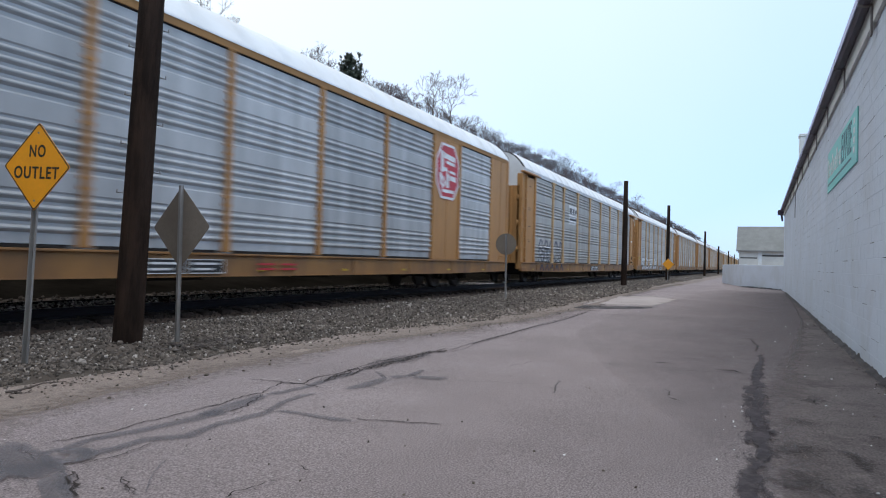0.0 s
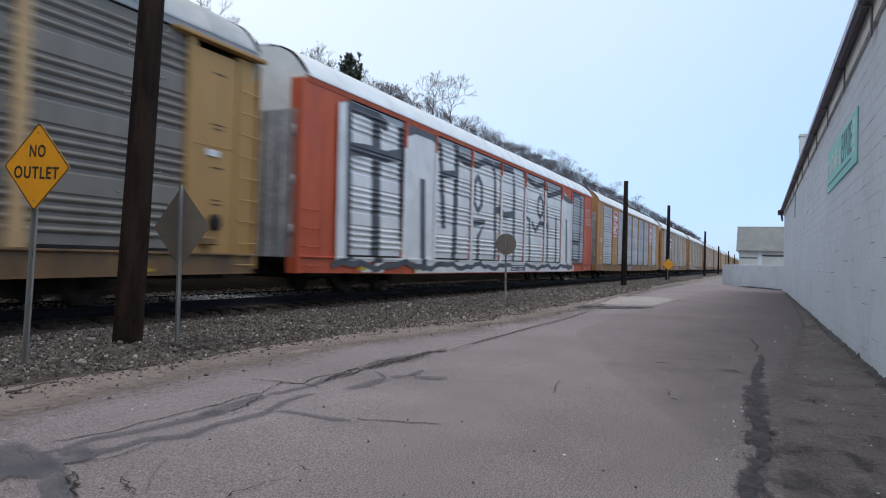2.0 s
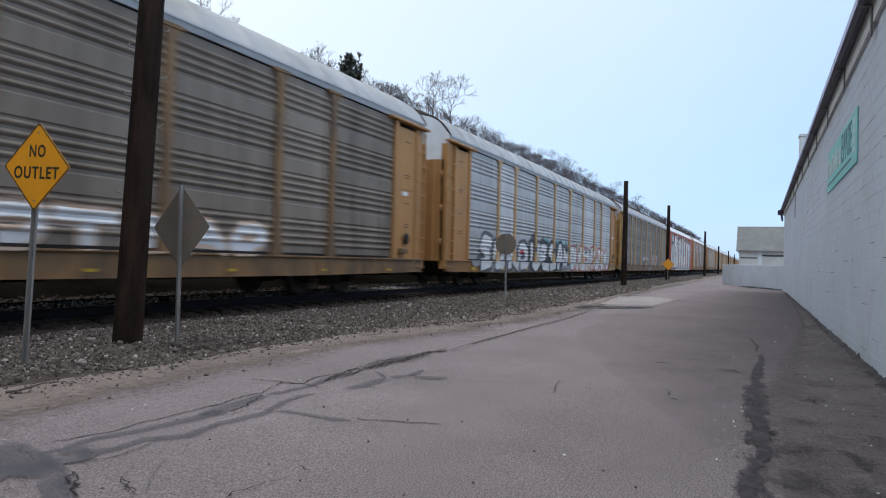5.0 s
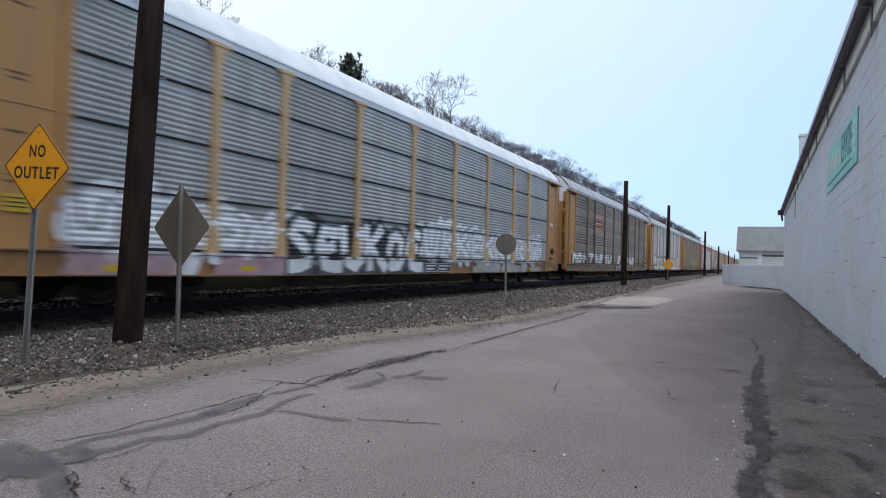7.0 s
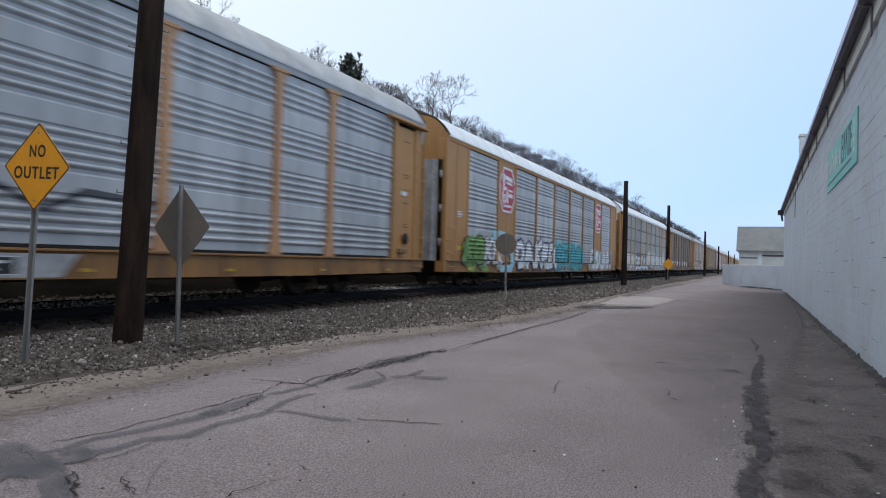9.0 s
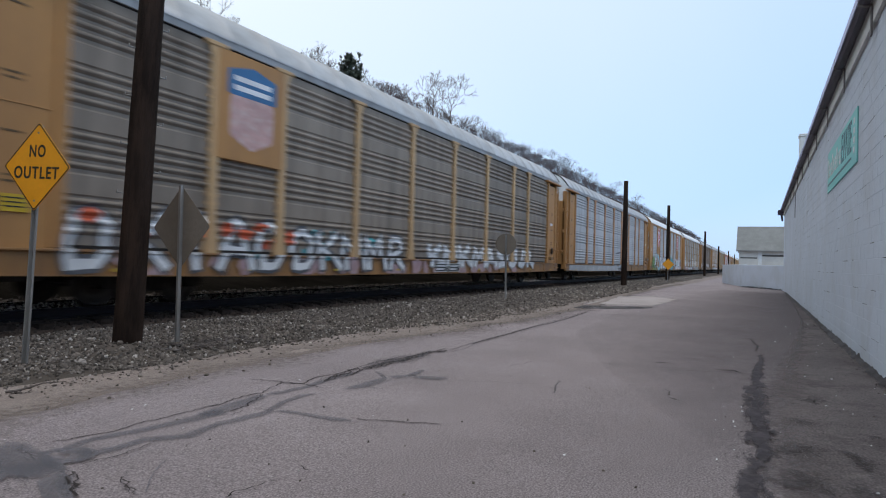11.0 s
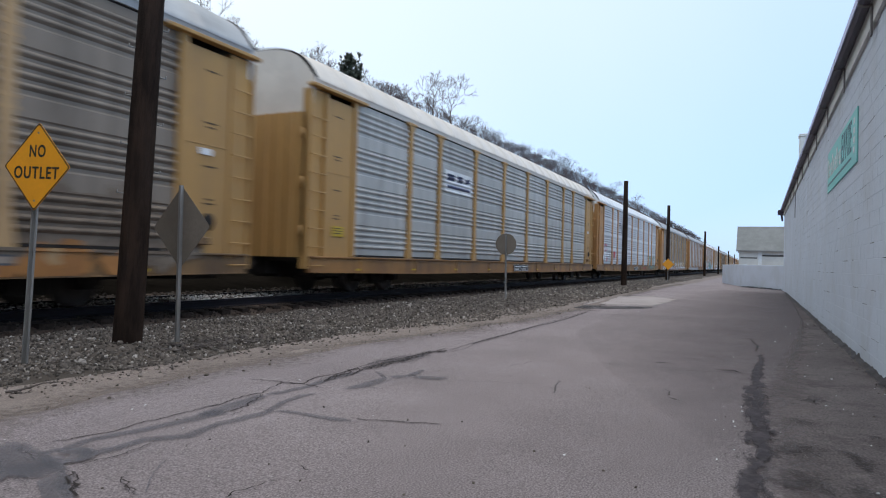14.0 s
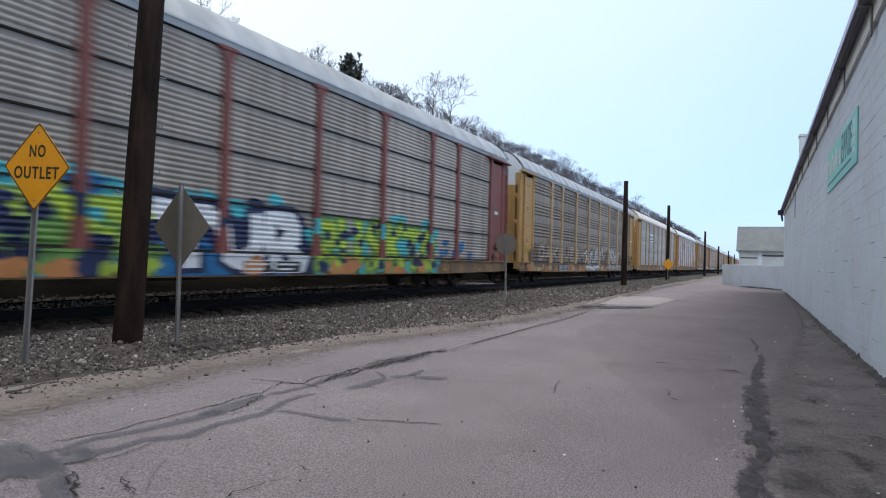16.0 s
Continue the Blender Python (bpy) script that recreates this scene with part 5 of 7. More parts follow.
def ribs(style):
    """The upright section of a side panel: (z, depth) from the sill to the eave; depth 0 is proud, more is deeper."""
    rows = 4
    n, pitch, first, half = (4, 0.150, 0.262, 0.052) if style != "seams" else (8, 0.1, 0.13, 0.042)
    h = (Z1 - Z0) / rows
    pts = [(Z0 + 0.004, 0.066), (Z0 + 0.05, 0.066), (Z0 + 0.056, 0.042)]
    for r in range(rows):
        z = Z0 + r * h
        if r:
            if style == "seams":
                pts += [(z - 0.02, 0.036), (z - 0.016, 0.055), (z + 0.016, 0.055), (z + 0.02, 0.036)]
            elif style == "bulge":
                pts += [(z - 0.20, 0.044), (z - 0.15, 0.04), (z - 0.09, 0.018), (z - 0.045, 0.003), (z - 0.01, 0.0), (z + 0.03, 0.004), (z + 0.12, 0.026), (z + 0.19, 0.042)]
            else:
                pts += [(z - 0.19, 0.042), (z - 0.165, 0.02), (z + 0.12, 0.023), (z + 0.15, 0.042)]
        for i in range(n):
            q = z + first + i * pitch
            pts += [(q - half, 0.044), (q - half * 0.62, 0.024), (q - half * 0.2, 0.004), (q + half * 0.2, 0.0), (q + half * 0.6, 0.012), (q + half, 0.042)]
    pts += [(Z1 - 0.065, 0.03), (Z1 - 0.06, 0.07), (Z1 - 0.01, 0.07)]
    if style == "seams":
        pts = [(z, d if d > 0.05 else 0.016 + 0.5 * d) for z, d in pts]
    return pts


RIBS = {s: ribs(s) for s in ("bands", "bulge", "seams")}
cache = {}


def shared(key, build, material):
    k = (key, material)
    if k not in cache:
        cache[k] = mesh(key[0] if isinstance(key, tuple) else key, build(), material)
    return cache[k]


def panel_bm(w, style):
    bm = bmesh.new()
    pts = RIBS[style]
    cols = [0.0, w]
    grid = [[bm.verts.new((x, -SIDE + d, z)) for x in cols] for z, d in pts]
    for a, b in zip(grid, grid[1:]):
        bm.faces.new((a[0], a[1], b[1], b[0]))
    back = [bm.verts.new((x, -SIDE + 0.07, z)) for z in (Z0, Z1) for x in cols]
    bm.faces.new((back[1], back[0], back[2], back[3]))
    return bm


def seam_bm(z):
    bm = bmesh.new()
    # the recess itself renders light; this black strip supplies the joint's shade
    box(bm, -HALF + END + 0.05, HALF - END - 0.05, -SIDE - 0.006, -SIDE + 0.06, z - 0.017, z + 0.017)
    return bm


def slot_bm(w):
    bm = bmesh.new()
    # solid black strip that stands in for shade in the panel's bottom gap
    box(bm, 0.22, w - 0.22, -SIDE - 0.012, -SIDE + 0.06, Z0 + 0.006, Z0 + 0.05)
    return bm


def flat_panel_bm(w):
    bm = bmesh.new()
    box(bm, 0, w, -SIDE + 0.0, -SIDE + 0.06, Z0, Z1)
    box(bm, w * 0.5 - 0.012, w * 0.5 + 0.012, -SIDE - 0.012, -SIDE, Z0, Z1)
    for z in (Z0 + 0.02, Z1 - 0.08):
        box(bm, 0, w, -SIDE - 0.012, -SIDE, z, z + 0.06)
    return bm


def post_bm(w, cap):
    bm = bmesh.new()
    soft_box(bm, -w / 2, w / 2, -SIDE - 0.045, -SIDE + 0.06, Z0 + 0.02, Z1 - 0.02, 0.008)
    for r in (1, 2, 3):
        z = Z0 + (Z1 - Z0) * r / 4
        for q in (-0.07, 0.09):
            box(bm, -w / 2 - 0.045, w / 2 + 0.045, -SIDE - 0.025, -SIDE + 0.05, z + q - 0.025, z + q + 0.025)
    if cap:
        soft_box(bm, -0.27, 0.27, -SIDE - 0.06, -SIDE + 0.05, Z1 - 0.10, Z1 - 0.02, 0.01)
        v = [bm.verts.new(p) for p in ((-0.2, -SIDE - 0.04, Z1 - 0.1), (0.2, -SIDE - 0.04, Z1 - 0.1), (w / 2, -SIDE - 0.04, Z1 - 0.32), (-w / 2, -SIDE - 0.04, Z1 - 0.32))]
        bm.faces.new(v)
        prism(bm, [(-0.17, Z0), (0.17, Z0), (w / 2, Z0 + 0.5), (-w / 2, Z0 + 0.5)], -SIDE - 0.055, -SIDE + 0.04)
    else:
        soft_box(bm, -w / 2 - 0.03, w / 2 + 0.03, -SIDE - 0.05, -SIDE + 0.04, Z0 + 0.02, Z0 + 0.35, 0.008)
    return bm


def sill_foot(x):
    """The sill is deepest between the trucks."""
    return 0.515 + 0.011 * max(0.0, abs(x) - 8.5)


def sill_bm():
    bm = bmesh.new()
    e = HALF - 0.1
    prism(bm, [(-e, sill_foot(e)), (-8.5, 0.515), (8.5, 0.515), (e, sill_foot(e)), (e, 0.9), (-e, 0.9)], -SIDE - 0.03, -SIDE + 0.08)
    soft_box(bm, -e, e, -SIDE - 0.08, -SIDE + 0.1, 0.895, 0.935, 0.008)
    prism(bm, [(-e, sill_foot(e) - 0.018), (-8.5, 0.497), (8.5, 0.497), (e, sill_foot(e) - 0.018), (e, sill_foot(e) + 0.002), (8.5, 0.517), (-8.5, 0.517), (-e, sill_foot(e) + 0.002)], -SIDE - 0.06, -SIDE + 0.06)
    for i in range(-4, 5):
        if i:
            soft_box(bm, i * 2.95 - 0.06, i * 2.95 + 0.06, -SIDE - 0.055, -SIDE, sill_foot(i * 2.95) + 0.01, 0.88, 0.008)
    return bm


def end_pieces(kind):
    """The solid stretch of side at a car's end, piece by piece; x = 0 at the car's end, running inwards."""
    if kind == "boxed":
        return [("end_panel", (0.66, END - 0.16, -SIDE - 0.01, -SIDE + 0.06, Z0 - 0.02, Z1 - 0.22)),
                ("ladder_backing", (0.07, 0.57, -SIDE + 0.03, -SIDE + 0.09, Z0 - 0.2, Z1 - 0.12)),
                ("door_post", (END - 0.16, END, -SIDE - 0.06, -SIDE + 0.06, Z0, Z1 - 0.10)),
                ("ladder_post", (0.57, 0.66, -SIDE - 0.05, -SIDE + 0.15, Z0 - 0.1, Z1 - 0.15)),
                ("corner_post", (0.0, 0.07, -SIDE - 0.03, -SIDE + 0.2, Z0 - 0.3, Z1 - 0.15)),
                ("hood", (-0.05, END + 0.35, -SIDE - 0.14, -SIDE + 0.05, Z1 - 0.10, Z1 - 0.03)),
                ("seam", (0.67, END - 0.17, -SIDE - 0.02, -SIDE - 0.008, 2.9, 2.915))]
    return [("end_panel", (0.16, END - 0.12, -SIDE, -SIDE + 0.08, Z0 - 0.1, Z1)),
            ("corner_post", (0.0, 0.16, -SIDE - 0.03, -SIDE + 0.3, Z0 - 0.4, Z1 + 0.02)),
            ("seam", (0.84, 0.87, -SIDE - 0.012, -SIDE, Z0, Z1 - 0.05)),
            ("door_post", (END - 0.12, END, -SIDE - 0.02, -SIDE + 0.08, Z0, Z1 - 0.02))]


def piece_bm(b):
    bm = bmesh.new()
    soft_box(bm, *b, min(0.012, (b[1] - b[0]) * 0.2, (b[3] - b[2]) * 0.2, (b[5] - b[4]) * 0.2))
    return bm


def sweep(bm, pts, r, n=6):
    """One continuous tube through points that lie in a level plane."""
    pts = [Vector(q) for q in pts]
    rows = []
    for i, q in enumerate(pts):
        a, b = (q - pts[i - 1]).normalized() if i else None, (pts[i + 1] - q).normalized() if i + 1 < len(pts) else None
        d = ((a or b) + (b or a)).normalized()
        u = d.cross(Vector((0, 0, 1)))
        rows.append([bm.verts.new(q + r * (math.cos(t) * u + math.sin(t) * Vector((0, 0, 1)))) for t in (math.tau * k / n for k in range(n))])
    for g, h in zip(rows, rows[1:]):
        for k in range(n):
            bm.faces.new((g[k], g[(k + 1) % n], h[(k + 1) % n], h[k]))


def rung_bm(kind):
    bm = bmesh.new()
    a, b = (0.08, 0.57) if kind == "boxed" else (0.2, 0.72)
    back = -SIDE + (0.04 if kind == "boxed" else 0.0)
    sweep(bm, [(a, back, 0), (a, -SIDE - 0.07, 0), (b, -SIDE - 0.07, 0), (b, back, 0)], 0.016)
    return bm


def rung_heights(kind):
    top, z, out = (Z1 - 0.5 if kind == "boxed" else 2.35), 0.72, []
    while z < top:
        out.append(z)
        z += 0.42
    return out


def chord_bm():
    """The strip that the roof rests on, leaning in towards its foot."""
    bm = bmesh.new()
    a, b = ([bm.verts.new((x, y, z)) for y, z in ((-SIDE - 0.015, Z1 - 0.035), (-SIDE - 0.042, Z1 + 0.085), (-SIDE + 0.1, Z1 + 0.085), (-SIDE + 0.1, Z1 - 0.035))] for x in (-HALF + 0.1, HALF - 0.1))
    bm.faces.new(a)
    bm.faces.new(b[::-1])
    for i in range(4):
        bm.faces.new((a[i], b[i], b[(i + 1) % 4], a[(i + 1) % 4]))
    return bm


def eave_shade_bm():
    """A dark strip that paints the shade in the slot between that strip and the panels."""
    bm = bmesh.new()
    box(bm, -HALF + END, HALF - END, -SIDE + 0.012, -SIDE + 0.06, Z1 - 0.058, Z1 - 0.034)
    return bm


def roof_edge_bm():
    """The dark seal round the arch of a roof's end; x = 0 at the car's end, running inwards."""
    bm = bmesh.new()
    rows = []
    for x, k in ((0.09, 0.97), (0.09, 1.012), (0.17, 1.012), (0.17, 0.97)):
        rows.append([bm.verts.new((x, y * k, 4.9 + (z - 0.04 * max(0.0, min(1.0, (z - 5.0) / 0.6)) - 4.9) * k)) for y, z in ROOF[1:-1]])
    for a, b in zip(rows, rows[1:] + rows[:1]):
        for p in range(len(a) - 1):
            bm.faces.new((a[p], b[p], b[p + 1], a[p + 1]))
    return bm


ROOF = [(1.655, 4.952), (1.655, 4.985), (1.63, 5.03), (1.52, 5.21), (1.38, 5.39), (1.20, 5.56), (0.95, 5.69), (0.6, 5.775), (0.3, 5.805), (0, 5.815)]
ROOF = ROOF + [(-y, z) for y, z in ROOF[-2::-1]]


def roof_bm():
    bm = bmesh.new()
    stations = []
    n = 22
    for i in range(n + 1):
        x = -HALF + 0.12 + (2 * HALF - 0.24) * i / n
        if 0 < i < n:
            stations += [(x - 0.02, 0.0), (x - 0.015, 0.006), (x + 0.015, 0.006), (x + 0.02, 0.0)]
        else:
            stations.append((x, -0.05))
            if i == 0:
                stations.append((x + 0.75, 0.0))
            else:
                stations.insert(-1, (x - 0.75, 0.0))
    stations.sort()
    rows = []
    for x, up in stations:
        rows.append([bm.verts.new((x, y * (1 + 0.004 * (up > 0)), z + up * max(0.0, min(1.0, (z - 5.0) / 0.6)))) for y, z in ROOF])
    for a, b in zip(rows, rows[1:]):
        for j in range(len(ROOF) - 1):
            bm.faces.new((a[j], b[j], b[j + 1], a[j + 1])).smooth = True
    return bm


def gable_bm():
    """The top of a car's end, under the roof's arch; x = 0 at the car's end, running inwards."""
    bm = bmesh.new()
    out = [(y * 0.985, z - 0.07 if z > 5.2 else z) for y, z in ROOF] + [(-1.55, 4.2), (1.55, 4.2)]
    a = [bm.verts.new((0.06, y, z)) for y, z in out]
    b = [bm.verts.new((0.14, y, z)) for y, z in out]
    n = len(out)
    bm.faces.new(a)
    bm.faces.new(b[::-1])
    for i in range(n):
        bm.faces.new((a[(i + 1) % n], a[i], b[i], b[(i + 1) % n]))
    return bm


def end_leaf_bm(s):
    bm = bmesh.new()
    a, b = (0.015, 1.5) if s > 0 else (-1.5, -0.015)
    n = 9
    prof = [(a, 0.08), (a, 0.0)]
    for k in range(1, 4):
        q = a + (b - a) * k / 4
        prof += [(q - 0.05, 0.0), (q - 0.03, -0.045), (q + 0.03, -0.045), (q + 0.05, 0.0)]
    prof += [(b, 0.0), (b, 0.08)]
    rows = [[bm.verts.new((x, y, z)) for y, x in prof] for z in (0.9, 4.2)]
    m = len(prof)
    for i in range(m):
        bm.faces.new((rows[0][i], rows[0][(i + 1) % m], rows[1][(i + 1) % m], rows[1][i]))
    for r in rows:
        bm.faces.new(r)
    return bm


def hinge_bm():
    bm = bmesh.new()
    tube(bm, (-0.05, 0, -0.12), (-0.05, 0, 0.12), 0.035, 0.035, 8)
    return bm


def underframe_bm():
    bm = bmesh.new()
    box(bm, -HALF + 0.1, HALF - 0.1, -SIDE + 0.1, SIDE - 0.1, 0.8, 0.92)
    box(bm, -HALF + 0.2, HALF - 0.2, -0.35, 0.35, 0.5, 0.85)
    for x in (-8.2, -6.0, -3.9, -1.3, 1.3, 3.9, 6.0, 8.2):
        box(bm, x - 0.08, x + 0.08, -SIDE + 0.15, SIDE - 0.15, 0.6, 0.88)
    box(bm, -3.0, -1.6, -1.2, -0.5, 0.42, 0.85)
    tube(bm, (1.4, -0.9, 0.62), (2.8, -0.9, 0.62), 0.2, 0.2, 12)
    box(bm, 4.5, 6.2, -1.3, -0.7, 0.45, 0.8)
    tube(bm, (-9, -1.25, 0.52), (9, -1.25, 0.5), 0.025, 0.025, 6)
    # added box: blocks light and view from the far side to darken the gap
    box(bm, -8.4, 8.4, 0.2, 1.3, 0.5, 0.82)
    for e in (-1, 1):
        box(bm, e * 11.6 - 1.9, e * 11.6 + 1.9, -0.4, 0.4, 0.42, 0.86)
        box(bm, e * 12.9 - 0.5, e * 12.9 + 0.5, -1.45, 1.45, 0.46, 0.86)
        box(bm, e * 10.1 - 0.3, e * 10.1 + 0.3, -1.4, 1.4, 0.66, 0.88)
    return bm


def side_frame_bm():
    bm = bmesh.new()
    prism(bm, [(-1.15, 0.36), (-1.15, 0.62), (-0.75, 0.70), (-0.3, 0.74), (0.3, 0.74), (0.75, 0.70), (1.15, 0.62), (1.15, 0.36), (0.72, 0.36), (0.62, 0.50), (0.34, 0.5),
                (0.3, 0.24), (-0.3, 0.24), (-0.34, 0.5), (-0.62, 0.5), (-0.72, 0.36)], -1.08, -0.94)
    for x in (-0.88, 0.88):
        box(bm, x - 0.14, x + 0.14, -1.14, -0.92, 0.3, 0.56)
    for x in (-0.15, 0.0, 0.15):
        tube(bm, (x, -1.05, 0.28), (x, -1.05, 0.5), 0.06, 0.06, 8)
    return bm


def bolster_bm():
    bm = bmesh.new()
    box(bm, -0.2, 0.2, -1.0, 1.0, 0.45, 0.75)
    return bm


def wheelset_bm():
    bm = bmesh.new()
    tube(bm, (0, -0.9, 0), (0, 0.9, 0), 0.075, 0.075, 10)
    for s in (-1, 1):
        y = 0.755 * s
        prof = [(0.455, y - 0.075 * s), (0.45, y - 0.05 * s), (0.425, y - 0.04 * s), (0.42, y + 0.06 * s), (0.37, y + 0.065 * s), (0.34, y + 0.02 * s), (0.16, y + 0.01 * s), (0.13, y + 0.09 * s), (0.07, y + 0.1 * s)]
        lathe(bm, prof, 24, "y")
    return bm


def coupler_bm():
    bm = bmesh.new()
    box(bm, -0.62, 0.5, -0.08, 0.08, 0.72, 0.9)
    soft_box(bm, -0.72, -0.42, -0.16, 0.14, 0.66, 0.95, 0.04)
    tube(bm, (-0.25, -0.35, 0.75), (-0.5, -0.3, 0.5), 0.03, 0.03, 6)
    return bm


def stroke(bm, points, w, y=0.0):
    """A painted line of width w through (x, z) points, with round ends."""
    pts = [Vector(p) for p in points]
    rows = []
    for i, p in enumerate(pts):
        a = pts[max(0, i - 1)]
        b = pts[min(len(pts) - 1, i + 1)]
        d = (b - a).normalized()
        n = Vector((-d.y, d.x)) * w / 2
        if i == 0:
            p = p - d * w * 0.35
        if i == len(pts) - 1:
            p = p + d * w * 0.35
        rows.append((bm.verts.new((p.x + n.x, y, p.y + n.y)), bm.verts.new((p.x - n.x, y, p.y - n.y))))
    for (a, b), (c, d) in zip(rows, rows[1:]):
        try:
            bm.faces.new((a, b, d, c))
        except ValueError:
            pass


def blob(bm, cx, cz, rx, rz, seed, rough=0.25, n=14, y=0.0):
    """A sprayed patch with an uneven outline."""
    vs = []
    for i in range(n):
        t = math.tau * i / n
        k = 1 + rough * noise.noise((math.cos(t) * 1.4 + seed * 3.7, math.sin(t) * 1.4, seed * 1.3))
        vs.append(bm.verts.new((cx + rx * k * math.cos(t), y, cz + rz * k * math.sin(t))))
    bm.faces.new(vs)


def slab(bm, outline, y=0.0):
    bm.faces.new([bm.verts.new((x, y, z)) for x, z in outline])


def autorack(k, label, style="bands", panel="galv_light", post="gold", sill="gold", end="gold", roof="roof_white", gable="roof_white", door="gold", kind="boxed", solid_bays=(), post_w=0.19, cap=True, bare=(), chord="", seams=0):
    """One closed car carrier; k counts back from the first gap. Returns it with its bay edges."""
    ob = thing("autorack", pose(LEAD - PITCH * (k + 0.5) + SLACK.get(k, 0.0), TRACK_Y, RAIL_Z), label, "rail car", "cars of the train")
    part("underframe", shared("underframe", underframe_bm, "under"), "under", ob)
    part("roof", shared("roof", roof_bm, roof), roof, ob, "weathered ribbed roof")
    edges = [-HALF + END]
    for w in BAYS:
        edges.append(edges[-1] + w)
    for turn in (0, 180):
        at = pose(0, 0, 0, 0, 0, turn)
        part("side_sill", shared("side_sill", sill_bm, sill), sill, ob, at=at)
        for i, w in enumerate(BAYS):
            if i in solid_bays:
                part("logo_panel", shared(("logo_panel", w), lambda: flat_panel_bm(w), end), end, ob, "solid painted panel", at=at @ pose(edges[i], 0, 0))
            else:
                part("side_panel", shared(("side_panel", w, style), lambda: panel_bm(w, style), panel), panel, ob, at=at @ pose(edges[i], 0, 0))
                if not turn:
                    part("drain_slot", shared(("drain_slot", w), lambda: slot_bm(w), "under"), "under", ob, "black strip for the shade in the gap at the panel's foot", at=pose(edges[i], 0, 0))
        for i, x in enumerate(edges[1:-1]):
            if i not in bare:
                part("post", shared(("post", post_w, cap), lambda: post_bm(post_w, cap), post), post, ob, at=at @ pose(x, 0, 0))
        part("top_chord", shared("top_chord", chord_bm, chord or roof), chord or roof, ob, at=at)
        for r in range(1, seams):
            z = Z0 + (Z1 - Z0) * r / seams
            part("panel_seam", shared(("panel_seam", z), lambda: seam_bm(z), "under"), "under", ob, "black strip for the shaded lap joint between panel sheets", at=at)
        part("eave_gap", shared("eave_gap", eave_shade_bm, "under"), "under", ob, "dark strip for the shade in the slot under the eave", at=at)
        part("roof_edge", shared("roof_edge", roof_edge_bm, "under"), "under", ob, "dark seal round the roof's end", at=at @ pose(-HALF, 0, 0))
        for flip in (False, True):
            e = at @ pose(HALF if flip else -HALF, 0, 0)
            for name, b in end_pieces(kind):
                me = shared((name, kind, flip), lambda: flipped(piece_bm(b)) if flip else piece_bm(b), end)
                piece = part(name, me, end, ob, at=e)
                if name == "corner_post":
                    rung = shared(("rung", kind, flip), lambda: flipped(rung_bm(kind)) if flip else rung_bm(kind), end)
                    for z in rung_heights(kind):
                        part("rung", rung, end, piece, at=pose(0, 0, z))
        e = at @ pose(-HALF, 0, 0)
        part("gable", shared("gable", gable_bm, gable), gable, ob, at=e)
        for s in (-1, 1):
            leaf = part("end_door", shared(("end_door", s), lambda: end_leaf_bm(s), door), door, ob, at=e)
            for z in (1.5, 2.6, 3.7):
                part("hinge", shared("hinge", hinge_bm, door), door, leaf, at=pose(0, s * 1.45, z))
        part("coupler", shared("coupler", coupler_bm, "under"), "under", ob, at=e)
        truck = part("truck", shared("bolster", bolster_bm, "under"), "under", ob, "cast steel truck", at=pose(10.1 if turn else -10.1, 0, 0))
        for s in (0, 180):
            part("side_frame", shared("side_frame", side_frame_bm, "under"), "under", truck, at=pose(0, 0, 0, 0, 0, s))
        for s in (-0.88, 0.88):
            part("wheelset", shared("wheelset", wheelset_bm, "wheel"), "wheel", truck, at=pose(s, 0, 0.42))
    CARS[k] = ob
    return ob


def flipped(bm):
    for v in bm.verts:
        v.co.x = -v.co.x
    bmesh.ops.reverse_faces(bm, faces=bm.faces[:])
    return bm


CARS = {}
SLACK = {10: 0.3, 1: -0.2, 0: -0.15}  # play in the couplers
GREY = dict(post="gold_pale", sill="gold_sill", end="gold")
SHIELD = dict(panel="galv_dull", sill="gold_sill", solid_bays=(1, 7), post_w=0.12, cap=False, kind="smooth", gable="gold", door="spray_grey", roof="roof_white", chord="gold")
for k in range(-11, -4):
    autorack(k, "closed two-level rail car carrier, grey ribbed panels and gold frame", panel="galv_mid" if k % 2 else "galv_dark", roof="roof_grey" if k % 3 == 0 else "roof_white", **GREY)
autorack(-4, "rail car carrier with dirty grey ribbed panels and gold ends", panel="galv_mid", **GREY)
autorack(-3, "rail car carrier with grey panels, gold frame and a pale tag", panel="galv_mid", **GREY)
autorack(-2, "rail car carrier with grey ribbed panels and white graffiti", panel="galv_mid", **GREY)
autorack(-1, "rail car carrier with grey ribbed panels and dark arched graffiti", panel="galv_mid", **GREY)
autorack(0, "gold rail car carrier with silver ribbed panels and red shields", **SHIELD)
autorack(1, "red-orange rail car carrier covered in white block-letter graffiti", panel="galv_dull", solid_bays=(1, 7), post="red_orange", sill="red_orange", end="red_orange", gable="panel_white", door="spray_grey", kind="smooth", cap=False, post_w=0.1, chord="red_orange")
autorack(2, "gold rail car carrier with dark grimy ribbed panels", panel="galv_dark", post="gold_pale", sill="gold_dirty", end="gold_yellow", door="gold_yellow", roof="roof_grey", gable="roof_grey")
autorack(3, "gold rail car carrier with silver ribbed panels and pink graffiti", panel="galv_light", roof="roof_grey", **GREY)
autorack(4, "gold rail car carrier with grey ribbed panels and an orange square", panel="galv_brown", roof="roof_grey", post="gold_dirty", sill="gold_dirty", end="gold")
autorack(5, "gold rail car carrier with dark panels and white graffiti", style="seams", seams=4, panel="galv_slate", roof="roof_white", post="gold_pale", sill="gold_sill", end="gold")
autorack(6, "gold rail car carrier with silver panels, red shields and teal graffiti", **SHIELD)
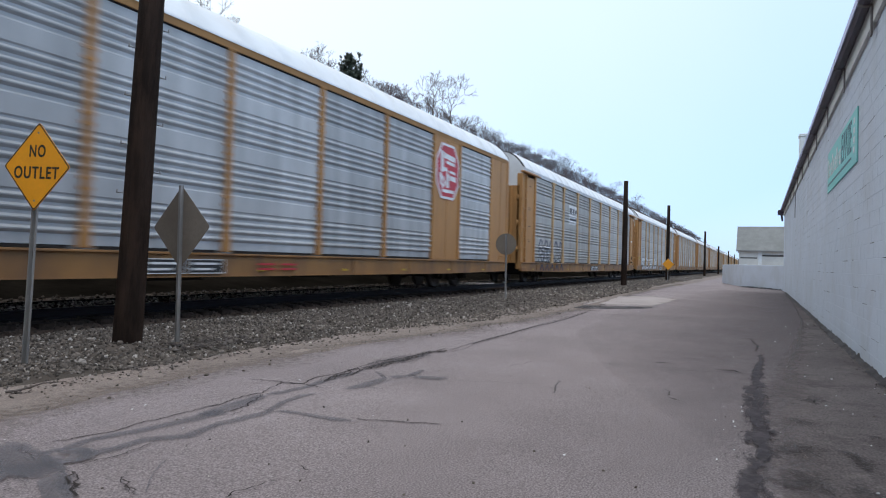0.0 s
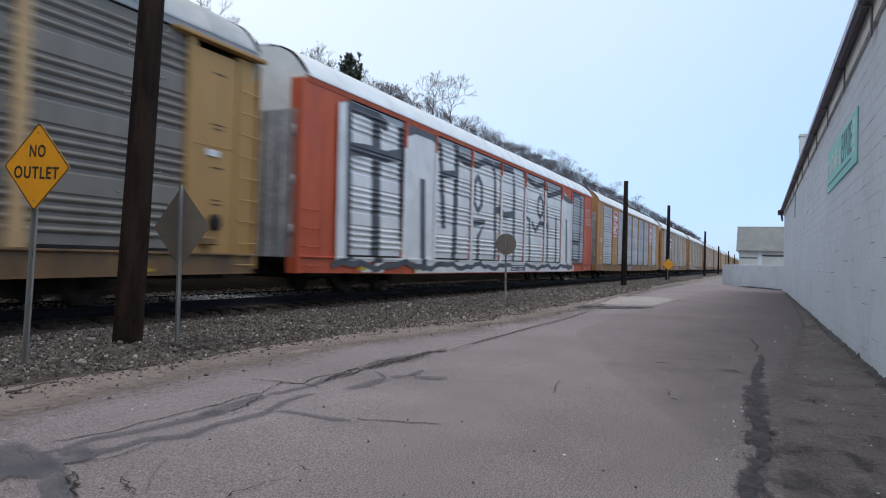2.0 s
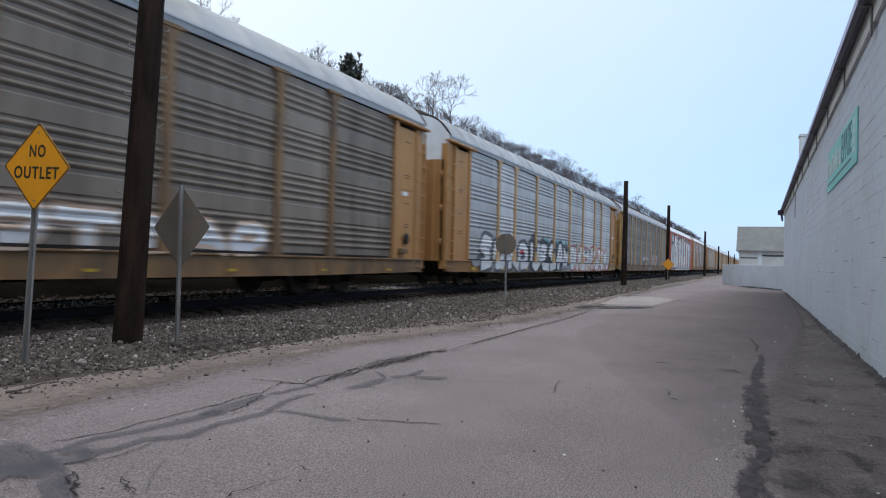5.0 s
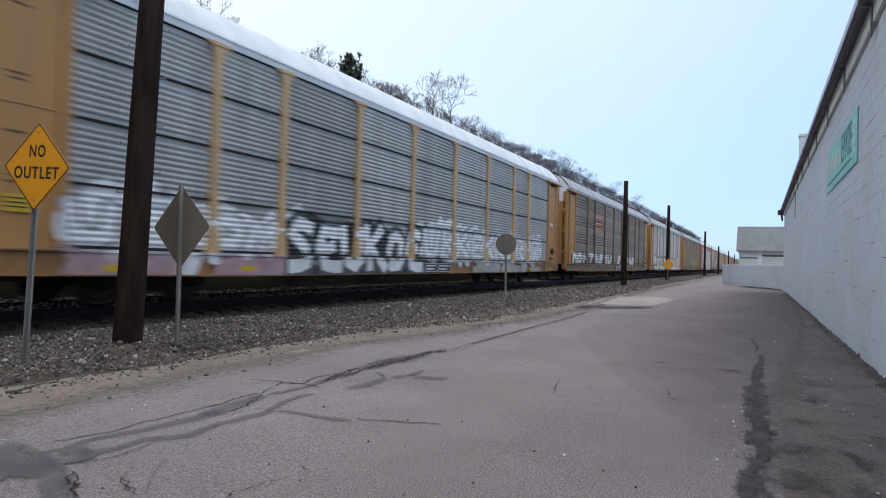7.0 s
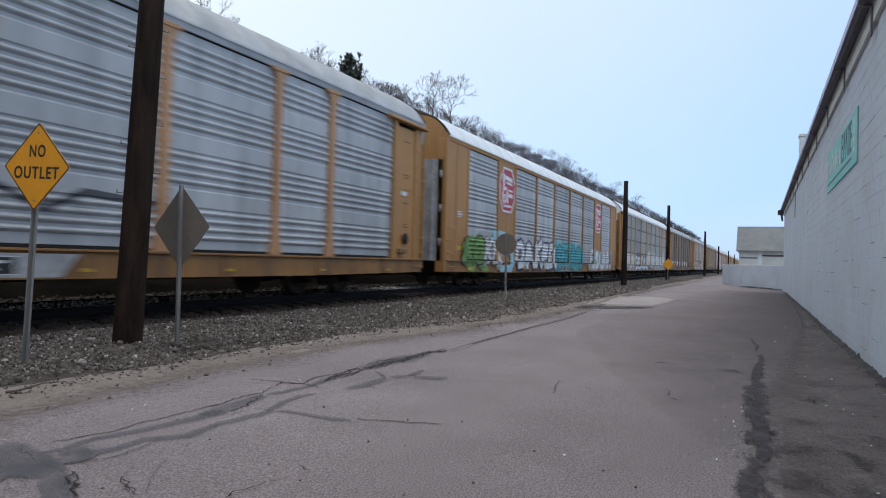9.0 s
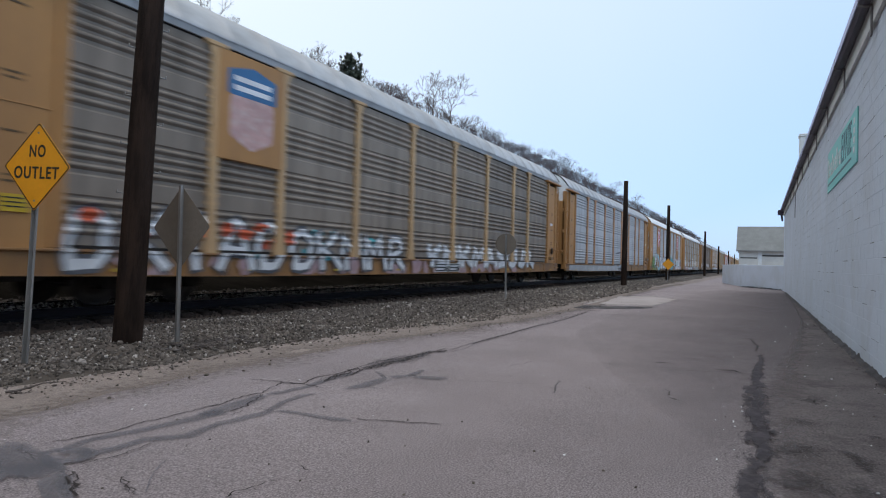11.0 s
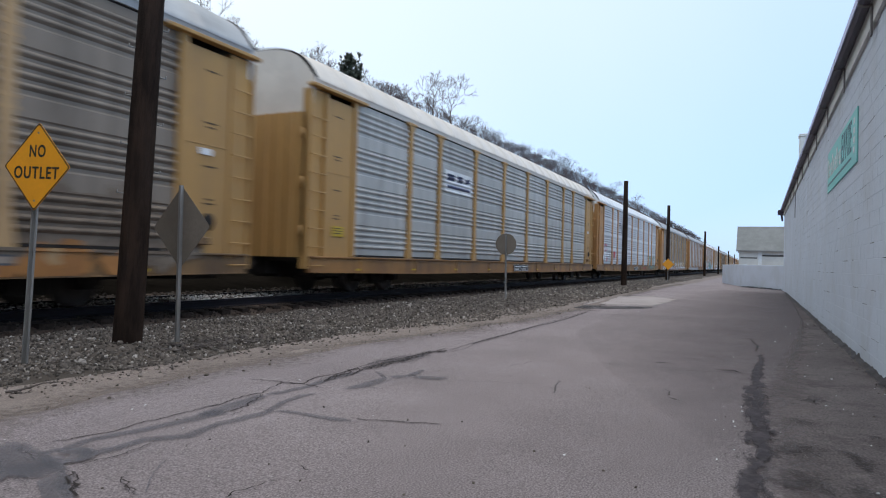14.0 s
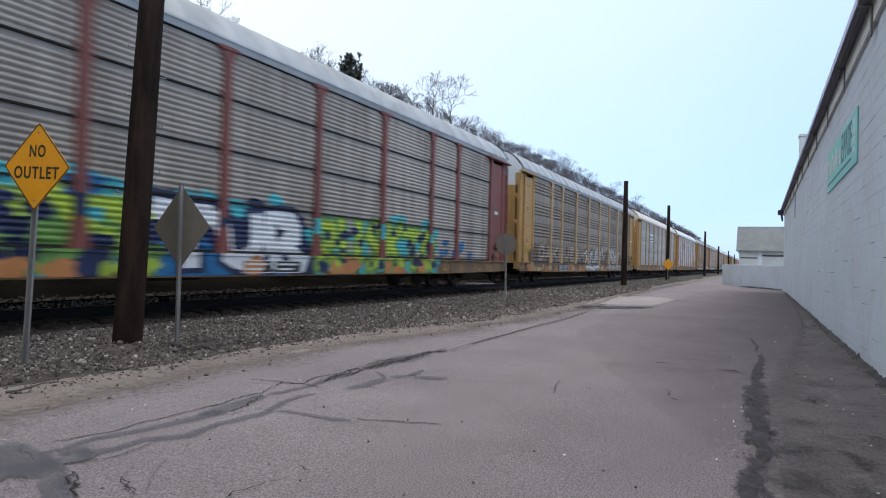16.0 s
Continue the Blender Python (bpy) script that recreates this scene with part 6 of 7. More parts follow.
autorack(7, "gold rail car carrier with silver ribbed panels and a faded tag", panel="galv_dull", post="gold_tan", sill="gold_sill", end="gold", roof="roof_grey")
autorack(8, "gold rail car carrier with grey panels, shield and white graffiti", panel="galv_brown", roof="roof_grey", **GREY)
autorack(9, "gold rail car carrier with bright silver panels and small red hearts", style="bulge", panel="galv_bright", post="gold_tan", sill="gold_sill", end="gold")
autorack(10, "gold rail car carrier with silver-grey ribbed panels", panel="galv_mid", roof="roof_cream", gable="roof_cream", post="gold_yellow", sill="gold_sill", end="gold_yellow", door="gold_yellow")
autorack(11, "gold rail car carrier with brown-grimed panels and white scrawl", panel="galv_grimy", roof="roof_grey", post="gold_pale", sill="gold_dirty", end="gold_yellow", door="gold_yellow")
autorack(12, "brown rail car carrier with grimy seamed panels and bright graffiti", style="seams", seams=4, panel="galv_tan", post="boxcar_brown", sill="gold_dirty", end="boxcar_brown", roof="roof_grey", gable="roof_grey", door="boxcar_brown")
autorack(13, "gold rail car carrier with grey ribbed panels", panel="galv_mid", **GREY)


# ---- paint, marks and graffiti on the cars ----
def lay(bm, k, style, lift):
    """Lays a flat drawing over ribs, flat panels, sill lip and sill, trimmed at the sill's foot and at the eave."""
    def cut(co, no, clear=False):
        bmesh.ops.bisect_plane(bm, geom=bm.verts[:] + bm.edges[:] + bm.faces[:], plane_co=co, plane_no=no, clear_inner=clear)

    cut((0, 0, 0.522), (0, 0, 1), True)
    cut((0, 0, Z1 - 0.09), (0, 0, -1), True)
    for e in (-1, 1):
        cut((8.5 * e, 0, 0.522), (-0.011 * e, 0, 1), True)
    if not bm.verts:
        return bm
    xs = [v.co.x for v in bm.verts]
    flat = [(-HALF, -HALF + END, 0.068), (HALF - END, HALF, 0.068)] + ([(-9.32, -7.33, 0.014), (7.33, 9.32, 0.014)] if k in (0, 1, 6) else [])
    for a, b, up in flat:
        for x in (a, b):
            if min(xs) < x < max(xs):
                cut((x - 0.002, 0, 0), (1, 0, 0))
                cut((x + 0.002, 0, 0), (1, 0, 0))
    pts = RIBS[style]
    lo, hi = min(v.co.z for v in bm.verts), max(v.co.z for v in bm.verts)
    for z in [0.888, 0.892, 0.938, 0.942] + [p[0] for p in pts]:
        if lo < z < hi:
            cut((0, 0, z), (0, 0, 1))
    zs, ds = [p[0] for p in pts], [p[1] for p in pts]
    for v in bm.verts:
        x, z = v.co.x, v.co.z
        d = float(np.interp(z, zs, ds))
        for a, b, up in flat:
            if a - 0.001 < x < b + 0.001:
                d = -up
        v.co.y = -SIDE - lift + (-0.062 if z < 0.89 else -0.082 if z < 0.94 else d)
    return bm


def painted(name, k, bm, material, style="bands", lift=0.004, label=""):
    for v in bm.verts:
        v.co.x += SHIFT.get(k, 0.0)
    return part(name, lay(bm, k, STYLE.get(k, "bands"), lift), material, CARS[k], label)


STYLE = {5: "seams", 9: "bulge", 12: "seams"}
SHIFT = {1: -0.5, 2: -0.4, 4: -0.9, 5: -0.4, 6: -0.4, 8: -0.3, 9: -0.75, 10: -0.6}


SHAPES = [
    [[(0.15, 0.0), (0.12, 0.5), (0.2, 0.92), (0.55, 1.0), (0.85, 0.8), (0.82, 0.4), (0.6, 0.05), (0.2, 0.03)]],
    [[(0.1, 0.0), (0.15, 0.6), (0.1, 1.0)], [(0.85, 1.0), (0.3, 0.55), (0.9, 0.0)]],
    [[(0.85, 0.95), (0.3, 1.0), (0.12, 0.5), (0.25, 0.05), (0.9, 0.0)], [(0.2, 0.5), (0.7, 0.55)]],
    [[(0.1, 0.0), (0.12, 1.0), (0.7, 0.95), (0.8, 0.6), (0.3, 0.45), (0.85, 0.0)]],
    [[(0.85, 0.9), (0.4, 1.0), (0.15, 0.75), (0.75, 0.4), (0.7, 0.1), (0.1, 0.0)]],
    [[(0.05, 1.0), (0.15, 0.1), (0.5, 0.0), (0.8, 0.2), (0.9, 1.0)]],
    [[(0.0, 0.0), (0.4, 1.0), (0.6, 0.95), (0.95, 0.0)], [(0.2, 0.4), (0.8, 0.35)]],
    [[(0.05, 0.0), (0.1, 0.95), (0.5, 0.4), (0.85, 1.0), (0.95, 0.0)]],
    [[(0.5, 0.0), (0.52, 1.0)], [(0.05, 1.0), (0.95, 0.96)]],
]


def scrawl(k, x0, x1, z0, z1, n, fill, line, seed, style="bands", w=0.3, rim=0.12, label="sprayed lettering", order=None, haze=None):
    """A row of n sprayed shapes: dark rims, then fills."""
    rng = random.Random(seed)
    outer, inner, back = bmesh.new(), bmesh.new(), bmesh.new()
    cw = (x1 - x0) / n
    if haze:
        x = x0 - 0.2
        while x < x1 + 0.1:
            blob(back, x, (z0 + z1) / 2 + rng.uniform(-0.1, 0.1), rng.uniform(0.5, 0.8), (z1 - z0) * rng.uniform(0.46, 0.6), rng.random() * 50, 0.4, 16)
            x += 0.7
        painted("graffiti_base", k, back, haze, style, 0.003, label)
    else:
        back.free()
    for i in range(n):
        sh = SHAPES[order[i % len(order)] if order else rng.randrange(len(SHAPES))]
        top = z1 - rng.uniform(0, 0.12) * (z1 - z0)
        sk = rng.uniform(-0.12, 0.12)
        for s in sh:
            pts = []
            for a, b in zip(s, s[1:] + [None]):
                if b is None:
                    pts.append(a)
                else:
                    pts += [a, ((a[0] + b[0]) / 2 + rng.uniform(-0.05, 0.05), (a[1] + b[1]) / 2 + rng.uniform(-0.04, 0.04))]
            q = [(x0 + (i + 0.06 + 0.88 * (p[0] + sk * p[1])) * cw, z0 + w * 0.5 + p[1] * (top - z0 - w)) for p in pts]
            stroke(outer, q, w + 2 * rim)
            stroke(inner, q, w)
    painted("graffiti_outline", k, outer, line, style, 0.006, label)
    painted("graffiti_fill", k, inner, fill, style, 0.009, label)


def splash(k, x0, x1, z0, z1, n, material, seed, style="bands", size=0.35, lift=0.011, label="sprayed colour"):
    rng = random.Random(seed)
    for i in range(n):
        bm = bmesh.new()
        blob(bm, rng.uniform(x0, x1), rng.uniform(z0, z1), size * rng.uniform(0.4, 1.3), size * rng.uniform(0.3, 0.9), rng.random() * 90, 0.7, 12)
        painted("graffiti_splash", k, bm, material, style, lift + 0.0003 * (i % 5), label)


def post_paint(k, x0, x1, top, material):
    """Spray that runs across the posts too."""
    e = -HALF + END
    for i, w in enumerate(BAYS[:-1]):
        e += w
        if x0 < e < x1:
            bm = bmesh.new()
            box(bm, e - 0.1, e + 0.1, -SIDE - 0.052, -SIDE - 0.03, Z0 + 0.01, top + random.uniform(-0.15, 0.1))
            part("post_paint", bm, material, CARS[k])


def sill_marks(k, gap=3.0, material="tag_yellow", shift=0.0, size=0.1):
    for i in range(-4, 5):
        x = i * gap + shift
        bm = bmesh.new()
        box(bm, x - size, x + size, -SIDE - 0.068, -SIDE - 0.055, 0.60, 0.60 + size * 0.55)
        part("reflector", bm, material, CARS[k], "yellow reflective strip")


def plates(k, x):
    """Two stencil boards on the sill, lettering as bars."""
    for dx in (0.0, 0.95):
        bm = bmesh.new()
        box(bm, x + dx, x + dx + 0.88, -SIDE - 0.072, -SIDE - 0.05, 0.56, 0.82)
        board = part("stencil_board", bm, "black_paint", CARS[k], "black data board with white rim")
        bm = bmesh.new()
        for a, b, c, d in ((0, .88, .56, .575), (0, .88, .805, .82), (0, .015, .56, .82), (.865, .88, .56, .82), (.1, .75, .72, .76), (.1, .6, .62, .66)):
            box(bm, x + dx + a, x + dx + b, -SIDE - 0.076, -SIDE - 0.072, c, d)
        part("board_lettering", bm, "chalk_white", board)


def end_marks(k, dark="stencil_ink", tag=True, right=True):
    """Stencil bars and a yellow notice on the end panels."""
    for side in (-1, 1):
        c = side * (HALF - 1.12)
        for z, w in ((4.25, .3), (3.3, .32), (3.22, .22), (2.5, .3), (1.9, .2), (1.82, .26)):
            bm = bmesh.new()
            box(bm, c - w / 2, c + w / 2, -SIDE - 0.016, -SIDE + 0.01, z, z + 0.03)
            part("stencil", bm, dark, CARS[k])
    if tag:
        bm = bmesh.new()
        box(bm, -HALF + 0.95, -HALF + 1.42, -SIDE - 0.034, -SIDE - 0.015, 1.42, 1.66)
        tg = part("notice", bm, "tag_yellow", CARS[k], "yellow notice plate")
        bm = bmesh.new()
        for z in (1.48, 1.54, 1.6):
            box(bm, -HALF + 1.0, -HALF + 1.36, -SIDE - 0.038, -SIDE - 0.034, z, z + 0.018)
        part("notice_lettering", bm, "black_paint", tg)
    bm = bmesh.new()
    soft_box(bm, HALF - 1.55, HALF - 1.2, -SIDE - 0.16, -SIDE - 0.01, 1.08, 1.22, 0.02)
    brake = part("brake_step", bm, "gold_dirty", CARS[k], "small brake step")
    bm = bmesh.new()
    lathe(bm, [(0.05, -SIDE - 0.1), (0.16, -SIDE - 0.09), (0.16, -SIDE - 0.07), (0.05, -SIDE - 0.06)], 16, "y", (HALF - 1.2, 0, 1.5))
    part("brake_wheel", bm, "under", brake)
    if right:
        bm = bmesh.new()
        box(bm, HALF - 1.4, HALF - 1.1, -SIDE - 0.034, -SIDE - 0.015, 2.72, 2.84)
        part("label_plate", bm, "chalk_white", CARS[k])


def octagon(cx, cz, hw, hh, c):
    return [(cx - hw + c, cz - hh), (cx + hw - c, cz - hh), (cx + hw, cz - hh + c * 1.3), (cx + hw, cz + hh - c * 1.3),
            (cx + hw - c, cz + hh), (cx - hw + c, cz + hh), (cx - hw, cz + hh - c * 1.3), (cx - hw, cz - hh + c * 1.3)]


def red_shield(k, cx, cz=3.78):
    y = -SIDE - 0.016
    bm = bmesh.new()
    prism(bm, octagon(cx, cz, 0.88, 0.90, 0.40), y - 0.004, y)
    base = part("shield", bm, "logo_red", CARS[k], "red octagonal emblem with white shapes")
    bm = bmesh.new()
    o, i_ = octagon(cx, cz, 0.87, 0.89, 0.395), octagon(cx, cz, 0.79, 0.81, 0.36)
    va, vb = [bm.verts.new((x, y - 0.008, z)) for x, z in o], [bm.verts.new((x, y - 0.008, z)) for x, z in i_]
    for n in range(8):
        bm.faces.new((va[n], va[(n + 1) % 8], vb[(n + 1) % 8], vb[n]))
    part("shield_rim", bm, "chalk_white", base, "white rim line")
    for pts, w in (([(-.45, .55), (-.42, .1)], .22), ([(-.25, .5), (.5, .44)], .17), ([(-.1, .3), (.5, .27)], .1), ([(-.5, .0), (-.1, .08), (-.05, -.08)], .13), ([(.1, .02), (.55, .0)], .08),
                   ([(-.52, -.14), (-.5, -.4)], .16), ([(-.35, -.22), (-.2, -.42), (-.4, -.5)], .14), ([(-.02, -.14), (.0, -.45)], .2), ([(.2, -.18), (.58, -.2)], .16), ([(-.35, -.64), (.45, -.62)], .1)):
        bm = bmesh.new()
        stroke(bm, [(cx + a, cz + b) for a, b in pts], w, y - 0.008)
        part("shield_shape", bm, "chalk_white", base)


# far cars: small tags
for k in range(-11, 14):
    if k not in (1,):
        sill_marks(k, shift=random.uniform(-0.8, 0.8), size=0.2 if k in (3, 5, 6) else 0.09)
    plates(k, {0: -3.4, 11: -7.95}.get(k, random.uniform(-1.2, 0.2)))
    if k not in (0, 6, 1):
        end_marks(k, tag=k % 2 == 0 or k in (5, 11), right=k not in (9,))

# car -1: arched dark shapes and a pale square
bm = bmesh.new()
for i in range(5):
    x = -11.4 + i * 0.85
    stroke(bm, [(x, 1.0), (x + 0.02, 1.7), (x + 0.25, 2.0), (x + 0.5, 1.9), (x + 0.6, 1.6), (x + 0.6, 1.0)], 0.13)
    stroke(bm, [(x + 0.05, 0.62), (x + 0.3, 0.85), (x + 0.55, 0.6)], 0.12)
painted("graffiti_outline", -1, bm, "navy", label="dark arched graffiti")
scrawl(-1, -11.5, -7.0, 0.95, 1.7, 5, "grey_paint", "chalk_white", 3, w=0.14, rim=0.05)


def plain_emblem(k, cx, cz, w, h, base, shape):
    bm = bmesh.new()
    slab(bm, [(cx - w, cz - h), (cx + w, cz - h), (cx + w, cz + h), (cx - w, cz + h)])
    painted("emblem", k, bm, base, label="rectangular emblem")
    bm = bmesh.new()
    slab(bm, [(cx - w * .85, cz + h * .1), (cx - w * .3, cz + h * .1), (cx - w * .3, cz + h * .7), (cx - w * .85, cz + h * .7)])
    slab(bm, [(cx - w * .1, cz + h * .1), (cx + w * .3, cz + h * .1), (cx + w * .3, cz + h * .7), (cx - w * .1, cz + h * .7)])
    slab(bm, [(cx + w * .45, cz + h * .1), (cx + w * .85, cz + h * .3), (cx + w * .85, cz + h * .7), (cx + w * .45, cz + h * .5)])
    slab(bm, [(cx - w * .85, cz - h * .6), (cx + w * .85, cz - h * .6), (cx + w * .85, cz - h * .35), (cx - w * .85, cz - h * .35)])
    painted("emblem_shapes", k, bm, shape, lift=0.008)


plain_emblem(-1, -5.3, 3.55, 0.85, 0.5, "chalk_white", "grey_paint")
scrawl(-2, -11.5, -2.0, 0.6, 1.7, 9, "chalk_white", "grey_paint", 5, w=0.2, rim=0.05)
splash(-3, 1.5, 4.0, 0.95, 1.9, 8, "chalk_white", 6, size=0.5)

# car 0 and car 6: red shields
for k in (0, 6):
    red_shield(k, -8.33)
    red_shield(k, 8.33)
    bm = bmesh.new()
    box(bm, -HALF + 1.0, -HALF + 1.45, -SIDE - 0.018, -SIDE - 0.004, 1.28, 1.42)
    part("notice", bm, "tag_yellow", CARS[k], "yellow notice plate")
    bm = bmesh.new()
    for z, w in ((2.55, .3), (2.47, .4), (2.39, .24)):
        box(bm, -HALF + 1.0, -HALF + 1.0 + w, -SIDE - 0.016, -SIDE - 0.004, z, z + 0.04)
    part("stencil", bm, "chalk_white", CARS[k])
bm = bmesh.new()
for x, w in ((-0.6, .5), (0.1, .5)):
    box(bm, x, x + w, -SIDE - 0.075, -SIDE - 0.062, 0.62, 0.66)
    box(bm, x, x + w, -SIDE - 0.075, -SIDE - 0.062, 0.72, 0.76)
part("sill_mark", bm, "logo_red", CARS[0])

# car 1: a whole side of white with grey block lettering
bm = bmesh.new()
slab(bm, [(-12.2, 0.84), (9.9, 0.84), (9.9, 4.15), (8.6, 4.5), (7.9, 4.68), (5.2, 4.3), (4.5, 4.62), (3.2, 4.45), (1.9, 4.72), (0.4, 4.74), (-1.7, 4.68), (-3.4, 4.42),
          (-4.4, 4.33), (-5.2, 4.74), (-6.5, 4.6), (-7.1, 4.82), (-8.3, 4.84), (-9.1, 4.55), (-10.3, 4.72), (-11.7, 4.78), (-12.25, 4.6)])
painted("graffiti_base", 1, bm, "panel_white", lift=0.004, label="white sprayed ground")
post_paint(1, -12, 9.5, 4.2, "panel_white")
bm = bmesh.new()
for w, pts in ((0.24, [(-11.74, 4.6), (-11.62, 1.0)]), (0.2, [(-11.74, 4.65), (-11.08, 4.7), (-10.22, 4.61), (-9.91, 4.52)]), (0.22, [(-11.68, 3.61), (-10.75, 3.69), (-9.86, 3.67), (-9.07, 3.85)]),
               (0.3, [(-10.4, 4.7), (-10.25, 0.96)]), (0.22, [(-9.05, 4.5), (-8.83, 1.55)]), (0.2, [(-9.0, 4.5), (-8.26, 4.74), (-7.12, 4.74), (-6.48, 4.5), (-6.11, 2.04)]),
               (0.22, [(-7.72, 3.22), (-7.56, 0.7)]), (0.16, [(-6.22, 3.67), (-5.24, 3.8)]), (0.24, [(-5.2, 4.7), (-5.24, 1.0)]),
               (0.17, [(-5.4, 4.72), (-5.1, 4.45), (-4.4, 4.3), (-3.37, 4.36), (-2.72, 4.6), (-1.96, 4.6), (-1.63, 4.26), (-1.41, 1.1)]), (0.17, [(-3.6, 2.28), (-2.56, 2.36), (-3.19, 1.8), (-3.13, 0.98)]),
               (0.18, [(-1.66, 4.6), (0.44, 4.66), (0.6, 3.9), (0.72, 1.05)]), (0.18, [(-1.6, 2.87), (-0.9, 2.95), (-0.5, 2.77), (0.58, 2.9)]),
               (0.16, [(2.1, 4.65), (2.28, 3.15), (1.85, 2.95), (2.71, 2.8), (2.85, 1.05)]), (0.16, [(1.77, 4.66), (3.58, 4.38), (4.72, 4.58), (5.2, 4.0), (5.5, 2.72), (5.6, 1.0)]), (0.15, [(3.13, 2.7), (3.58, 2.35), (4.24, 2.77), (5.6, 2.7)]),
               (0.18, [(5.21, 4.55), (5.47, 4.15), (6.43, 4.31), (7.78, 4.56)]), (0.18, [(6.92, 3.16), (7.06, 0.97)]), (0.18, [(7.88, 4.77), (7.99, 2.44)]),
               (0.2, [(7.84, 4.75), (8.26, 4.32), (9.02, 4.26), (10.02, 4.17), (10.24, 1.05)]), (0.18, [(8.77, 3.16), (8.93, 0.86)]),
               (0.2, [(10.14, 4.68), (11.73, 4.81), (12.01, 4.34), (11.72, 1.08), (10.18, 1.13), (10.14, 4.68)]), (0.18, [(10.28, 2.09), (11.77, 2.08)]),
               (0.16, [(-3.3, 3.95), (-2.95, 3.7), (-2.9, 3.0), (-3.25, 2.72), (-3.6, 3.0), (-3.62, 3.7), (-3.3, 3.95)]), (0.15, [(4.27, 4.0), (4.65, 3.75), (4.65, 3.25), (4.27, 3.0), (3.9, 3.25), (3.9, 3.75), (4.27, 4.0)])):
    stroke(bm, pts, w * 1.5)
painted("graffiti_outline", 1, bm, "grey_paint", lift=0.009, label="dark grey block outlines")
bm = bmesh.new()
wave = [(-12.3 + 0.4 * i, 0.74 + 0.07 * math.sin(i * 0.9) + 0.05 * math.sin(i * 2.3)) for i in range(57)]
stroke(bm, wave, 0.16)
painted("graffiti_outline", 1, bm, "grey_paint", lift=0.009)
splash(1, -12, 10.5, 0.52, 0.62, 26, "panel_white", 17, size=0.4, lift=0.004)
for row, n in ((3.72, 3), (3.2, 4)):
    for q in range(n):
        bm = bmesh.new()
        x = 12.85 + 0.34 * q
        stroke(bm, [(x, row), (x, row + 0.36)], 0.09)
        stroke(bm, [(x, row + 0.33), (x + 0.2, row + 0.34)], 0.08)
        stroke(bm, [(x, row + (0.02 if q % 2 else 0.18)), (x + 0.2, row + (0.02 if q % 2 else 0.17))], 0.08)
        painted("faded_lettering", 1, bm, "shield_pink", lift=0.006, label="faded pale lettering shape")
sill_marks(1, shift=0.5, size=0.18)
# car 7: primer-grey stretch of sill
bm = bmesh.new()
slab(bm, [(-13.4, 0.52), (2.6, 0.52), (2.9, 0.86), (-13.4, 0.86)])
painted("sill_patch", 7, bm, "spray_grey", lift=0.003, label="grey overpainted sill")

# car 2: round blue emblem on the end panel, tags low down
bm = bmesh.new()
lathe(bm, [(0.27, -SIDE - 0.022), (0.27, -SIDE - 0.006)], 24, "y", (-12.72, 0, 4.02))
em = part("round_emblem", bm, "logo_blue", CARS[2], "round blue emblem")
bm = bmesh.new()
for i in range(8):
    a = math.tau * i / 8
    stroke(bm, [(-12.72, 4.02), (-12.72 + .2 * math.cos(a), 4.02 + .2 * math.sin(a))], 0.035, -SIDE - 0.026)
part("emblem_shapes", bm, "chalk_white", em)
scrawl(2, -3.0, 0.5, 1.4, 1.7, 4, "chalk_white", "galv_mid", 7, w=0.1, rim=0.02)
scrawl(2, 2.5, 6.5, 1.0, 1.9, 4, "pink", "galv_light", 8, w=0.12, rim=0.08)

# car 3: white letters on black, then white letters rimmed in red along the foot
scrawl(3, 1.8, 11.1, 0.55, 1.95, 6, "chalk_white", "pink", 9, w=0.5, rim=0.12, haze="peach", order=[3, 2, 0, 3, 6, 7])
post_paint(3, 1.8, 11.1, 1.7, "chalk_white")
splash(3, 2.0, 11.0, 0.6, 1.6, 16, "peach", 91, size=0.28, lift=0.012)
splash(3, 1.8, 9.0, 1.6, 1.95, 7, "spray_dull_green", 95, size=0.22, lift=0.012)
scrawl(3, -5.2, 1.9, 0.55, 1.95, 5, "chalk_white", "black_paint", 10, w=0.36, rim=0.2, haze="grey_paint", order=[5, 2, 4, 6, 7])
post_paint(3, -5.2, 1.9, 1.7, "grey_paint")
splash(3, -5.0, 1.0, 1.95, 2.05, 7, "spray_teal", 92, size=0.16, lift=0.004)
scrawl(3, -11.2, -5.3, 0.6, 1.95, 4, "chalk_white", "grey_paint", 93, w=0.4, rim=0.16, haze="spray_grey", order=[4, 0, 3, 0])
post_paint(3, -11.0, -5.3, 1.9, "chalk_white")
bm = bmesh.new()
stroke(bm, [(-6.6, 1.36), (-6.2, 1.38)], 0.16)
painted("graffiti_fill", 3, bm, "logo_red", lift=0.055, label="short red sprayed bar")
# car 4
plain_emblem(4, -5.3, 3.5, 0.8, 0.42, "logo_orange", "black_paint")
scrawl(4, -12.0, -1.0, 0.95, 1.6, 8, "chalk_white", "spray_grey", 12, w=0.2, rim=0.06)
scrawl(4, 1.0, 8.0, 0.95, 1.6, 6, "chalk_white", "peach", 13, w=0.2, rim=0.08)

# car 5: white and black along the whole foot
splash(5, -11.9, -6.0, 1.0, 1.7, 60, "chalk_white", 14, size=0.5, lift=0.003)
splash(5, -11.5, -6.0, 0.55, 0.8, 14, "spray_mauve", 15, size=0.55, lift=0.003)
scrawl(5, -11.8, -7.0, 0.95, 1.75, 5, "chalk_white", "spray_grey", 16, w=0.26, rim=0.08)
splash(5, -6.6, 1.2, 0.55, 0.8, 16, "black_paint", 19, size=0.5, lift=0.003)
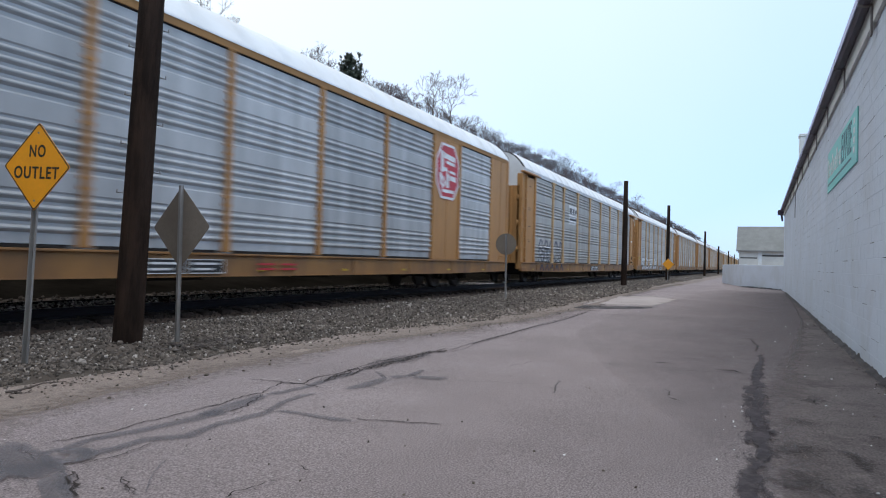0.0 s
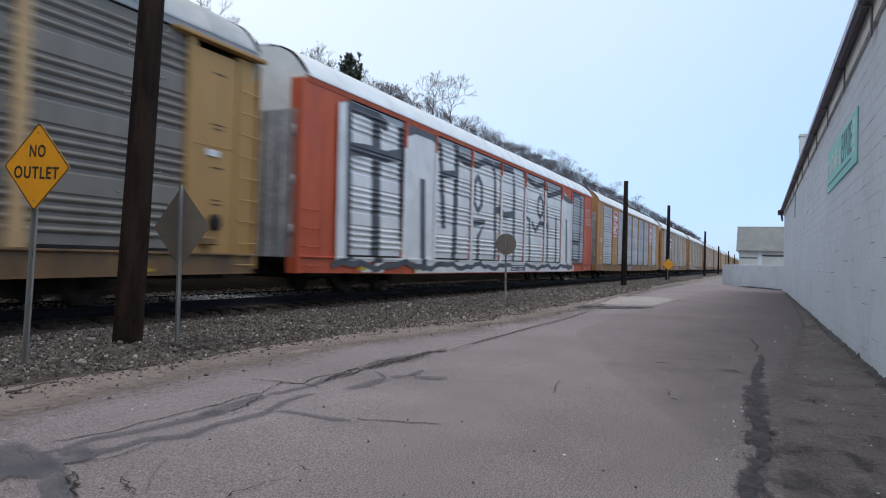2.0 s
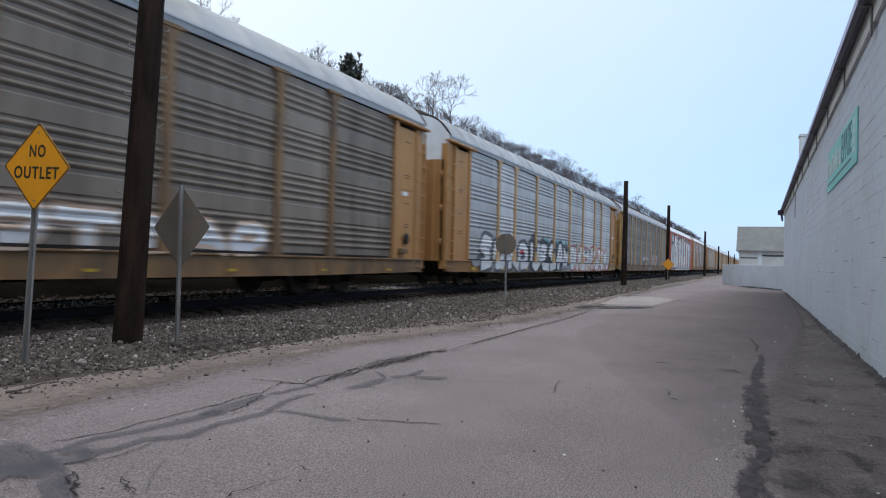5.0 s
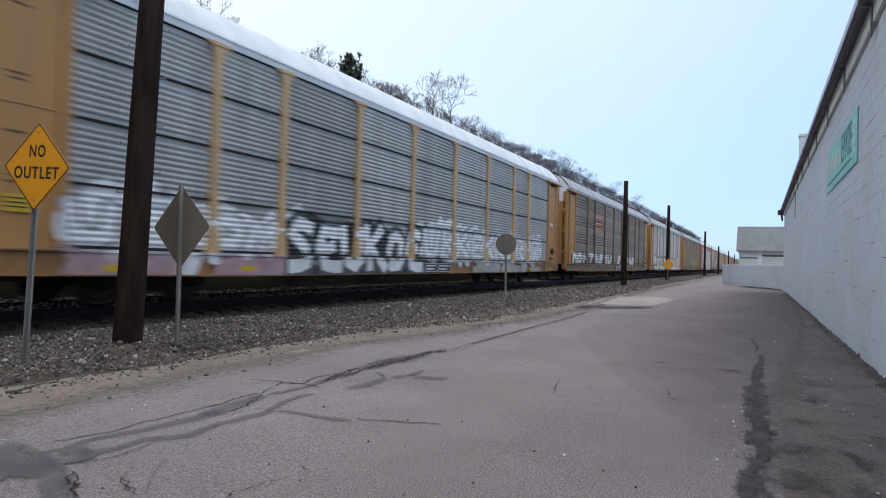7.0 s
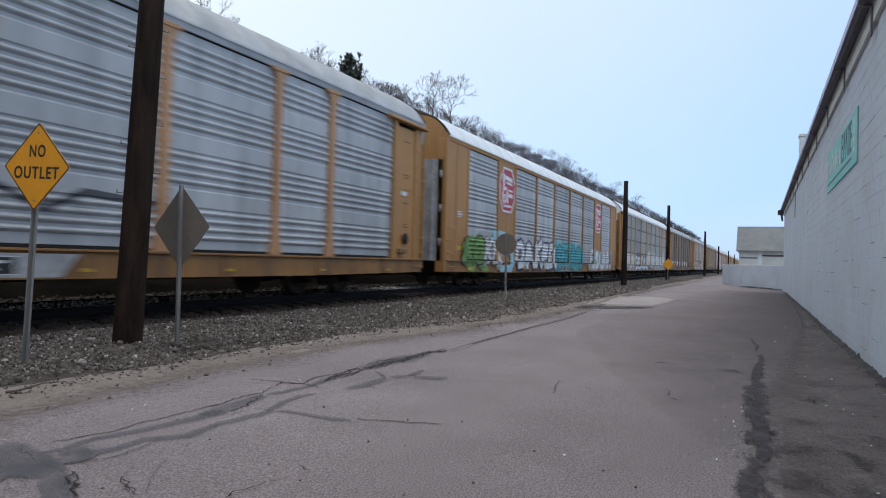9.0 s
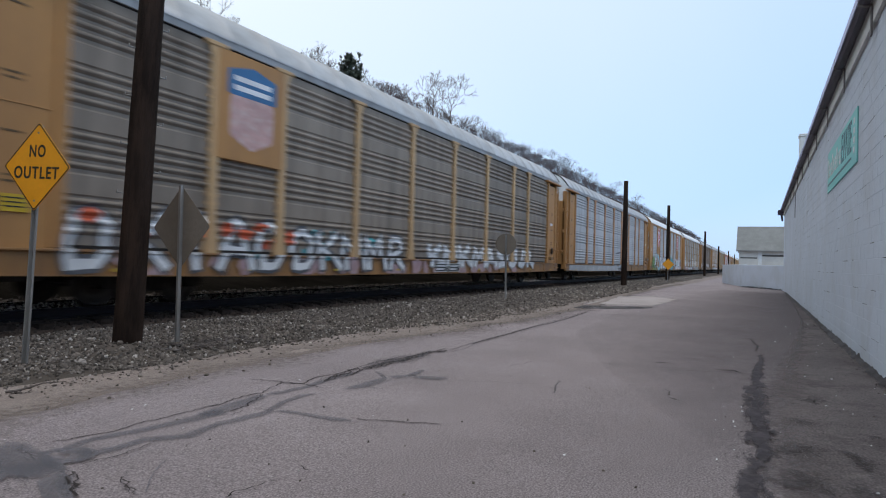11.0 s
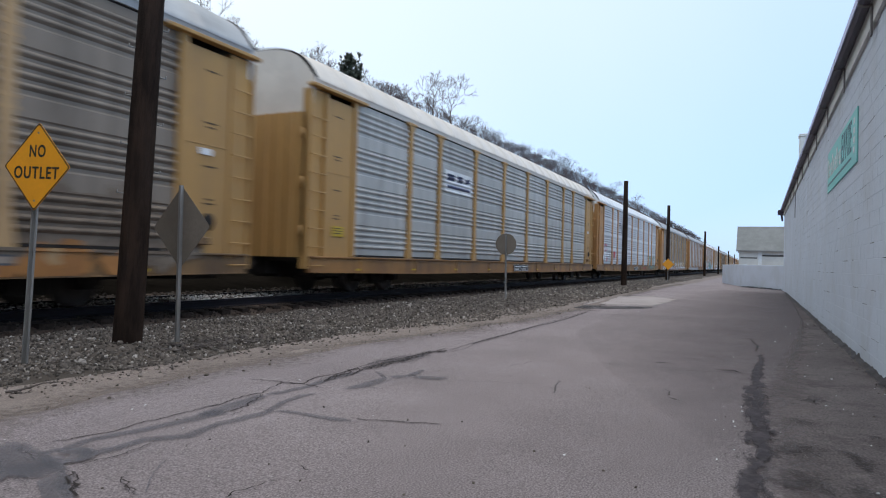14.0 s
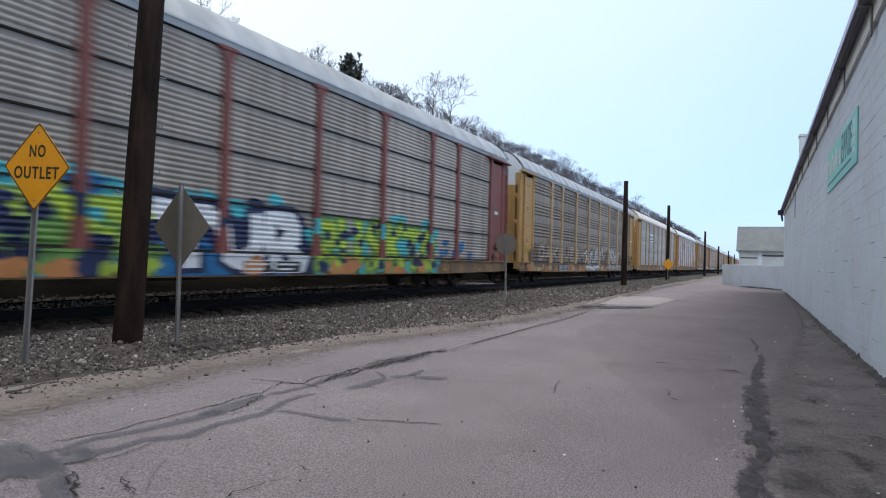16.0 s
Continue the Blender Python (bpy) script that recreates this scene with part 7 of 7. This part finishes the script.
scrawl(5, -6.8, -0.4, 0.55, 1.85, 6, "chalk_white", "grey_paint", 20, w=0.3, rim=0.16, haze="chalk_white")
scrawl(5, -0.3, 11.8, 0.9, 2.05, 10, "chalk_white", "spray_grey", 22, w=0.26, rim=0.1, haze="chalk_white")
splash(5, -6.9, -2.3, 1.0, 1.65, 34, "black_paint", 119, size=0.42, lift=0.006)
splash(5, 3.0, 11.5, 0.56, 0.82, 16, "spray_grey", 120, size=0.4, lift=0.003)
post_paint(5, -12, 11.9, 1.6, "chalk_white")

# car 6: green, pale blue, white and teal pieces
splash(6, -12.1, -10.2, 0.6, 1.6, 16, "spray_green", 23, size=0.42, lift=0.003)
scrawl(6, -12.3, -10.1, 0.8, 1.9, 2, "spray_green", "black_paint", 24, w=0.3, rim=0.06)
scrawl(6, -10.1, -8.4, 0.8, 1.95, 2, "chalk_white", "black_paint", 25, w=0.24, rim=0.05, haze="spray_grey")
bm = bmesh.new()
stroke(bm, [(-9.2, 1.95), (-8.2, 1.9), (-7.5, 1.5), (-7.15, 1.0), (-7.6, 0.6), (-8.6, 0.58)], 0.42)
painted("graffiti_fill", 6, bm, "pale_blue", lift=0.03, label="pale blue sprayed hook")
scrawl(6, -6.6, -0.6, 0.62, 2.0, 5, "chalk_white", "navy", 26, w=0.38, rim=0.11, order=[0, 6, 1, 2, 3])
post_paint(6, -7.1, -0.6, 1.7, "chalk_white")
scrawl(6, -0.5, 4.5, 0.62, 2.0, 5, "spray_teal", "teal_dark", 27, w=0.34, rim=0.08, haze="spray_teal")
scrawl(6, 6.9, 12.6, 0.62, 1.9, 5, "chalk_white", "spray_mauve", 28, w=0.3, rim=0.1, haze="spray_grey")
post_paint(6, -0.5, 12.0, 1.6, "spray_teal")
# car 7: faint loop; car 8: shield and white row
bm = bmesh.new()
stroke(bm, [(-2.0, 1.1), (0.0, 1.75), (1.5, 1.85), (2.4, 1.5), (3.0, 1.8), (4.6, 1.7), (5.2, 1.1)], 0.12)
painted("graffiti_outline", 7, bm, "grey_paint", label="thin dark sprayed loop")
splash(7, -3.0, 3.0, 0.95, 1.6, 14, "spray_grey", 29, size=0.6, lift=0.003)
bm = bmesh.new()
soft_box(bm, -9.28, -7.37, -SIDE - 0.05, -SIDE + 0.04, 2.72, 4.78, 0.01)
board = part("emblem_board", bm, "gold", CARS[8], "gold board with a shield emblem")
bm = bmesh.new()
prism(bm, rounded([(-8.95, 3.2), (-8.33, 2.95), (-7.7, 3.2), (-7.7, 3.98), (-8.95, 3.98)], 0.12), -SIDE - 0.054, -SIDE - 0.05)
part("shield", bm, "shield_pink", board, "faded pink-and-white shield")
bm = bmesh.new()
prism(bm, rounded([(-9.02, 3.98), (-7.63, 3.98), (-7.63, 4.45), (-8.33, 4.6), (-9.02, 4.45)], 0.08), -SIDE - 0.056, -SIDE - 0.05)
head = part("shield_head", bm, "logo_blue", board, "blue head of the shield")
for a, b, z in ((-8.85, -7.8, 4.26), (-8.85, -7.8, 4.08)):
    bm = bmesh.new()
    box(bm, a, b, -SIDE - 0.06, -SIDE - 0.056, z, z + 0.1)
    part("lettering_bar", bm, "chalk_white", board)
scrawl(8, -12.0, -1.5, 0.6, 1.65, 10, "chalk_white", "grey_paint", 31, w=0.16, rim=0.07)
splash(8, -11.5, -6.5, 1.1, 1.5, 12, "red_orange", 131, size=0.2, lift=0.012)
splash(8, -8.5, -1.0, 0.7, 1.5, 12, "spray_teal", 132, size=0.2, lift=0.004)
splash(8, -11.5, 8.0, 0.56, 0.8, 26, "spray_mauve", 133, size=0.3, lift=0.004)
scrawl(8, 0.0, 10.5, 0.7, 1.5, 9, "chalk_white", "spray_grey", 32, w=0.2, rim=0.06)
# car 9: black emblem, hearts, faint white
bm = bmesh.new()
for i in range(4):
    stroke(bm, [(-6.15 + 0.1 * i, 3.92 - 0.14 * i), (-5.35 - 0.05 * i, 3.95 - 0.14 * i)], 0.07)
stroke(bm, [(-5.2, 3.4), (-5.15, 3.9), (-4.85, 3.4), (-4.8, 3.92)], 0.13)
stroke(bm, [(-4.1, 3.85), (-4.5, 3.88), (-4.55, 3.66), (-4.15, 3.62), (-4.15, 3.42), (-4.6, 3.4)], 0.12)
stroke(bm, [(-6.1, 3.28), (-4.0, 3.28)], 0.04)
painted("emblem", 9, bm, "black_paint", lift=0.006, label="black striped emblem")


def heart(bm, cx, cz, s):
    slab(bm, [(cx + s * 0.9 * math.sin(t) ** 3, cz + s * (0.8 * math.cos(t) - 0.3 * math.cos(2 * t) - 0.12 * math.cos(3 * t))) for t in (math.tau * i / 20 for i in range(20))])


bm = bmesh.new()
heart(bm, -7.75, 1.62, 0.36)
painted("heart", 9, bm, "logo_red", lift=0.05, label="small red sprayed heart")
bm = bmesh.new()
heart(bm, -10.15, 1.29, 0.22)
painted("heart", 9, bm, "logo_red", lift=0.007)
bm = bmesh.new()
pts = [(-10.47 + 0.36 * math.sin(t) ** 3, 2.02 + 0.38 * (0.8 * math.cos(t) - 0.3 * math.cos(2 * t) - 0.12 * math.cos(3 * t))) for t in (math.tau * i / 20 for i in range(21))]
stroke(bm, pts, 0.1)
painted("heart", 9, bm, "pink", lift=0.006)
splash(9, -11.9, -9.5, 1.2, 1.7, 16, "chalk_white", 33, size=0.25)
scrawl(9, -5.8, -3.8, 1.15, 1.55, 3, "chalk_white", "galv_light", 34, w=0.1, rim=0.03)
scrawl(9, 7.8, 12.2, 0.6, 1.95, 5, "spray_dull_green", "galv_slate", 35, w=0.2, rim=0.05, order=[8, 3, 5, 4, 8])
for x, w, z, mat in ((5.2, 0.22, 0.62, "logo_red"), (5.55, 0.22, 0.62, "logo_red"), (5.9, 0.22, 0.62, "logo_red"), (3.0, 0.55, 0.74, "stencil_ink"), (3.0, 0.6, 0.62, "stencil_ink")):
    bm = bmesh.new()
    slab(bm, [(x, z), (x + w, z), (x + w, z + (0.2 if w < 0.3 else 0.08)), (x, z + (0.2 if w < 0.3 else 0.08))])
    painted("sill_stencil", 9, bm, mat, lift=0.006)
# car 10
plain_emblem(10, -5.2, 3.5, 1.1, 0.36, "chalk_white", "navy")
# car 11: white scrawl on grime
splash(11, -12.3, 12.0, 0.9, 1.45, 110, "grime", 38, size=0.7, lift=0.002, label="brown road grime")
scrawl(11, -11.2, -2.3, 1.0, 1.88, 8, "spray_taupe", "grime", 41, w=0.26, rim=0.07, order=[0, 6, 1, 3, 5, 2, 4, 7])
scrawl(11, -2.0, 2.4, 0.95, 1.75, 5, "spray_grey", "chalk_white", 37, w=0.12, rim=0.04)
scrawl(11, 4.3, 8.3, 0.6, 1.95, 4, "spray_taupe", "chalk_white", 36, w=0.12, rim=0.06, order=[0, 4, 7, 1])
bm = bmesh.new()
stroke(bm, [(0.4, 1.05), (1.1, 1.95), (1.25, 1.3)], 0.1)
stroke(bm, [(2.5, 1.9), (2.9, 1.2), (3.3, 1.5)], 0.1)
stroke(bm, [(-2.3, 1.5), (-1.7, 1.72), (-1.4, 1.3), (-1.9, 1.1)], 0.12)
painted("graffiti_outline", 11, bm, "chalk_white", lift=0.012, label="thin white sprayed strokes")
splash(11, -13.0, -8.2, 0.56, 0.82, 18, "rust_orange", 39, size=0.45, lift=0.002, label="orange rust and paint")
splash(11, -5.9, -2.3, 0.56, 0.82, 18, "rust_orange", 40, size=0.45, lift=0.002, label="orange rust and paint")
splash(11, 1.8, 11.5, 0.56, 0.82, 26, "rust_orange", 140, size=0.35, lift=0.002, label="orange rust and paint")
splash(11, -12.5, 11.5, 0.56, 0.82, 30, "gold_pale", 142, size=0.22, lift=0.004, label="worn pale paint")
scrawl(11, -2.2, 1.4, 0.56, 0.84, 6, "chalk_white", "spray_grey", 141, w=0.12, rim=0.04)
scrawl(11, 4.0, 9.5, 0.56, 0.84, 7, "spray_taupe", "grey_paint", 143, w=0.09, rim=0.03)
# car 12: bright piece over the lower rows
for mat, n, s, lift, seed in (("spray_blue", 70, 0.5, 0.003, 42), ("spray_teal", 34, 0.35, 0.005, 43), ("spray_green", 60, 0.4, 0.007, 44), ("spray_lime", 40, 0.3, 0.009, 45), ("navy", 26, 0.3, 0.011, 46)):
    splash(12, -12.5, -3.0, 0.55, 1.75, int(n * 1.35), mat, seed, size=s, lift=lift)
splash(12, -3.3, 1.1, 0.55, 1.7, 50, "navy", 47, size=0.5, lift=0.003)
splash(12, -3.3, 1.1, 0.5, 0.85, 18, "spray_blue", 57, size=0.45, lift=0.004)
scrawl(12, -3.0, 1.2, 0.6, 1.95, 3, "chalk_white", "navy", 48, w=0.4, rim=0.14, order=[8, 5, 3])
splash(12, -12.0, 1.2, 1.8, 1.98, 22, "spray_teal", 49, size=0.3, lift=0.004)
splash(12, 1.3, 7.7, 0.55, 1.9, 60, "spray_teal", 50, size=0.34, lift=0.003)
scrawl(12, 1.4, 7.7, 0.6, 1.95, 6, "spray_lime", "spray_green", 51, w=0.24, rim=0.12)
splash(12, 1.5, 7.6, 0.7, 1.8, 26, "navy", 52, size=0.18, lift=0.013)
splash(12, 8.0, 11.0, 1.0, 1.5, 8, "spray_blue", 53, size=0.25)
splash(12, -12.0, 7.0, 0.55, 0.75, 22, "logo_orange", 54, size=0.3, lift=0.012)
post_paint(12, -12.3, 1.0, 1.75, "navy")
post_paint(12, 1.2, 7.8, 1.75, "spray_teal")
bm = bmesh.new()
box(bm, -8.6, 8.6, -SIDE - 0.0645, -SIDE - 0.058, 0.525, 0.885)
part("sill_paint", bm, "panel_white", CARS[1], "white spray over the sill")


# ---- bare woods on the hill ----
def tree_arrays(seed, height, spread=1.0, depth=6, least=0.02):
    """A leafless tree that forks low into long rising limbs: (wood verts, faces), (twig verts, faces)."""
    rng = random.Random(seed)
    wood, twigs = ([], []), ([], [])

    def limb(store, a, b, r0, r1, n):
        v, f = store
        d = (b - a).normalized()
        u = d.orthogonal().normalized()
        w = d.cross(u)
        k = len(v)
        for p, r in ((a, r0), (b, r1)):
            for i in range(n):
                t = math.tau * i / n
                v.append(tuple(p + r * (math.cos(t) * u + math.sin(t) * w)))
        for i in range(n):
            f.append((k + i, k + (i + 1) % n, k + n + (i + 1) % n, k + n + i))

    def grow(p, d, length, r, level):
        store = wood if level < 3 else twigs
        n = 6 if level == 0 else 4 if level < 2 else 3
        segs = 3 if level < 3 else 2
        q = p
        for s in range(segs):
            d = (d + Vector((rng.gauss(0, 0.08), rng.gauss(0, 0.08), 0.05))).normalized()
            e = q + d * length / segs
            r1 = r * (1 - 0.3 / segs)
            limb(store, q, e, max(r, least), max(r1, least * 0.8), n)
            if 1 < level < depth and rng.random() < 0.55:
                side = Matrix.Rotation(rng.uniform(0, math.tau), 3, d) @ d.orthogonal().normalized()
                grow(e, (d * 0.75 + side * 0.6 * spread).normalized(), length * rng.uniform(0.4, 0.6), r1 * 0.4, max(level + 2, depth - 1))
            q, r = e, r1
        if level < depth:
            turn = rng.uniform(0, math.tau)
            kids = 3 if level == 0 or rng.random() < 0.25 else 2
            for c in range(kids):
                side = Matrix.Rotation(turn + math.tau * c / kids + rng.uniform(-0.4, 0.4), 3, d) @ d.orthogonal().normalized()
                nd = (d + side * rng.uniform(0.32, 0.62) * spread + Vector((0, 0, 0.06))).normalized()
                grow(q, nd, length * rng.uniform(0.66, 0.88), r * rng.uniform(0.6, 0.78), level + 1)

    grow(Vector((0, 0, -0.3)), Vector((0, 0, 1)), height * 0.25, height * 0.018, 0)
    return wood, twigs


KINDS = []
for seed, h, sp in ((11, 9.5, 1.3), (12, 8.0, 1.1), (13, 10.5, 1.4), (14, 7.0, 1.2), (15, 9.0, 1.2), (16, 8.5, 1.5)):
    KINDS.append(tree_arrays(seed, h, sp, 4, 0.045))
BIG = [tree_arrays(21, 13.0, 1.3, 6, 0.026), tree_arrays(22, 12.0, 1.45, 6, 0.026), tree_arrays(26, 12.5, 1.25, 6, 0.026)]


def bare_tree(x, y, scale, which, turn, label):
    (wv, wf), (tv, tf) = BIG[which]
    ob = thing("tree", pose(x, y, ground_z(x, y) - 0.3, 0, 0, turn) @ Matrix.Diagonal((scale, scale, scale, 1)), label, "tree", "bare trees on the hill")
    key = ("tree", which)
    if key not in tree_cache:
        tree_cache[key] = (from_arrays("trunk", wv, wf, "bark", True), from_arrays("crown", tv, tf, "twig"))
    part("trunk", tree_cache[key][0], "bark", ob)
    part("crown", tree_cache[key][1], "twig", ob, "leafless crown of fine twigs")


tree_cache = {}
rng = random.Random(31)
for x, y, s, which, turn in ((57, 57, 0.72, 1, 20), (61, 58, 0.6, 2, 200), (77, 57, 0.55, 0, 70), (80, 58, 0.5, 1, 10), (103, 57, 0.4, 2, 160), (112, 56, 0.95, 2, 40), (121, 56, 1.0, 1, 90), (134, 57, 0.5, 1, 200), (140, 57, 0.45, 0, 30),
                             (172, 57, 0.55, 0, 10), (190, 58, 0.7, 2, 130), (200, 57, 0.75, 1, 300), (212, 57, 0.7, 0, 240), (230, 57, 0.65, 2, 20), (250, 58, 0.7, 2, 30), (300, 58, 0.8, 1, 80), (360, 58, 0.8, 0, 80)):
    bare_tree(x, y, s, which, turn, "leafless broad-crowned tree on the ridge")

# the massed wood, as one
ARR = [(np.array(av + bv), np.array([(*f, f[-1]) if len(f) == 3 else f for f in af] + [tuple(q + len(av) for q in f) for f in bf])) for (av, af), (bv, bf) in KINDS]
wv, wf, total = [], [], 0
for i in range(1100):
    x = 40 + 700 * rng.random() ** 2
    y = 50 + 15 * rng.random()
    v, f = ARR[rng.randrange(len(ARR))]
    s, t = rng.uniform(0.28, 0.52) * (1 if x < 150 else 1.35), rng.uniform(0, math.tau)
    c, n = s * math.cos(t), s * math.sin(t)
    wv.append(np.stack([x + c * v[:, 0] - n * v[:, 1], y + n * v[:, 0] + c * v[:, 1], ground_z(x, y) + s * v[:, 2]], 1))
    wf.append((f if x < 260 else f[::2]) + total)
    total += len(v)
wv, wf = np.concatenate(wv), np.concatenate(wf)
me = bpy.data.meshes.new("woodland")
me.vertices.add(len(wv))
me.vertices.foreach_set("co", wv.ravel())
me.loops.add(wf.size)
me.loops.foreach_set("vertex_index", wf.ravel())
me.polygons.add(len(wf))
me.polygons.foreach_set("loop_start", np.arange(len(wf)) * 4)
me.update(calc_edges=True)
me.materials.append(M["twig"])
woods = new("woodland", me)
tagged(woods, "grey-brown leafless wood covering the hillside", "woodland", kind="stuff")

# one dark conifer among them
def conifer(x, y, h):
    ob = thing("conifer", pose(x, y, ground_z(x, y)), "dark green conifer with ragged boughs on the ridge", "tree")
    bm = bmesh.new()
    tube(bm, (0, 0, -0.3), (0, 0, h * 0.95), 0.22, 0.04, 8)
    part("trunk", bm, "bark", ob)
    rng = random.Random(8)
    v, f = [], []
    for plume in range(15):
        bx, by = rng.uniform(-1.9, 3.2), rng.gauss(0, 0.8)
        top = h * (1.0 - 0.11 * abs(bx + 0.2) - 0.1 * rng.random())
        for i in range(26):
            t0 = rng.random()
            z = top * (0.3 + 0.68 * t0)
            reach = (1 - t0) * 1.0 + 0.35
            az = rng.uniform(0, math.tau)
            d = Vector((math.cos(az), math.sin(az), rng.uniform(0.9, 2.0))).normalized()
            side = d.orthogonal().normalized()
            for q in range(24):
                t = rng.uniform(0.1, 1)
                p = Vector((bx, by, z)) + d * reach * t + side * rng.gauss(0, 0.1) + Vector((rng.gauss(0, 0.08), rng.gauss(0, 0.08), 0))
                a = (d + Vector((rng.gauss(0, 0.5), rng.gauss(0, 0.5), rng.gauss(0.2, 0.4)))).normalized() * rng.uniform(0.2, 0.42)
                b = a.orthogonal().normalized() * rng.uniform(0.05, 0.1)
                n = len(v)
                v += [tuple(p - a * 0.3 + b), tuple(p - a * 0.3 - b), tuple(p + a)]
                f.append((n, n + 1, n + 2))
    part("crown", from_arrays("crown", v, f, "needle"), "needle", ob, "ragged dark needles")


conifer(84, 56, 7.0)


# ---- the wall's nearest blocks ----
for x, out, z in near_blocks:
    part("block", block_full, "wall_paint", building, at=pose(x, out, z))


# ---- motion ----
def motions():
    for k, ob in CARS.items():
        x = LEAD - PITCH * (k + 0.5) + SLACK.get(k, 0.0)
        walk(ob, [(t, pose(x + SPEED * t, TRACK_Y, RAIL_Z)) for t in (0, 4, 8, 12, 16)])


motions()
